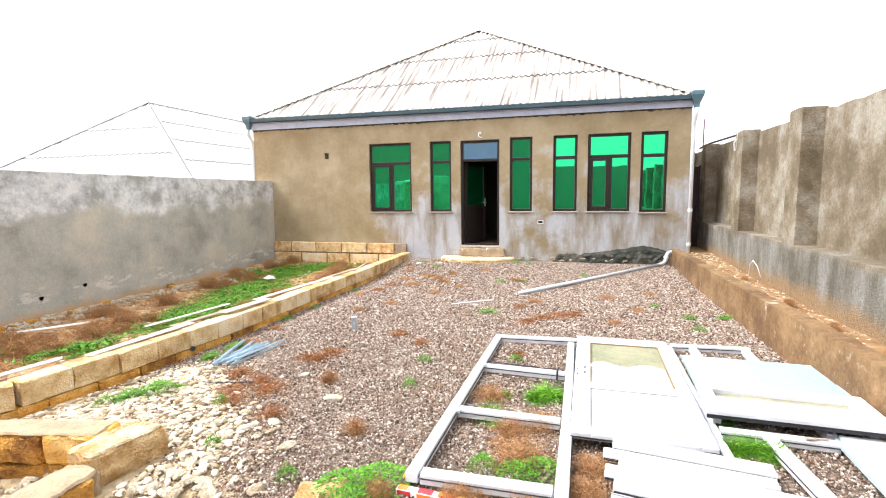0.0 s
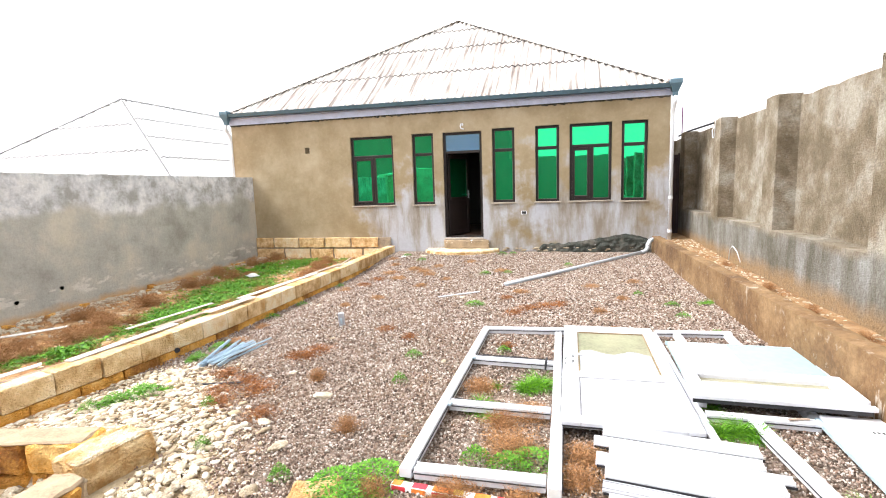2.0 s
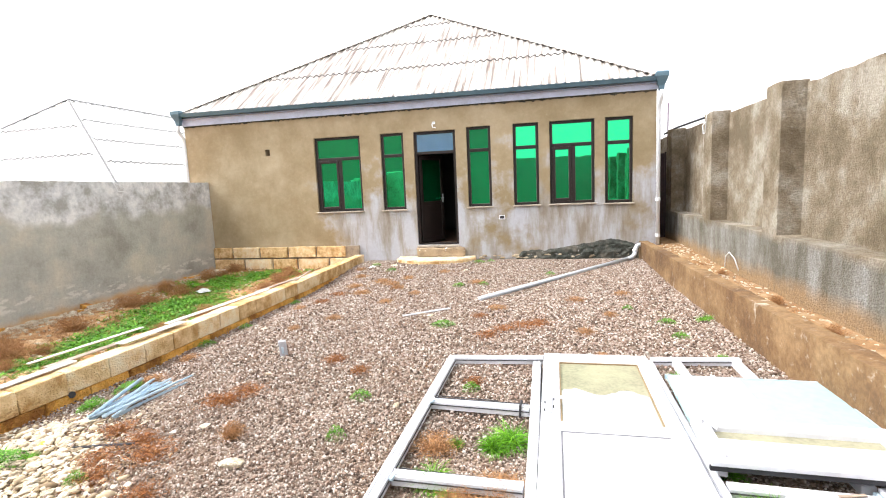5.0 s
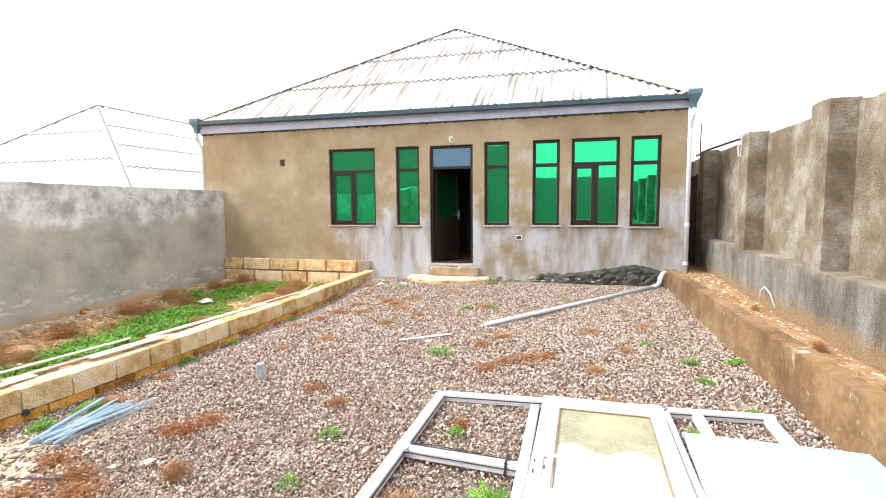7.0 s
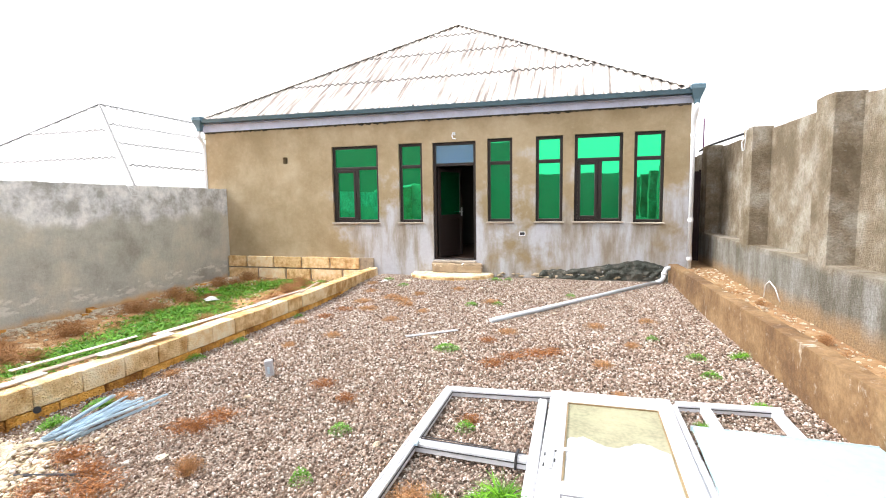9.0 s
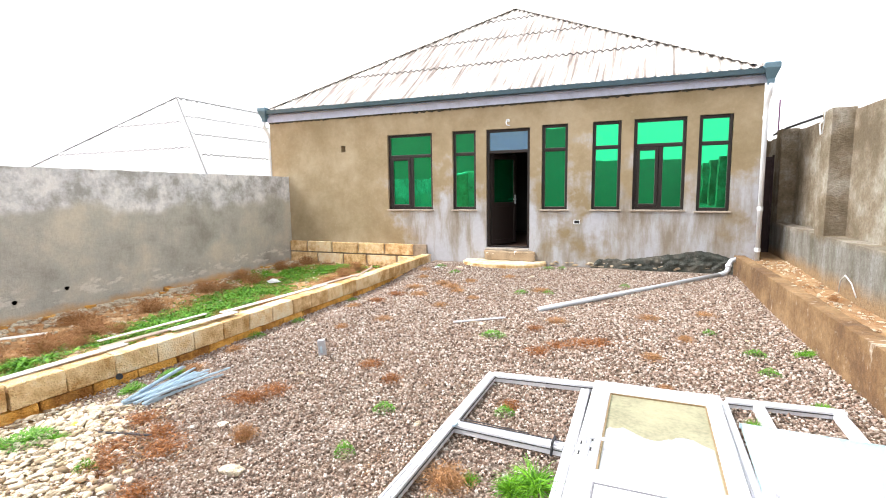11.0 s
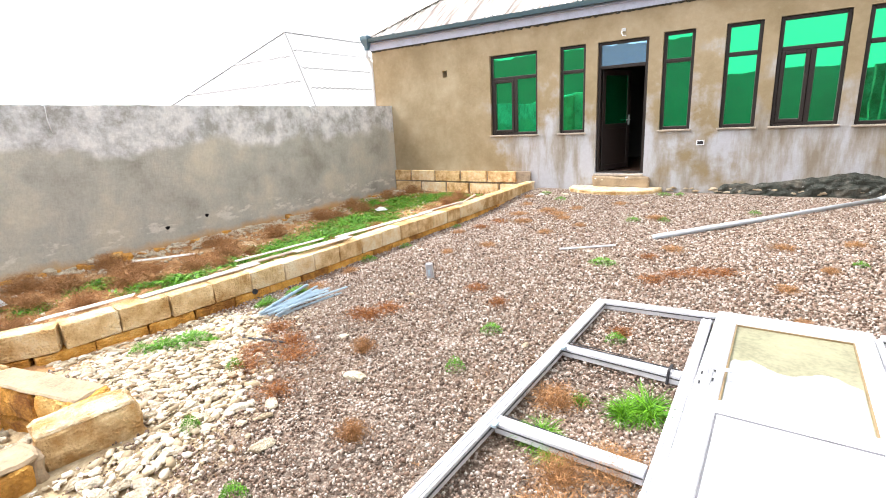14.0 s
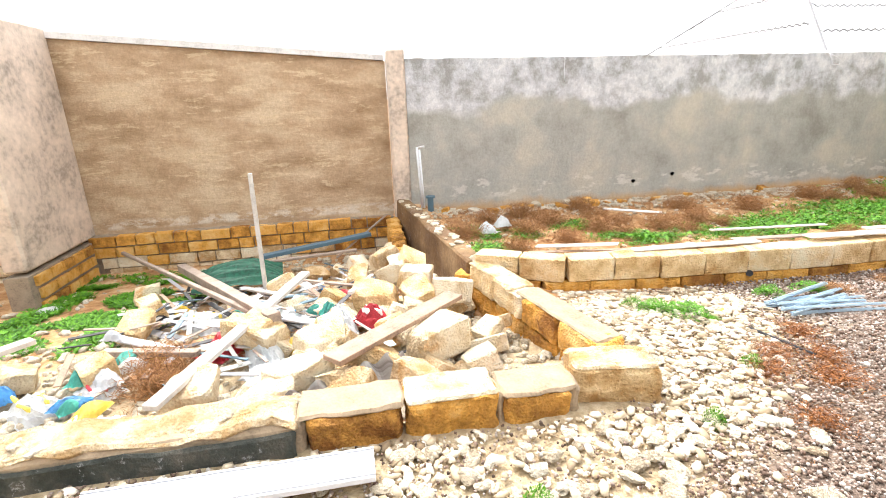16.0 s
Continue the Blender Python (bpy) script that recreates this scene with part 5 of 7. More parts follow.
    tube(bm, [(0.052, 1.15, 0.055), (0.052, 1.15, 0.1), (0.17, 1.15, 0.1)], 0.011, 8)
    part("handle", bm, "pvc", e)
    for i in range(4):
        bm = bmesh.new()
        box(bm, (0.02 + 0.06 * (i % 2), 1.0 + 0.06 * i, 0.0605), (0.03 + 0.06 * (i % 2), 1.04 + 0.06 * i, 0.0625))
        part("screw_slot", bm, "dark", e)

    e = thing("glazed_panel", pose(1.43, 4.57, 0.115, 0, 0, -2.0), "pale blue glazed panel lying on the window frames", "panel")
    bm = bmesh.new()
    box(bm, (0, 0, 0), (1.04, 0.92, 0.03), 0.004)
    part("board", bm, "glass_pale", e)
    bm = bmesh.new()
    box(bm, (0.01, 0.01, 0.0305), (0.50, 0.91, 0.034), 0.001)
    part("white_film", bm, "pvc", e)
    bm = bmesh.new()
    for a, b in (((-0.012, 0.922, 0), (1.052, 0.93, 0.034)), ((1.042, 0, 0), (1.05, 0.92, 0.034))):
        box(bm, a, b, 0.001)
    part("edge_strip", bm, "steel", e)

    e = thing("window_sash", pose(1.40, 4.25, 0.155, 0, 0, -2.2), "narrow white window sash with dusty glass lying on the panel", "window sash")
    W, H = 1.05, 0.42
    bm = bmesh.new()
    for a, b in (((0, 0, 0), (0.09, H, 0.055)), ((W - 0.12, 0, 0), (W, H, 0.055)), ((0.09, H - 0.12, 0), (W - 0.12, H, 0.055)), ((0.09, 0, 0), (W - 0.12, 0.16, 0.055))):
        box(bm, a, b, 0.006)
    box(bm, (0.0, -0.05, 0.0), (W + 0.02, -0.001, 0.03), 0.004)
    part("sash_frame", bm, "pvc", e)
    bm = bmesh.new()
    box(bm, (0.086, 0.156, 0.015), (W - 0.116, H - 0.116, 0.022))
    part("pane", bm, "dust", e)
    # black strip paints the shade below the raised sash edge
    bm = bmesh.new()
    box(bm, (0.0, -0.04, -0.03), (W, -0.02, -0.002))
    part("under_sash_shade", bm, "dark", e)
    bm = bmesh.new()
    tube(bm, [(0.04, 0.33, 0.055), (0.05, 0.33, 0.09), (0.10, 0.2, 0.09)], 0.012, 8)
    part("handle", bm, "pvc", e)
    for x in (0.05, 0.95):
        beam("spacer", (1.42 + x, 4.24, 0.075), (1.44 + x, 4.6, 0.075), 0.05, 0.035, "pvc_old", e)

    e = thing("slotted_board", pose(2.13, 2.9, 0.05, 0, 0, -1.5), "white plastic panel with slots lying beside the low wall", "panel")
    bm = bmesh.new()
    box(bm, (0, 0, 0), (0.42, 1.32, 0.045), 0.005)
    part("board", bm, "pvc", e)
    for j, y in enumerate((0.35, 0.8, 1.1)):
        for i in range(5):
            bm = bmesh.new()
            box(bm, (0.2 + 0.025 * i, y, 0.0455), (0.212 + 0.025 * i, y + 0.02, 0.0475))
            part("slot", bm, "dark", e)
    bm = bmesh.new()
    box(bm, (-0.03, 0, 0.0), (-0.004, 1.3, 0.03), 0.003)
    part("edge_strip", bm, "steel", e)
    for i, (x0, y0, x1, y1, w, z, m) in enumerate(((0.76, 3.71, 1.62, 3.63, 0.125, 0.105, "pvc"), (0.70, 3.60, 1.60, 3.515, 0.10, 0.09, "pvc"), (0.78, 3.50, 1.70, 3.40, 0.08, 0.08, "pvc"),
                                                   (0.70, 3.385, 1.62, 3.28, 0.12, 0.10, "pvc"), (0.74, 3.27, 1.66, 3.16, 0.10, 0.09, "pvc"), (0.72, 3.16, 1.6, 3.05, 0.09, 0.075, "pvc_old"), (0.74, 3.04, 1.7, 2.92, 0.12, 0.07, "pvc"))):
        beam("plastic_strip", (x0, y0, z), (x1, y1, z - 0.02), w, 0.022, m, None, "white plastic profile in a loose stack among the window frames", "plastic profile", lip=0.01)
        # thin black strip stands in for the dark gap between profiles
        beam("gap_shade_strip", (x0, y0 - w / 2 - 0.006, z - 0.004), (x1, y1 - w / 2 - 0.006, z - 0.024), 0.005, 0.016, "dark", None, "black strip painting the dark gap beside a white profile", "seal")
    beam("support_lath", (0.8, 3.9, 0.02), (0.84, 2.8, 0.02), 0.05, 0.04, "wood", None, "wooden lath under the plastic profiles", "lath")
    beam("support_lath", (1.5, 3.8, 0.02), (1.54, 2.7, 0.02), 0.05, 0.03, "wood", None, "wooden lath under the plastic profiles", "lath")
    e = thing("painted_strip", pose(-0.42, 3.02, 0.01, 0, 0, -4), "orange and red printed strip under the edge of the window frame", "strip")
    bm = bmesh.new()
    box(bm, (0, 0, 0), (0.95, 0.05, 0.035), 0.004)
    part("board", bm, "bag_w", e)
    for i in range(8):
        bm = bmesh.new()
        box(bm, (0.01 + i * 0.118, 0.003, 0.0355), (0.075 + 0.03 * (i % 3) + i * 0.118 - 0.01, 0.046, 0.0375))
        part("print", bm, ("orange", "bag_r", "orange", "bag_y")[i % 4], e)
        bm = bmesh.new()
        box(bm, (0.01 + i * 0.118, -0.003, 0.004), (0.09 + i * 0.118, -0.0005, 0.031))
        part("print", bm, ("bag_r", "orange")[i % 2], e)
    beam("edge_tape", (-0.403, 3.1, 0.055), (-0.378, 5.98, 0.035), 0.01, 0.02, "bag_y", None, "thin yellow strip along the edge of the window frame", "strip")


lying_frames()


def rods():
    e = thing("metal_profiles", pose(-2.78, 4.52, 0.0, 0, 0, 96), "loose bundle of galvanised metal profiles on the gravel", "metal profiles")
    rnd = random.Random(3)
    for i in range(22):
        y = rnd.uniform(-0.15, 0.15)
        a = rnd.uniform(-13, 13)
        L = rnd.uniform(0.45, 0.75)
        bm = bmesh.new()
        box(bm, (0, -0.009, 0), (L, 0.009, 0.003))
        box(bm, (0, -0.009, 0.0035), (L, -0.006, 0.012))
        box(bm, (0, 0.006, 0.0035), (L, 0.009, 0.012))
        ob = part("profile", bm, "steel", e)
        ob.matrix_basis = pose(rnd.uniform(-0.1, 0.1), y * 0.9, 0.012 + 0.0028 * i, 0, 1.0, a)
    e = thing("metal_rod", pose(-2.62, 4.1, 0.02, 0, 0, 10), "thin dark metal rod on the gravel", "rod")
    bm = bmesh.new()
    tube(bm, [(0, 0, 0), (0.42, 0.02, 0.01)], 0.008, 6)
    part("rod", bm, "dark", e)
    e = thing("pipe_stub", pose(-2.12, 6.0, 0.0, 4, -3, 20), "short white square plastic stub standing in the gravel", "pipe stub")
    bm = bmesh.new()
    box(bm, (-0.036, -0.025, -0.03), (0.036, 0.025, 0.18), 0.006)
    part("tube", bm, "pvc_old", e)
    bm = bmesh.new()
    box(bm, (-0.012, -0.034, 0.05), (0.012, -0.0305, 0.12), 0.001)
    part("mark", bm, "steel", e)
    e = thing("drain_outlet", pose(-3.53, 4.87, 0.02, 20, 10, 0), "small black pipe end with a white collar beside the kerb", "pipe")
    bm = bmesh.new()
    tube(bm, [(0, 0, 0), (0.05, -0.02, 0.03)], 0.028, 10)
    part("stub", bm, "dark", e)
    bm = bmesh.new()
    tube(bm, [(-0.02, 0, 0.02), (-0.03, 0.0, 0.08)], 0.016, 10)
    part("collar", bm, "pipe_w", e)
    beam("plank", (-1.78, 0.4, 0.06), (-1.80, 1.57, 0.06), 0.19, 0.03, "pvc", None, "white plastic board lying beside the low wall", "board", lip=0.012)
    beam("flat_strip", (-1.3, 7.55, 0.025), (-0.75, 7.95, 0.03), 0.06, 0.01, "pvc_old", None, "flat pale plastic strip on the gravel", "strip")


rods()


def loose_stones():
    rnd = random.Random(31)
    for i, (x, y, r) in enumerate(((-1.37, 4.07, 0.07), (-1.08, 7.69, 0.06), (-1.6, 3.6, 0.05), (-1.75, 3.45, 0.06), (-1.9, 4.5, 0.04), (-0.95, 7.6, 0.05), (-1.3, 3.3, 0.06), (-2.0, 5.5, 0.035), (-2.9, 6.9, 0.04), (-0.6, 5.0, 0.03), (1.9, 7.9, 0.035), (-1.0, 10.8, 0.05), (0.4, 9.2, 0.035), (-2.6, 11.3, 0.07), (-3.1, 11.5, 0.06))):
        e = thing("stone", pose(x, y, ground_z(x, y) + 0.02, 0, 0, rnd.uniform(0, 360)), "flat pale stone lying on the gravel", "stone", "stones on the gravel")
        bm = bmesh.new()
        rock(bm, (0, 0, 0), r, (1.3, 0.9, 0.4), 200 + i, 3)
        part("lump", bm, "chips", e)
    e = thing("stone", pose(-0.83, 2.93, 0.02, 0, 0, 20), "flat yellow limestone slab sunk in the gravel", "stone")
    bm = bmesh.new()
    rough_box(bm, (-0.14, -0.1, -0.03), (0.14, 0.1, 0.02), 0.03, 4, 9, 8)
    part("slab", bm, "lime", e)
    crumple("wrapper", (-2.9, 4.12, 0.0), 0.11, "bag_y", "small orange and yellow wrapper on the gravel", "wrapper", 3, 0.04, 8)
    crumple("wrapper", (-3.05, 11.2, 0.05), 0.25, "bag_w", "crumpled white scrap on the gravel near the kerb", "paper", 5, 0.05, 10)


def foot_stones():
    """Broken orange blocks left along the foot of the grey wall."""
    rnd = random.Random(61)
    for i in range(34):
        y = rnd.gauss(4.9, 0.7) if i < 22 else rnd.uniform(3.2, 11.6)
        x, r = WLX + rnd.uniform(0.06, 0.34), rnd.uniform(0.05, 0.10)
        e = thing("stone", pose(x, y, ground_z(x, y) + r * 0.3, rnd.uniform(-15, 15), rnd.uniform(-15, 15), rnd.uniform(0, 360)), "broken rusty orange block at the foot of the grey wall", "stone", "stones at the foot of the wall")
        bm = bmesh.new()
        chunk(bm, (0, 0, 0), r, (1.3, 0.8, 0.6), i + 300)
        part("lump", bm, "lime_rust" if i % 4 else "chips", e)


foot_stones()


def kerb_boards():
    rows = [((-3.76, 3.9, 0.235), (-3.66, 5.05, 0.25), 0.09, "wood_white"), ((-3.80, 4.9, 0.235), (-3.64, 6.4, 0.24), 0.08, "wood"), ((-3.62, 5.5, 0.262), (-3.55, 6.3, 0.265), 0.11, "wood_white"),
            ((-3.78, 6.3, 0.235), (-3.62, 8.2, 0.24), 0.08, "wood_white"), ((-3.72, 8.0, 0.235), (-3.6, 9.1, 0.25), 0.07, "wood"), ((-4.9, 3.45, -0.03), (-4.35, 4.1, 0.1), 0.1, "wood_white"),
            ((-4.6, 3.2, -0.05), (-4.3, 4.6, 0.02), 0.06, "wood"), ((-4.75, 3.3, -0.04), (-4.2, 5.2, 0.03), 0.05, "wood_dark"), ((-4.45, 3.3, -0.03), (-4.4, 5.0, 0.02), 0.07, "wood"),
            ((-4.95, 5.6, -0.03), (-4.7, 6.9, 0.0), 0.06, "wood_white"), ((-3.55, 8.9, 0.24), (-3.5, 9.35, 0.33), 0.04, "wood"), ((-6.4, 5.0, -0.04), (-5.9, 5.6, -0.03), 0.1, "wood_white")]
    for p, q, w, m in rows:
        beam("board", p, q, w, 0.013, m, None, "weathered pale board lying along the kerb" if p[0] > -4 else "weathered board lying among the dry weeds", "board")


kerb_boards()


def crumple(name, c, size, material, label, category="bag", seed=0, high=0.1, n=16, extra=None):
    e = thing(name, pose(*c, 0, 0, seed * 47 % 360), label, category)
    bm = bmesh.new()
    g = []
    for i in range(n + 1):
        row = []
        for k in range(n + 1):
            u, v = i / n - 0.5, k / n - 0.5
            r = math.hypot(u, v) * 2
            q = Vector((u * 6 + seed, v * 6, seed))
            w = 1 + 0.25 * noise.noise(Vector((u * 2, v * 2, seed + 4)))
            z = high * max(0, 1 - r) ** 0.6 + 0.25 * high * abs(noise.noise(q * 1.3)) + 0.12 * high * noise.noise(q * 3)
            row.append(bm.verts.new((u * size * w * (1 + 0.15 * noise.noise(q)), v * size * w * 0.7, z)))
        g.append(row)
    for a, b in zip(g, g[1:]):
        for k in range(n):
            bm.faces.new((a[k], b[k], b[k + 1], a[k + 1]))
    bmesh.ops.solidify(bm, geom=list(bm.faces), thickness=0.004)
    part("film", bm, material, e)
    if extra:
        for j in range(4):
            bm = bmesh.new()
            a = seed + j * 1.7
            x, y = 0.22 * size * math.cos(a), 0.16 * size * math.sin(a)
            rough_box(bm, (x - 0.14 * size, y - 0.03 * size, high * 0.45), (x + 0.14 * size, y + 0.03 * size, high * 0.85), 0.02, 3, j + seed, 9)
            part("fold", bm, extra, e)
    return e


def pit_debris():
    # tarpaulins, sacks and films
    for c, s, m, lab, cat, h, ex in (
        ((-5.1, -0.45, -0.52), 0.55, "bag_w", "crumpled white and blue plastic bag on the rubble", "bag", 0.14, "bag_b"),
        ((-4.35, 0.15, -0.32), 0.5, "bag_w", "crumpled white film with yellow print on the rubble", "bag", 0.12, "bag_y"),
        ((-3.6, 0.52, -0.2), 0.42, "bag_r", "torn bright red sack between the boards", "sack", 0.16, None),
        ((-3.62, 1.62, -0.12), 0.3, "bag_r", "red sack with white print under the brown plank", "sack", 0.16, "bag_w"),
        ((-2.9, -0.4, -0.14), 0.36, "bag_w", "torn white bag with yellow and pink print", "bag", 0.12, "bag_y"),
        ((-3.05, -0.1, -0.14), 0.3, "bag_w", "crumpled pink and white wrapper on the rubble", "wrapper", 0.08, "bag_r"),
        ((-2.6, 0.02, -0.12), 0.34, "bag_w", "crumpled white plastic sheet by the low wall", "plastic sheet", 0.1, None),
        ((-5.8, -2.0, -0.62), 0.36, "bag_w", "crumpled pale bag lying on the grass", "bag", 0.07, None),
        ((-3.4, 0.1, -0.2), 0.34, "bag_y", "torn yellow film among the boards", "plastic film", 0.1, None),
        ((-3.6, 1.36, -0.14), 0.34, "bag_w", "white plastic sheet draped over stones", "plastic sheet", 0.2, None),
        ((-4.0, 1.25, -0.2), 0.22, "teal", "scrap of turquoise film on the rubble", "plastic film", 0.14, None),
        ((-3.3, 0.85, -0.16), 0.36, "bag_w", "wide white plastic sheet over the rubble", "plastic sheet", 0.12, None),
        ((-3.0, 0.95, -0.14), 0.38, "bag_w", "white plastic sheet over stones", "plastic sheet", 0.1, None),
        ((-4.2, 0.9, -0.3), 0.5, "bag_w", "white film between the boards", "plastic sheet", 0.12, None),
        ((-5.9, 3.15, -0.09), 0.3, "bag_w", "crumpled white bag among the weeds of the bed", "bag", 0.12, None),
        ((-6.1, 3.42, -0.09), 0.22, "bag_w", "small white crumpled bag among the weeds", "bag", 0.13, None),
        ((-5.9, 9.6, -0.1), 0.3, "bag_w", "white paper scrap in the grass of the bed", "paper", 0.06, None)):
        crumple("bag" if "bag" in cat else "film", c, s, m, lab, cat, abs(hash_of(c)) % 9 + 1, h, 16, ex)
    rnd = random.Random(19)
    for i in range(26):
        x, y = rnd.uniform(-5.6, -3.0), rnd.uniform(-0.5, 1.5)
        if i > 17:
            x, y = rnd.uniform(-3.6, -2.45), rnd.uniform(-0.7, 0.2)
        m, c = rnd.choice((("bag_w", "white"), ("bag_w", "white"), ("bag_r", "red"), ("bag_b", "blue"), ("bag_y", "yellow"), ("pipe_w", "pale grey"), ("dark", "black"), ("teal", "turquoise")))
        crumple("scrap", (x, y, ground_z(x, y) + rnd.uniform(0.05, 0.12)), rnd.uniform(0.12, 0.26), m, "crumpled " + c + " plastic scrap on the rubble", "scrap", i + 20, rnd.uniform(0.05, 0.1), 9)
    e = thing("green_net", pose(-5.85, 0.12, -0.46, 0, 0, 8) @ Matrix.Diagonal((0.8, 0.72, 1.2, 1)), "heap of dark green netting on the boards", "net")
    bm = bmesh.new()
    nx, ny = 46, 26
    g = [[bm.verts.new(((i / nx - 0.5) * 0.95, (k / ny - 0.5) * 1.35, 0.06 + 0.16 * (1 - (2 * i / nx - 1) ** 2) * (1 - (2 * k / ny - 1) ** 2) + 0.03 * noise.noise(Vector((i * 0.35, k * 0.12, 0))))) for k in range(ny + 1)] for i in range(nx + 1)]
    for a, b in zip(g, g[1:]):
        for k in range(ny):
            bm.faces.new((a[k], b[k], b[k + 1], a[k + 1]))
    part("netting", bm, "net", e)
    # boards and poles
    W, D, H = "wood_white", "wood", "wood_dark"
    for p, q, w, t, m, lab in (
        ((-7.3, -1.75, -0.40), (-3.62, 0.82, -0.02), 0.045, 0.04, D, "long weathered pole lying over the rubble"),
        ((-6.35, -0.68, -0.42), (-3.45, 0.92, 0.02), 0.10, 0.09, D, "thick weathered beam with a sawn end on the rubble"),
        ((-4.51, 1.04, 0.02), (-2.43, 0.445, 0.07), 0.085, 0.035, W, "long whitewashed board lying across the rubble"),
        ((-2.62, 1.36, 0.12), (-3.45, 2.25, 0.1), 0.15, 0.035, H, "dark brown worn plank with rough grain on the stones"),
        ((-4.9, 1.66, -0.2), (-3.9, 1.45, 0.02), 0.04, 0.03, W, "short pale lath leaning on the stones"),
        ((-6.6, 0.25, -0.42), (-7.1, 1.7, -0.35), 0.12, 0.05, "gutter", "bluish grey metal channel lying by the plinth"),
        ((-6.2, -0.2, -0.4), (-6.4, 1.5, -0.36), 0.07, 0.03, D, "brown lath lying near the plinth"),
        ((-3.55, -0.3, -0.12), (-3.3, 0.42, -0.08), 0.06, 0.04, D, "short grey board among plastic scraps"),
        ((-3.2, -1.2, -0.02), (-3.75, -0.85, -0.06), 0.09, 0.04, W, "whitewashed board end lying in the grass"),
        ((-2.75, 0.85, -0.02), (-3.05, 1.75, -0.02), 0.08, 0.006, "steel", "bent grey metal sheet between the stones"),
        ((-4.75, -0.75, -0.42), (-4.0, 0.1, -0.3), 0.1, 0.02, "pvc_old", "pale plastic strip on the rubble"),
        ((-4.5, 0.3, -0.3), (-3.7, 1.2, -0.15), 0.07, 0.02, W, "pale lath among the rubble"),
        ((-4.9, 0.5, -0.38), (-4.1, 1.4, -0.22), 0.06, 0.025, H, "dark lath among the rubble"),
        ((-3.9, 0.9, -0.14), (-3.5, 1.4, -0.08), 0.08, 0.02, "pvc", "white plastic strip among the rubble"),
        ((-4.3, 0.7, -0.25), (-3.6, 1.1, -0.12), 0.05, 0.02, "dark", "black plastic strip among the rubble"),
        ((-5.5, 0.2, -0.42), (-4.6, 1.1, -0.3), 0.06, 0.025, W, "pale lath among the rubble"),
        ((-4.0, -0.4, -0.22), (-3.4, 0.35, -0.12), 0.08, 0.02, "pvc", "white plastic strip among the rubble"),
        ((-5.6, 0.7, -0.40), (-4.9, 1.6, -0.32), 0.05, 0.025, D, "short lath among the rubble"),
        ((-6.9, 1.2, -0.6), (-7.35, 1.98, -0.12), 0.025, 0.025, D, "thin stick leaning against the plinth corner")):
        beam("board", p, q, w, t, m, None, lab, "board")
    rnd = random.Random(11)
    for i in range(150):
        x, y = rnd.uniform(-6.0, -3.0), rnd.uniform(-0.6, 1.7)
        z = ground_z(x, y) + rnd.uniform(0.04, 0.14)
        a, L = rnd.uniform(0, 6.28), rnd.uniform(0.2, 0.6)
        beam("lath", (x, y, z), (x + L * math.cos(a), y + L * math.sin(a), z + rnd.uniform(-0.02, 0.1)), rnd.uniform(0.02, 0.06), 0.008, rnd.choice([W, W, "pvc", "pvc_old", D, D, "dark", "dark", H, "gutter", "bag_w"]), None, "short broken lath among the rubble", "lath")
    # a bent strip of corrugated sheet sticking out of the stones
    e = thing("sheet_scrap", pose(-2.35, 1.15, -0.10, 12, 0, 116), "bent piece of grey corrugated sheet among the stones", "sheet")
    bm = bmesh.new()
    pr = None
    for i in range(49):
        x = i / 48 * 0.75
        z = 0.028 * math.sin(x * 42)
        cur = [bm.verts.new((x, -0.03 + 0.02 * x, z + 0.04)), bm.verts.new((x, 0.13, z + 0.13 + 0.03 * x))]
        if pr:
            bm.faces.new((pr[0], cur[0], cur[1], pr[1]))
        pr = cur
    bmesh.ops.solidify(bm, geom=list(bm.faces), thickness=0.006)
    part("sheet", bm, "roof", e)
    e = thing("stake", pose(-5.3, 0.5, -0.45, 0, -3, 0), "upright whitewashed wooden stake standing in the rubble", "stake")
    bm = bmesh.new()
    box(bm, (-0.025, -0.02, -0.15), (0.025, 0.02, 1.33), 0.004)
    part("post", bm, W, e)
    # stones
    big = [(-2.72, 0.55, -0.02, 0.15), (-4.2, -0.36, -0.2, 0.15), (-3.45, 0.82, -0.05, 0.17), (-2.72, 1.15, 0.0, 0.18), (-2.82, 1.62, 0.0, 0.14), (-2.95, 2.02, 0.0, 0.22), (-3.75, 2.3, 0.03, 0.17),
           (-4.1, 1.68, -0.1, 0.18), (-4.9, 1.88, -0.2, 0.16), (-4.6, 2.08, -0.14, 0.17), (-4.95, 2.1, -0.1, 0.16), (-5.8, 1.82, -0.3, 0.19), (-3.25, -0.66, -0.08, 0.13), (-3.2, -0.18, -0.06, 0.13),
           (-5.8, -0.9, -0.5, 0.17), (-6.1, 1.5, -0.48, 0.17), (-5.3, 0.7, -0.35, 0.16), (-2.52, 1.45, 0.0, 0.13), (-2.55, 1.02, -0.02, 0.14), (-3.42, 1.3, -0.08, 0.13), (-3.1, 2.42, -0.03, 0.11), (-2.68, 2.28, -0.03, 0.13),
           (-4.05, 2.05, -0.1, 0.15), (-3.2, 1.2, -0.04, 0.15), (-2.6, 1.85, -0.02, 0.12), (-3.4, 1.75, -0.06, 0.13), (-5.3, 1.5, -0.34, 0.14), (-5.5, 2.0, -0.3, 0.15), (-4.4, 1.3, -0.22, 0.13), (-6.4, 2.0, -0.4, 0.15)]
    rnd0 = random.Random(77)
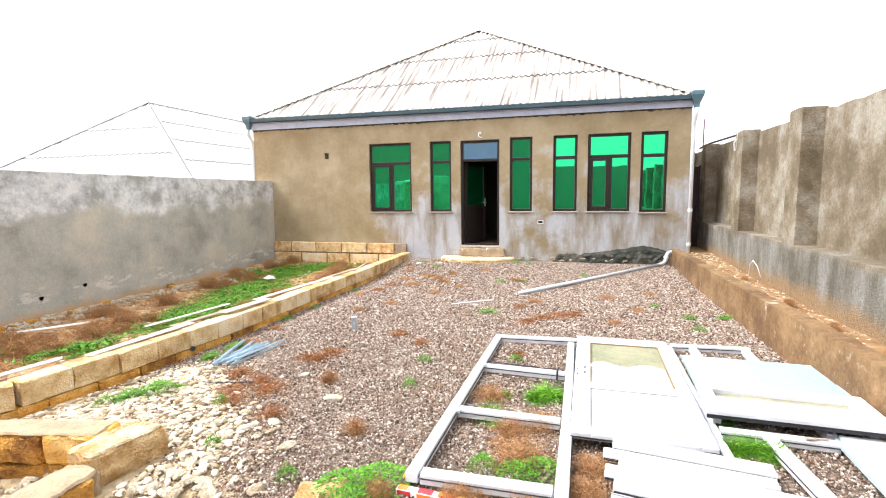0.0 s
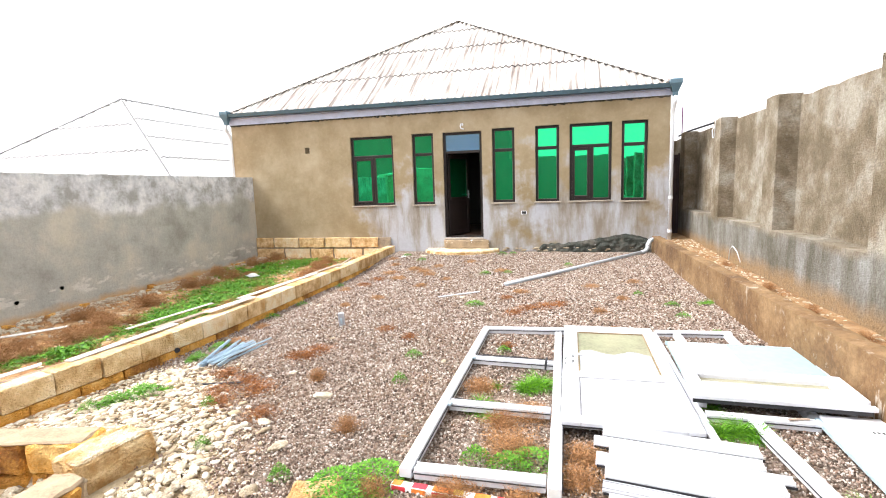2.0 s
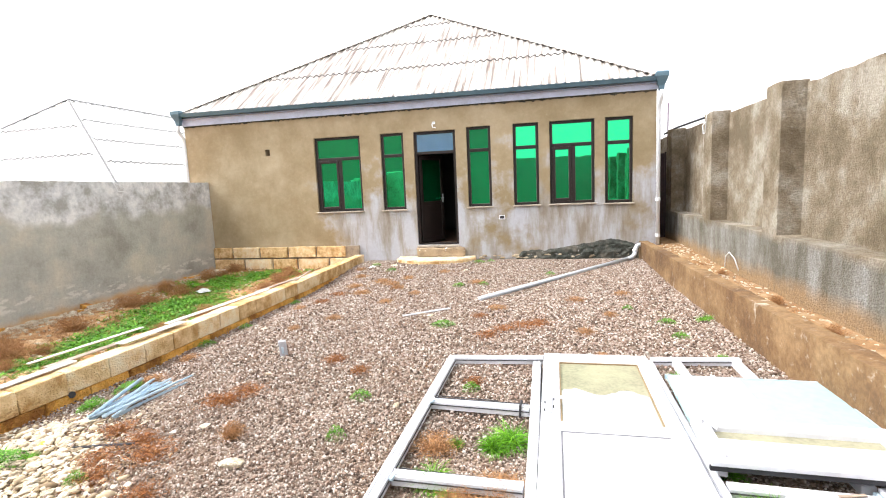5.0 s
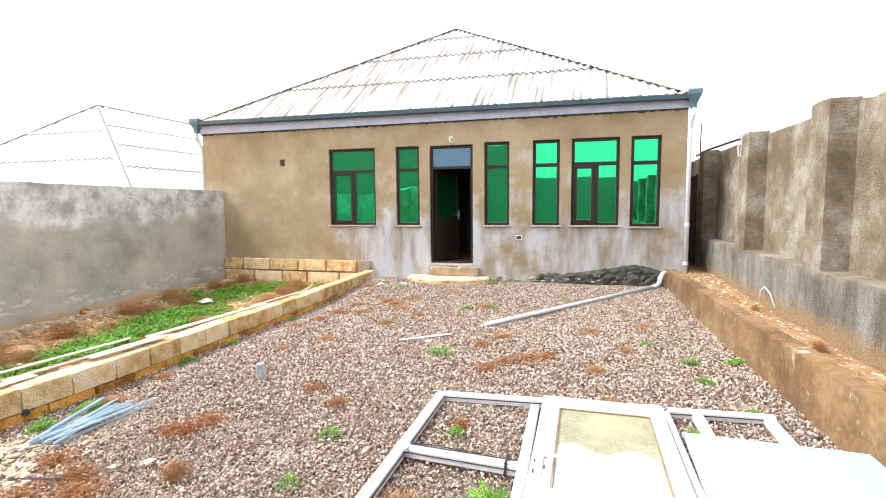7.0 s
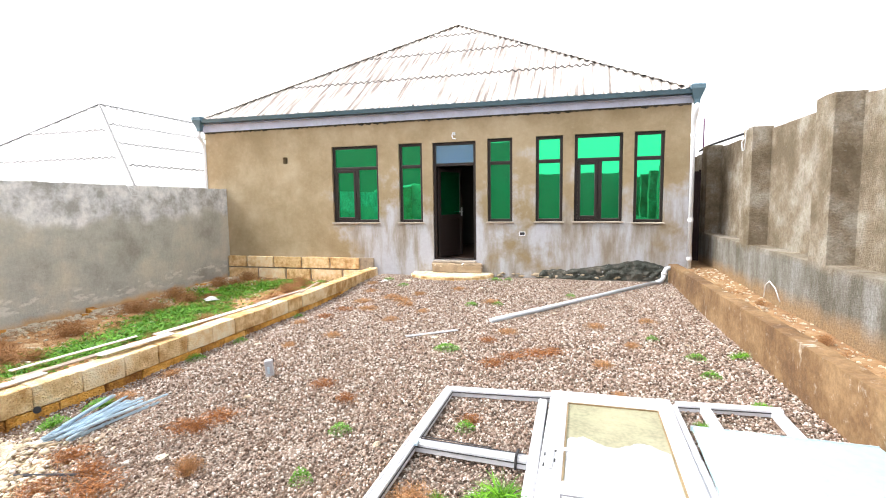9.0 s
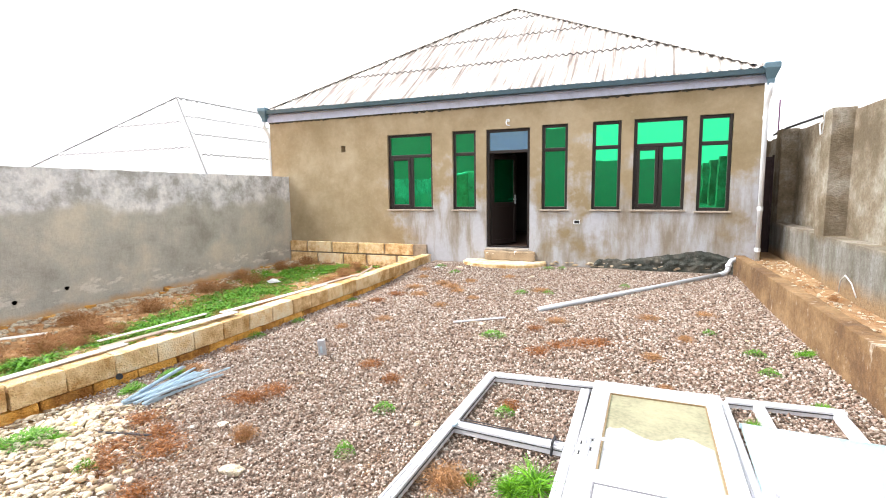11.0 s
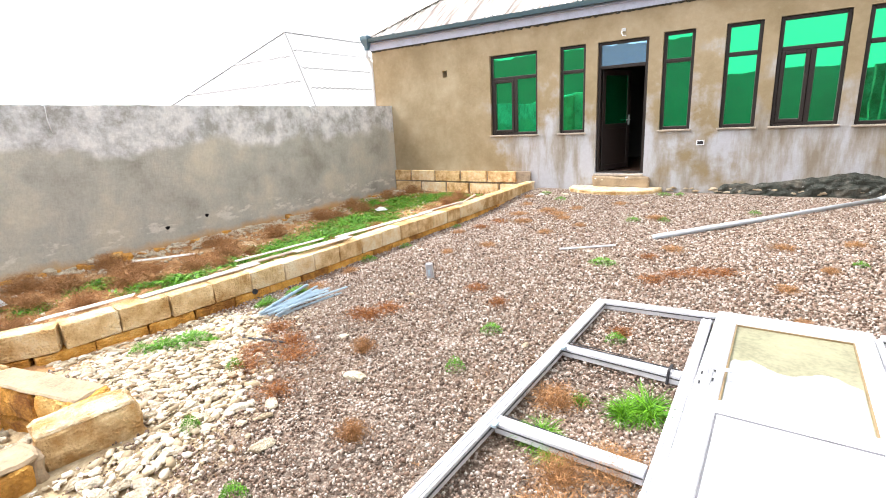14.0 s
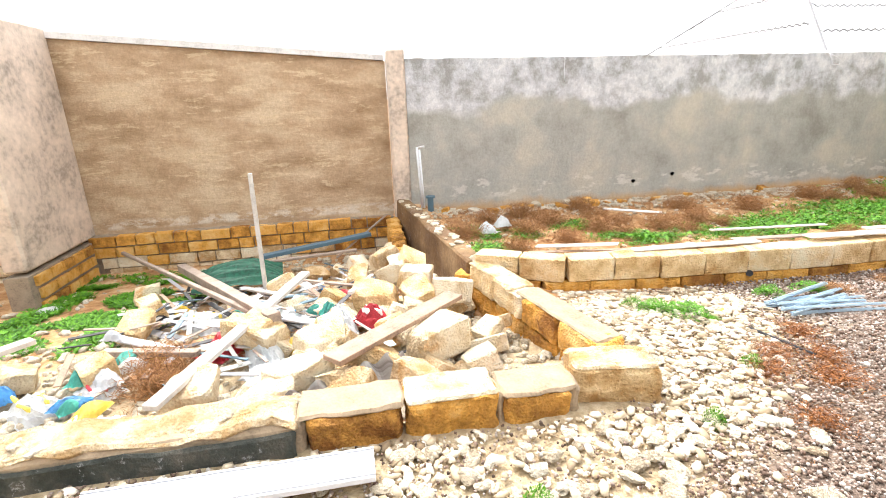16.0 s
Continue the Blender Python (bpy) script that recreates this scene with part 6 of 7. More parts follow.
    for i, (x, y, z, r) in enumerate(big):
        e = thing("stone", pose(x, y, z, rnd0.uniform(-25, 25), rnd0.uniform(-25, 25), rnd0.uniform(0, 360)), ("large pale limestone lump" if r > 0.15 else "pale limestone lump") + (" with a rusty face" if i % 3 == 0 else "") + " on the rubble heap", "stone", "stones of the rubble heap")
        bm = bmesh.new()
        chunk(bm, (0, 0, 0), r, (1.15, 0.9, 0.72), i * 1.37 + 1)
        part("lump", bm, ("lime_pale", "lime", "lime_pale")[i % 3], e)
    rnd = random.Random(4)
    for i in range(110):
        x = rnd.uniform(-6.6, -2.5) if i < 60 else rnd.uniform(-4.4, -2.45)
        y = rnd.uniform(0.9, 2.25 + 0.1 * (x + 6))
        r = rnd.uniform(0.05, 0.12)
        e = thing("stone", pose(x, y, ground_z(x, y) + rnd.uniform(0.02, 0.16), rnd.uniform(-35, 35), rnd.uniform(-35, 35), rnd.uniform(0, 360)), "broken pale limestone piece on the rubble heap", "stone", "stones of the rubble heap")
        bm = bmesh.new()
        chunk(bm, (0, 0, 0), r, (1.25, 0.85, 0.6), i * 0.77 + 40)
        part("lump", bm, "lime_pale", e)
    e = thing("brick", pose(-4.55, -0.35, -0.2, 15, 10, 30), "pale cut limestone brick on the heap", "block")
    bm = bmesh.new()
    rough_box(bm, (-0.1, -0.09, -0.1), (0.1, 0.09, 0.12), 0.012, 3, 5, 9)
    part("body", bm, "lime", e)
    e = thing("brick", pose(-3.45, 0.72, 0.0, 5, 5, 60), "cracked yellow limestone block on the heap", "block")
    bm = bmesh.new()
    rough_box(bm, (-0.17, -0.09, -0.09), (0.17, 0.09, 0.09), 0.02, 4, 6, 9)
    part("body", bm, "lime", e)


def hash_of(c):
    return int(abs(c[0] * 31 + c[1] * 17 + c[2] * 7) * 10)


pit_debris()
loose_stones()

# ---- plants ----


def strands(n, r, high, width, seed, droop=0.3, segs=3, twig=0.0, flat=1.0):
    """A clump of thin curved stems out of one root."""
    rnd = random.Random(seed)
    bm = bmesh.new()
    for i in range(n):
        a, tilt = rnd.uniform(0, 2 * math.pi), rnd.uniform(0.05, 1.0) ** 0.6
        L = high * rnd.uniform(0.55, 1.0)
        if twig and i > n * 0.25:
            q = Vector((rnd.gauss(0, 0.36), rnd.gauss(0, 0.36), 0)) * r
            p = q + Vector((0, 0, high * rnd.uniform(0.05, 0.85) * max(0.1, 1 - (q.length / r / 1.3) ** 2)))
            L *= twig
            tilt = rnd.uniform(0.2, 1.4)
        else:
            p = Vector((rnd.uniform(-1, 1), rnd.uniform(-1, 1), 0)) * r * 0.25
        d = Vector((math.cos(a) * math.sin(tilt * 1.2), math.sin(a) * math.sin(tilt * 1.2), math.cos(tilt * 1.2) * flat)).normalized()
        side = d.cross(Vector((rnd.uniform(-1, 1), rnd.uniform(-1, 1), 0.5))).normalized()
        prev = None
        for k in range(segs + 1):
            w = width * (1 - 0.8 * k / segs)
            cur = (bm.verts.new(p - side * w), bm.verts.new(p + side * w))
            if prev:
                bm.faces.new((prev[0], prev[1], cur[1], cur[0]))
            prev = cur
            p = p + d * (L / segs) + Vector((rnd.uniform(-1, 1), rnd.uniform(-1, 1), 0)) * L * 0.06 * (1 if twig else 0.3)
            d = (d + Vector((math.cos(a) * 0.2, math.sin(a) * 0.2, -droop))).normalized()
    for v in bm.verts:
        v.co.z = max(v.co.z, 0.0)
    return bm


def leaves(n, r, high, size, seed):
    rnd = random.Random(seed)
    bm = bmesh.new()
    for i in range(n):
        a, q = rnd.uniform(0, 6.283), rnd.random() ** 0.6
        c = Vector((math.cos(a) * r * q, math.sin(a) * r * q, high * (1 - q * q) * rnd.uniform(0.3, 1) + 0.01))
        u = Vector((math.cos(a + rnd.uniform(-1, 1)), math.sin(a + rnd.uniform(-1, 1)), rnd.uniform(-0.2, 0.6))).normalized()
        v = u.cross(Vector((rnd.uniform(-0.4, 0.4), rnd.uniform(-0.4, 0.4), 1))).normalized()
        s = size * rnd.uniform(0.6, 1.2)
        pts = [c, c + u * s * 0.35 + v * s * 0.28, c + u * s * 0.8 + v * s * 0.2, c + u * s * 1.1, c + u * s * 0.8 - v * s * 0.2, c + u * s * 0.35 - v * s * 0.28]
        bm.faces.new([bm.verts.new(p) for p in pts])
    return bm


def mesh_of(name, bm, key):
    me = bpy.data.meshes.new(name)
    bm.to_mesh(me)
    bm.free()
    me.materials.append(M[key])
    return me


def plants():
    dry = [mesh_of("clump", strands(1500, 0.2, 0.16, 0.0015, s, 0.1, 2, 0.34), "dry") for s in (1, 2, 3)]
    rust = [mesh_of("clump", strands(1100, 0.2, 0.08, 0.0019, s, 0.2, 2, 0.5, 0.5), "rust_weed") for s in (4, 5, 6)]
    grass = [mesh_of("blades", strands(320, 0.14, 0.26, 0.0042, s, 0.32, 4), "grass") for s in (7, 8, 9)]
    weed = [mesh_of("foliage", leaves(850, 0.2, 0.10, 0.02, s), "weed") for s in (10, 11, 12)]
    rnd = random.Random(21)

    def plant(name, x, y, z, r, high, meshes, label, pn, k):
        e = thing(name, pose(x, y, z, 0, 0, rnd.uniform(0, 360)), label, "weed" if meshes is not grass else "grass", "weeds of the yard")
        ob = tagged(new("tuft" if pn == "blades" else pn, meshes[k % 3]), kind="stuff")
        ob.parent = e
        ob.matrix_basis = Matrix.Diagonal((r / 0.2, r / 0.2, high, 1))

    for k, (x, y, r) in enumerate(((-1.98, 4.9, 0.12), (-1.5, 5.9, 0.16), (-1.15, 5.65, 0.13), (0.28, 7.2, 0.24), (0.05, 7.05, 0.2), (-0.1, 6.8, 0.2), (-2.0, 4.1, 0.24), (-2.15, 3.8, 0.2), (-2.5, 4.35, 0.2), (-1.7, 3.7, 0.18), (-2.3, 4.0, 0.2),
                                  (-2.1, 4.9, 0.2), (-1.95, 5.1, 0.22), (-2.75, 8.8, 0.2), (-2.8, 8.3, 0.18), (0.45, 7.3, 0.2), (-0.3, 7.6, 0.14), (-0.05, 5.5, 0.12), (-2.2, 4.25, 0.18), (-0.1, 2.95, 0.16), (0.3, 2.95, 0.14))):
        plant("rusty_weed", x, y, ground_z(x, y), r, 0.9, rust, "low mat of rusty brown dead weed on the gravel", "clump", k)
    for k, (x, y, r) in enumerate(((0.96, 6.98, 0.13), (-0.62, 9.72, 0.18), (-1.37, 10.6, 0.15), (-1.8, 8.33, 0.13), (-3.2, 10.9, 0.14), (-3.15, 5.87, 0.12), (-3.05, 5.25, 0.15), (-0.14, 4.4, 0.17), (-0.95, 3.6, 0.1),
                                  (0.94, 8.5, 0.16), (-0.12, 8.0, 0.16), (-2.1, 9.6, 0.2), (-2.35, 9.8, 0.22), (-1.9, 9.3, 0.16), (-2.2, 7.4, 0.13), (-2.96, 7.9, 0.12), (1.05, 6.2, 0.08), (0.2, 3.55, 0.24), (0.64, 3.5, 0.16), (0.6, 3.25, 0.15),
                                  (0.3, 4.0, 0.18), (0.1, 3.85, 0.16), (-0.05, 3.02, 0.16), (0.3, 2.98, 0.15), (-1.6, 4.4, 0.1), (-2.4, 8.9, 0.2), (-2.7, 9.4, 0.2), (-1.95, 10.1, 0.14), (-2.5, 6.9, 0.1), (1.6, 8.9, 0.14), (-0.5, 2.95, 0.12), (1.3, 7.7, 0.1), (-2.9, 10.2, 0.14), (-1.5, 8.9, 0.12), (1.0, 2.9, 0.14))):
        plant("dry_weed", x, y, ground_z(x, y), r * 1.15, (0.8 if y < 4.6 else 0.5), dry, "fuzzy brown dead weed clump on the gravel", "clump", k)
    for k, (x, y, r) in enumerate(((0.33, 4.55, 0.19), (0.22, 4.45, 0.12), (-0.08, 4.05, 0.13), (0.02, 3.97, 0.1), (1.62, 4.0, 0.15), (1.5, 3.95, 0.12), (1.72, 3.95, 0.12), (-0.02, 4.48, 0.06), (1.6, 5.75, 0.08), (2.3, 7.55, 0.09), (2.38, 7.62, 0.08), (1.95, 3.2, 0.12), (1.55, 4.35, 0.1), (-2.95, 3.85, 0.1), (-3.08, 3.72, 0.1), (-2.8, 3.93, 0.09), (-3.0, 3.95, 0.1), (-3.1, 5.1, 0.1), (-3.18, 4.75, 0.09))):
        plant("grass_tuft", x, y, ground_z(x, y), r, 0.9 if r > 0.1 else 0.45, grass, "bright green grass tuft growing through the gravel", "blades", k)
    for k, (x, y, r) in enumerate(((-3.16, 5.13, 0.14), (-3.12, 4.72, 0.12), (-0.69, 7.2, 0.16), (-0.93, 5.12, 0.09), (1.89, 7.42, 0.12), (1.91, 6.89, 0.1), (-3.35, 6.4, 0.12), (1.56, 8.05, 0.08), (0.34, 3.42, 0.16), (0.2, 3.35, 0.13), (0.0, 3.4, 0.1),
                                  (-0.54, 3.09, 0.2), (-0.72, 2.98, 0.2), (-0.6, 2.85, 0.18), (-2.93, 3.85, 0.17), (-3.05, 3.7, 0.14), (-3.2, 3.6, 0.1), (-0.9, 9.5, 0.12), (0.6, 10.37, 0.1), (-0.06, 5.37, 0.08), (-0.86, 4.48, 0.07), (-3.3, 7.1, 0.1),
                                  (-2.2, 3.75, 0.07), (-2.5, 10.8, 0.12), (-0.5, 9.6, 0.1), (-3.3, 8.4, 0.1), (-3.0, 11.3, 0.14), (-0.85, 11.6, 0.14), (-0.6, 11.65, 0.1), (2.1, 6.2, 0.1), (-1.8, 3.2, 0.06), (-1.5, 2.2, 0.07), (-1.1, 3.0, 0.07), (1.2, 5.8, 0.08))):
        plant("green_weed", x, y, ground_z(x, y), r, 0.95 if y < 5 else 0.7, weed, "low green broad-leaved weed growing in the gravel", "foliage", k)
    # the bed by the grey wall and the pit
    k = 0
    for x, y, s, kind in ((-5.77, 2.85, 0.3, "d"), (-6.8, 3.9, 0.3, "d"), (-6.2, 4.14, 0.3, "d"), (-5.7, 4.6, 0.28, "d"), (-5.1, 3.3, 0.22, "d"), (-5.6, 5.4, 0.26, "d"), (-6.2, 7.2, 0.26, "d"), (-6.6, 8.6, 0.28, "d"), (-6.7, 11.7, 0.24, "d"), (-4.7, 9.8, 0.24, "d"),
                          (-5.8, 3.66, 0.24, "d"), (-5.76, 6.0, 0.26, "d"), (-6.9, 4.9, 0.26, "d"), (-6.5, 3.3, 0.26, "d"), (-6.9, 9.8, 0.24, "d"), (-4.6, 8.0, 0.2, "d"), (-6.5, 6.3, 0.24, "d"), (-6.8, 10.9, 0.22, "d"), (-5.0, 11.2, 0.22, "d"),
                          (-4.5, 7.0, 0.18, "d"), (-5.3, 4.0, 0.24, "d"), (-6.2, 4.8, 0.26, "d"), (-4.9, 10.6, 0.24, "d"), (-6.3, 9.5, 0.22, "d"), (2.95, 9.0, 0.06, "d"), (2.95, 7.3, 0.08, "d"), (2.95, 6.2, 0.08, "d"), (2.95, 5.3, 0.09, "d"), (-3.3, 0.15, 0.3, "d"), (-3.0, 0.25, 0.24, "d")):
        z = ground_z(x, y)
        plant("dry_weed", x, y, z - 0.01, s * 1.2, 1.5 if x < 2 else 0.7, dry, "bushy brown dead weed" + (" in the bed beside the grey wall" if x < -3.9 else " on the soil"), "clump", k)
        if k % 2 and x < -3.9:
            plant("dry_weed", x + 0.2, y + 0.25, z - 0.01, s * 0.8, 1.0, dry, "bushy brown dead weed in the bed beside the grey wall", "clump", k + 1)
        k += 1


plants()


def scatter_plane(name, templates, places, key, label, category):
    """Many small copies of a few meshes, joined into one. places: rows of x, y, z, size, turn, tilt, flatness."""
    vs, fs, base = [], [], 0
    groups = [[] for _ in templates]
    for i, p in enumerate(places):
        groups[i % len(templates)].append(p)
    for (tv, tf), rows in zip(templates, groups):
        if not rows:
            continue
        P = np.array(rows)
        n = len(P)
        c, s = np.cos(P[:, 4])[:, None], np.sin(P[:, 4])[:, None]
        X, Y, Z = tv[:, 0][None] * P[:, 3:4], tv[:, 1][None] * P[:, 3:4], tv[:, 2][None] * P[:, 3:4] * P[:, 6:7]
        ct, st = np.cos(P[:, 5])[:, None], np.sin(P[:, 5])[:, None]
        Y, Z = Y * ct - Z * st, Y * st + Z * ct
        V = np.stack([X * c - Y * s + P[:, 0:1], X * s + Y * c + P[:, 1:2], Z + P[:, 2:3]], -1).reshape(-1, 3)
        F = (tf[None] + (np.arange(n) * len(tv))[:, None, None]).reshape(-1, tf.shape[1]) + base
        base += len(V)
        vs.append(V)
        fs.append(F)
    V, F = np.concatenate(vs), np.concatenate(fs)
    me = bpy.data.meshes.new(name)
    me.vertices.add(len(V))
    me.vertices.foreach_set("co", V.ravel())
    me.loops.add(F.size)
    me.loops.foreach_set("vertex_index", F.ravel())
    me.polygons.add(len(F))
    me.polygons.foreach_set("loop_start", np.arange(len(F)) * F.shape[1])
    me.update(calc_edges=True)
    me.materials.append(M[key])
    tagged(new(name, me), label, category, kind="stuff")


def stone_templates(n, sub, squash=0.6, seed=0):
    out = []
    for i in range(n):
        bm = bmesh.new()
        rock(bm, (0, 0, 0), 1.0, (1.0 + 0.3 * (i % 3), 0.8, squash), seed + i * 1.9, sub)
        bm.verts.ensure_lookup_table()
        bmesh.ops.triangulate(bm, faces=bm.faces)
        out.append((np.array([v.co[:] for v in bm.verts]), np.array([[v.index for v in f.verts] for f in bm.faces])))
        bm.free()
    return out


def pebble_templates(n):
    """Very cheap pebbles: boxes with drawn-in, uneven corners."""
    rnd = random.Random(99)
    quads = ((0, 2, 3, 1), (4, 5, 7, 6), (0, 1, 5, 4), (2, 6, 7, 3), (0, 4, 6, 2), (1, 3, 7, 5))
    tris = [t for a, b, c, d in quads for t in ((a, b, c), (a, c, d))]
    out = []
    for i in range(n):
        v = []
        long = rnd.uniform(0.9, 1.5)
        for x in (-1, 1):
            for y in (-1, 1):
                for z in (-1, 1):
                    k = 0.62 if z > 0 else 0.95
                    v.append((x * k * long * rnd.uniform(0.5, 1.0), y * k * rnd.uniform(0.5, 1.0), z * rnd.uniform(0.35, 0.75)))
        out.append((np.array(v), np.array(tris)))
    return out


def in_rubble(x, y):
    w = 0.35 * noise.noise(Vector((x * 1.4, y * 1.4, 7)))
    return max(y + 1.42 * x - 0.75, y - 4.35, -x - 3.9 + 0.1 * y) + w


def gravel_and_rubble():
    rnd = random.Random(8)
    peb = pebble_templates(14)
    rows = []
    while len(rows) < 175000:
        y = 0.2 + 11.6 * rnd.random() ** 1.35
        x = rnd.uniform(-3.5, 2.5)
        d = in_rubble(x, y)
        if x < KERB_X(y) or (d < 0 and rnd.random() < 0.75) or (x < -2.0 and y < 2.9):
            continue
        s = (rnd.uniform(0.0045, 0.0095) if rnd.random() < 0.9 else rnd.uniform(0.0095, 0.0135)) * (1.0 + 0.45 * smooth_step(3.5, 8, y))
        rows.append((x, y, ground_z(x, y) + s * 0.55 + 0.012, s, rnd.uniform(0, 6.28), rnd.uniform(-0.5, 0.5), rnd.uniform(0.7, 1.1)))
    scatter_plane("gravel", peb, rows, "gravel", "brownish grey pebble gravel of the yard", "gravel")
    flat = stone_templates(12, 1, 0.45, 20)
    rows = []
    while len(rows) < 13000:
        x, y = rnd.uniform(-3.9, 0.3), rnd.uniform(-0.6, 4.9)
        d = in_rubble(x, y)
        if d > 0.0 and rnd.random() > math.exp(-d * 6) * 0.5:
            continue
        if (-1.93 < x < -1.66 and y < 1.62) or x < KERB_X(y) + 0.05 or (x < -1.98 and y < 3.1) or (x < -2.3 and y < 3.15):
            continue
        bare = math.hypot((x + 1.45) / 0.55, (y - 2.35) / 0.6)
        if bare < 1 and rnd.random() < 0.75:
            continue
        s = rnd.uniform(0.008, 0.022) if rnd.random() < 0.82 else rnd.uniform(0.022, 0.042)
        rows.append((x, y, ground_z(x, y) + s * 0.3 + 0.01, s, rnd.uniform(0, 6.28), rnd.uniform(-0.45, 0.45), rnd.uniform(0.7, 1.2)))
    scatter_plane("rubble", flat, rows, "rubble", "pale flat broken limestone chips", "rubble")
    rows = []
    for i in range(3800):
        x, y = rnd.uniform(-7.4, -2.3), rnd.uniform(-3.0, 2.3)
        if x < -4.2 and y < -0.4 and rnd.random() < 0.85:
            continue
        s = rnd.uniform(0.01, 0.045) if rnd.random() < 0.8 else rnd.uniform(0.04, 0.07)
        rows.append((x, y, ground_z(x, y) + s * 0.3, s, rnd.uniform(0, 6.28), rnd.uniform(-0.6, 0.6), rnd.uniform(0.8, 1.5)))
    for i in range(1500):
        x = rnd.uniform(-4.6, -2.3)
        y = rnd.uniform(1.0, 2.55 + (x + 4.04) * 0.238)
        s = rnd.uniform(0.012, 0.05)
        rows.append((x, y, ground_z(x, y) + s * 0.3, s, rnd.uniform(0, 6.28), rnd.uniform(-0.6, 0.6), rnd.uniform(0.8, 1.5)))
    for i in range(1500):
        x, y = rnd.uniform(-7.3, -3.9), rnd.uniform(2.6, 12)
        if rnd.random() < 0.45:
            x = -7.3 + abs(rnd.gauss(0, 0.3))
        s = rnd.uniform(0.012, 0.045)
        rows.append((x, y, ground_z(x, y) + s * 0.3, s, rnd.uniform(0, 6.28), rnd.uniform(-0.6, 0.6), rnd.uniform(0.8, 1.3)))
    for i in range(420):
        x, y = rnd.uniform(2.68, 3.14), rnd.uniform(2.5, 12)
        s = rnd.uniform(0.01, 0.03)
        rows.append((x, y, ground_z(x, y) + s * 0.3, s, rnd.uniform(0, 6.28), rnd.uniform(-0.6, 0.6), rnd.uniform(0.8, 1.3)))
    for i in range(1300):
        x, y = -7.36 + abs(rnd.gauss(0, 0.16)), rnd.uniform(2.7, 12)
        if noise.noise(Vector((y * 1.1, 3, 0))) < -0.12:
            continue
        s = rnd.uniform(0.015, 0.05)
        rows.append((x, y, ground_z(x, y) + s * 0.3, s, rnd.uniform(0, 6.28), rnd.uniform(-0.6, 0.6), rnd.uniform(0.8, 1.3)))
    scatter_plane("stone_litter", stone_templates(9, 1, 0.6, 60), rows, "chips", "broken stone litter on the soil", "stones")
    # large flat stones, each its own piece
    e = thing("rubble_patch", pose(0, 0, 0), "patch of large flat pale limestone pieces on the gravel", "rubble")
    mes = []
    for i in range(10):
        bm = bmesh.new()
        rock(bm, (0, 0, 0), 0.1, (1.1, 0.8, 0.3), 80 + i, 2)
        mes.append(mesh_of("stone", bm, "chips"))
    n = 0
    while n < 210:
        x, y = rnd.uniform(-3.5, -0.5), rnd.uniform(1.2, 4.6)
        if in_rubble(x, y) > (0.0 if rnd.random() < 0.93 else 1.0) or x < KERB_X(y) + 0.12 or (x < -2.3 and y < 3.2) or (x < -1.9 and y < 3.1):
            continue
        s = rnd.uniform(0.3, 0.62)
        ob = new("stone", rnd.choice(mes))
        ob.parent = e
        ob.matrix_basis = pose(x, y, ground_z(x, y) + 0.022, rnd.uniform(-14, 14), rnd.uniform(-14, 14), rnd.uniform(0, 360)) @ Matrix.Diagonal((s, s, s * 1.1, 1))
        n += 1


def KERB_X(y):
    """The face of the left kerb."""
    pts = KERB_L
    for (x0, y0), (x1, y1) in zip(pts, pts[1:]):
        if y < y1:
            return x0 + (x1 - x0) * (y - y0) / (y1 - y0)
    return pts[-1][0]


gravel_and_rubble()


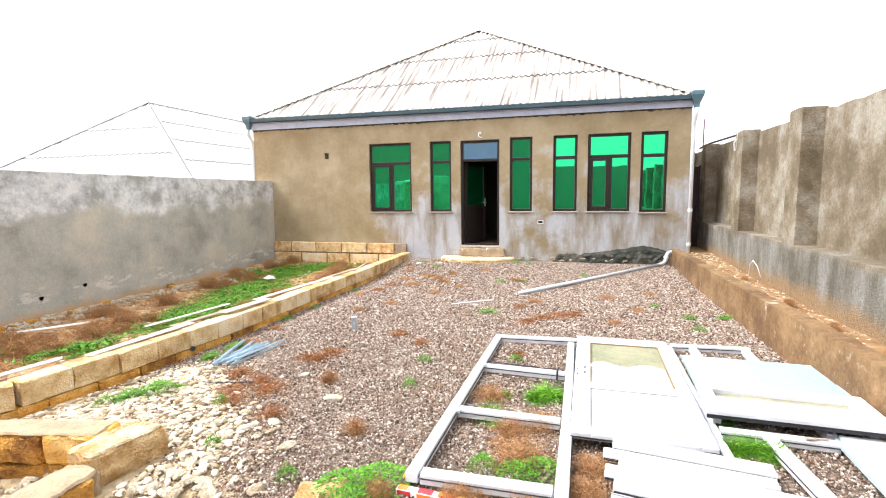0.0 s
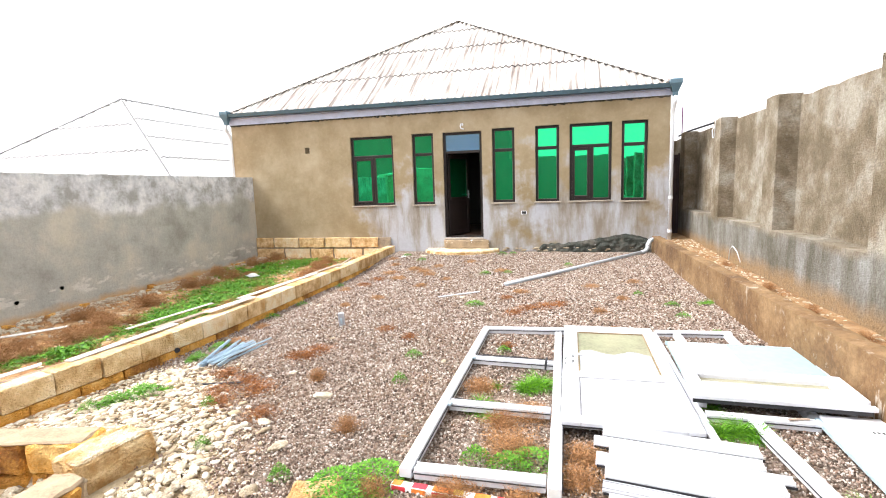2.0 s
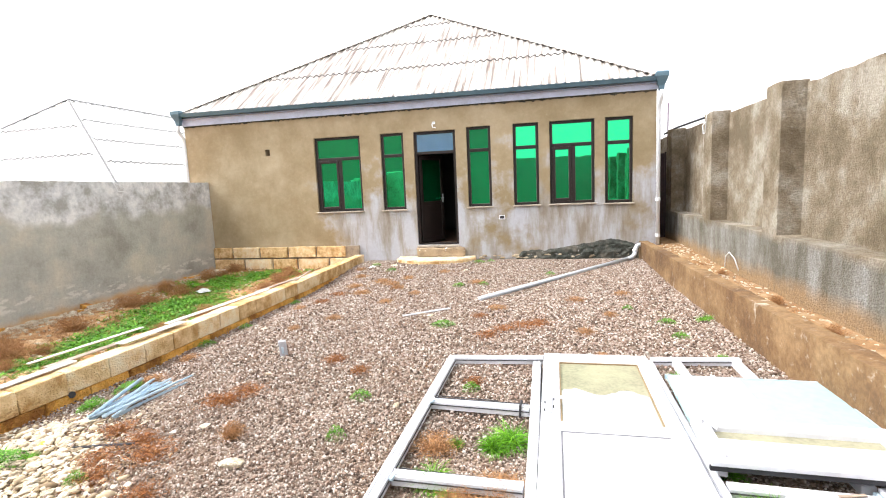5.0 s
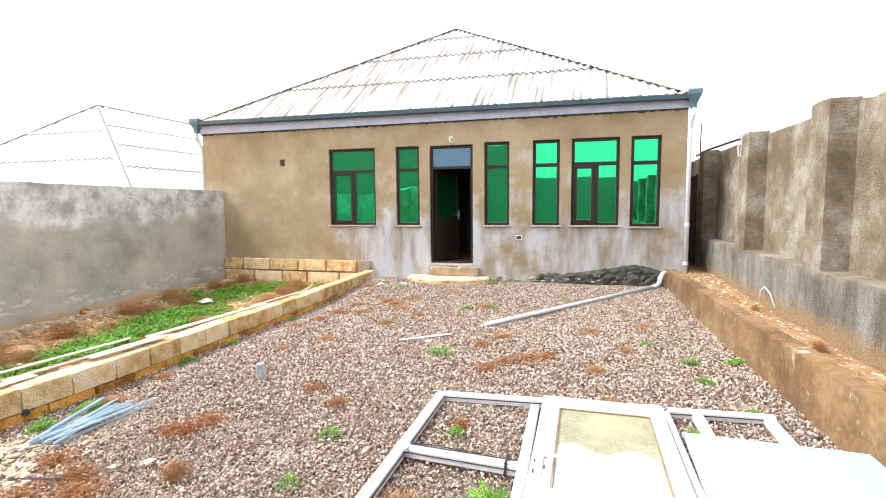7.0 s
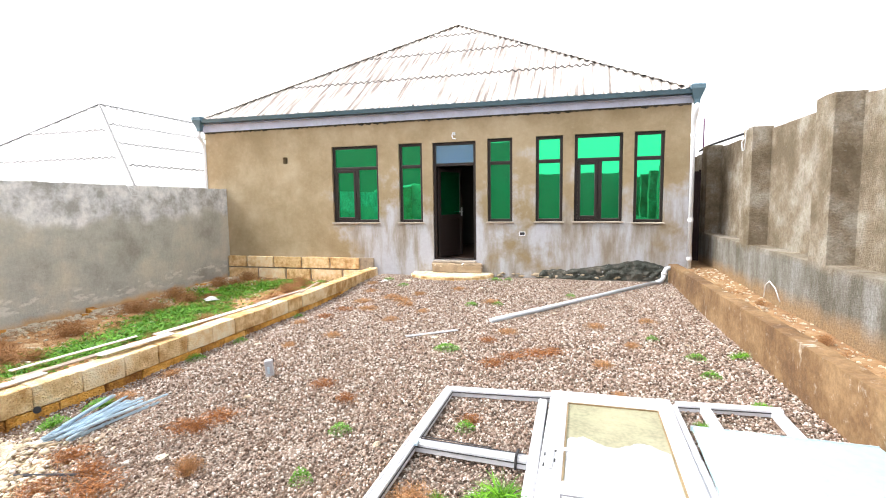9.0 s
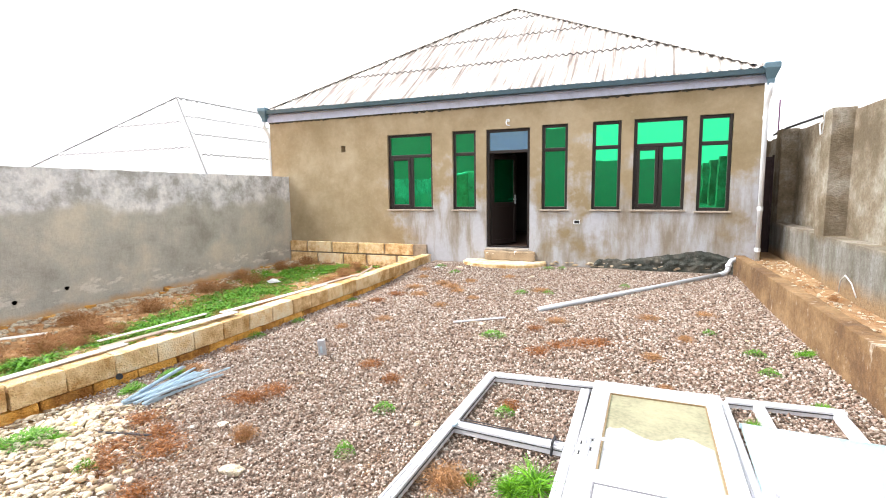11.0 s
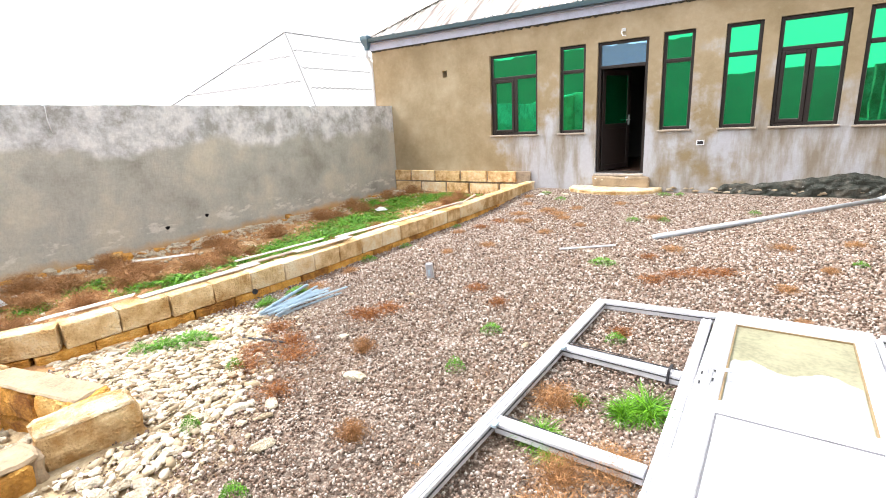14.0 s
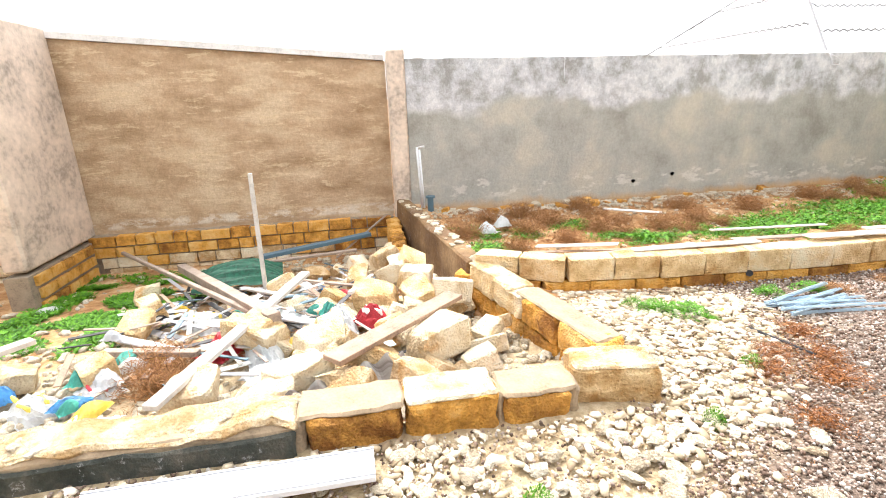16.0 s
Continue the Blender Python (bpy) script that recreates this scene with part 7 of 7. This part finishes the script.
def ground_cover():
    """Grass blades and small leaves of the bed and of the pit's corner."""
    rnd = random.Random(14)
    bl = []
    for i in range(3):
        bm = strands(9, 0.5, 1.0, 0.05, 30 + i, 0.3, 3)
        bmesh.ops.triangulate(bm, faces=bm.faces)
        bm.verts.ensure_lookup_table()
        bl.append((np.array([v.co[:] for v in bm.verts]), np.array([[v.index for v in f.verts] for f in bm.faces])))
        bm.free()
    lf = []
    for i in range(3):
        bm = leaves(12, 0.8, 0.6, 0.45, 50 + i)
        bmesh.ops.triangulate(bm, faces=bm.faces)
        bm.verts.ensure_lookup_table()
        lf.append((np.array([v.co[:] for v in bm.verts]), np.array([[v.index for v in f.verts] for f in bm.faces])))
        bm.free()
    spots = [(-5.3, 6.5, 0.5, 1.1), (-5.2, 7.6, 0.6, 0.9), (-5.6, 8.6, 0.7, 0.9), (-6.2, 10.3, 0.8, 0.9), (-5.5, 11.2, 0.8, 0.6), (-5.3, 4.9, 0.3, 0.5), (-5.1, 3.1, 0.3, 0.3), (-5.9, 3.1, 0.25, 0.25), (-5.8, 3.6, 0.2, 0.2), (-6.0, 4.4, 0.25, 0.3),
             (-6.2, -1.4, 1.1, 0.8), (-5.2, -1.1, 0.9, 0.6), (-4.5, -0.9, 0.6, 0.5), (-6.6, -0.8, 0.6, 0.5), (-5.8, -0.7, 0.6, 0.4), (-5.0, -2.0, 0.9, 0.5), (-6.8, -2.0, 0.6, 0.4)]
    rows = []
    for x0, y0, rx, ry in spots:
        for i in range(int(2400 * rx * ry ** 0.5) + 200):
            x, y = rnd.gauss(x0, rx * 0.45), rnd.gauss(y0, ry * 0.45)
            if -7.35 < x < -3.85 and (y > 2.65 or y < 1.5) and noise.noise(Vector((x * 2.2, y * 2.2, 4))) > (-0.3 if y > 2 else 0.0):
                rows.append((x, y, ground_z(x, y), rnd.uniform(0.05, 0.10), rnd.uniform(0, 6.28), 0, rnd.uniform(0.7, 1.1)))
    scatter_plane("grass", bl, rows[::2], "grass", "bright green grass of the bed", "grass")
    scatter_plane("small_weeds", lf, rows[1::2], "weed", "low green leafy weeds of the bed", "weeds")
    dry = []
    for i in range(3):
        bm = strands(26, 0.6, 0.9, 0.02, 70 + i, 0.15, 2, 0.6)
        bmesh.ops.triangulate(bm, faces=bm.faces)
        bm.verts.ensure_lookup_table()
        dry.append((np.array([v.co[:] for v in bm.verts]), np.array([[v.index for v in f.verts] for f in bm.faces])))
        bm.free()
    rows = []
    for i in range(3200):
        x, y = rnd.uniform(-7.3, -3.9), rnd.uniform(2.6, 12)
        rows.append((x, y, ground_z(x, y), rnd.uniform(0.05, 0.12), rnd.uniform(0, 6.28), 0, rnd.uniform(0.5, 1.0)))
    for i in range(2600):
        x, y = rnd.uniform(-3.3, 2.3), rnd.uniform(3, 11.6)
        if noise.noise(Vector((x * 1.1, y * 1.1, 9))) > 0.16 - 0.12 * (x < -1.2 and y > 6.5):
            rows.append((x, y, ground_z(x, y), rnd.uniform(0.03, 0.07), rnd.uniform(0, 6.28), 0, rnd.uniform(0.4, 0.8)))
    for i in range(260):
        x, y = rnd.uniform(2.7, 3.1), rnd.uniform(3, 12)
        rows.append((x, y, ground_z(x, y), rnd.uniform(0.03, 0.09), rnd.uniform(0, 6.28), 0, rnd.uniform(0.5, 1.0)))
    scatter_plane("dead_grass", dry, rows, "dry", "thin brown dead grass over soil and gravel", "dead grass")


ground_cover()
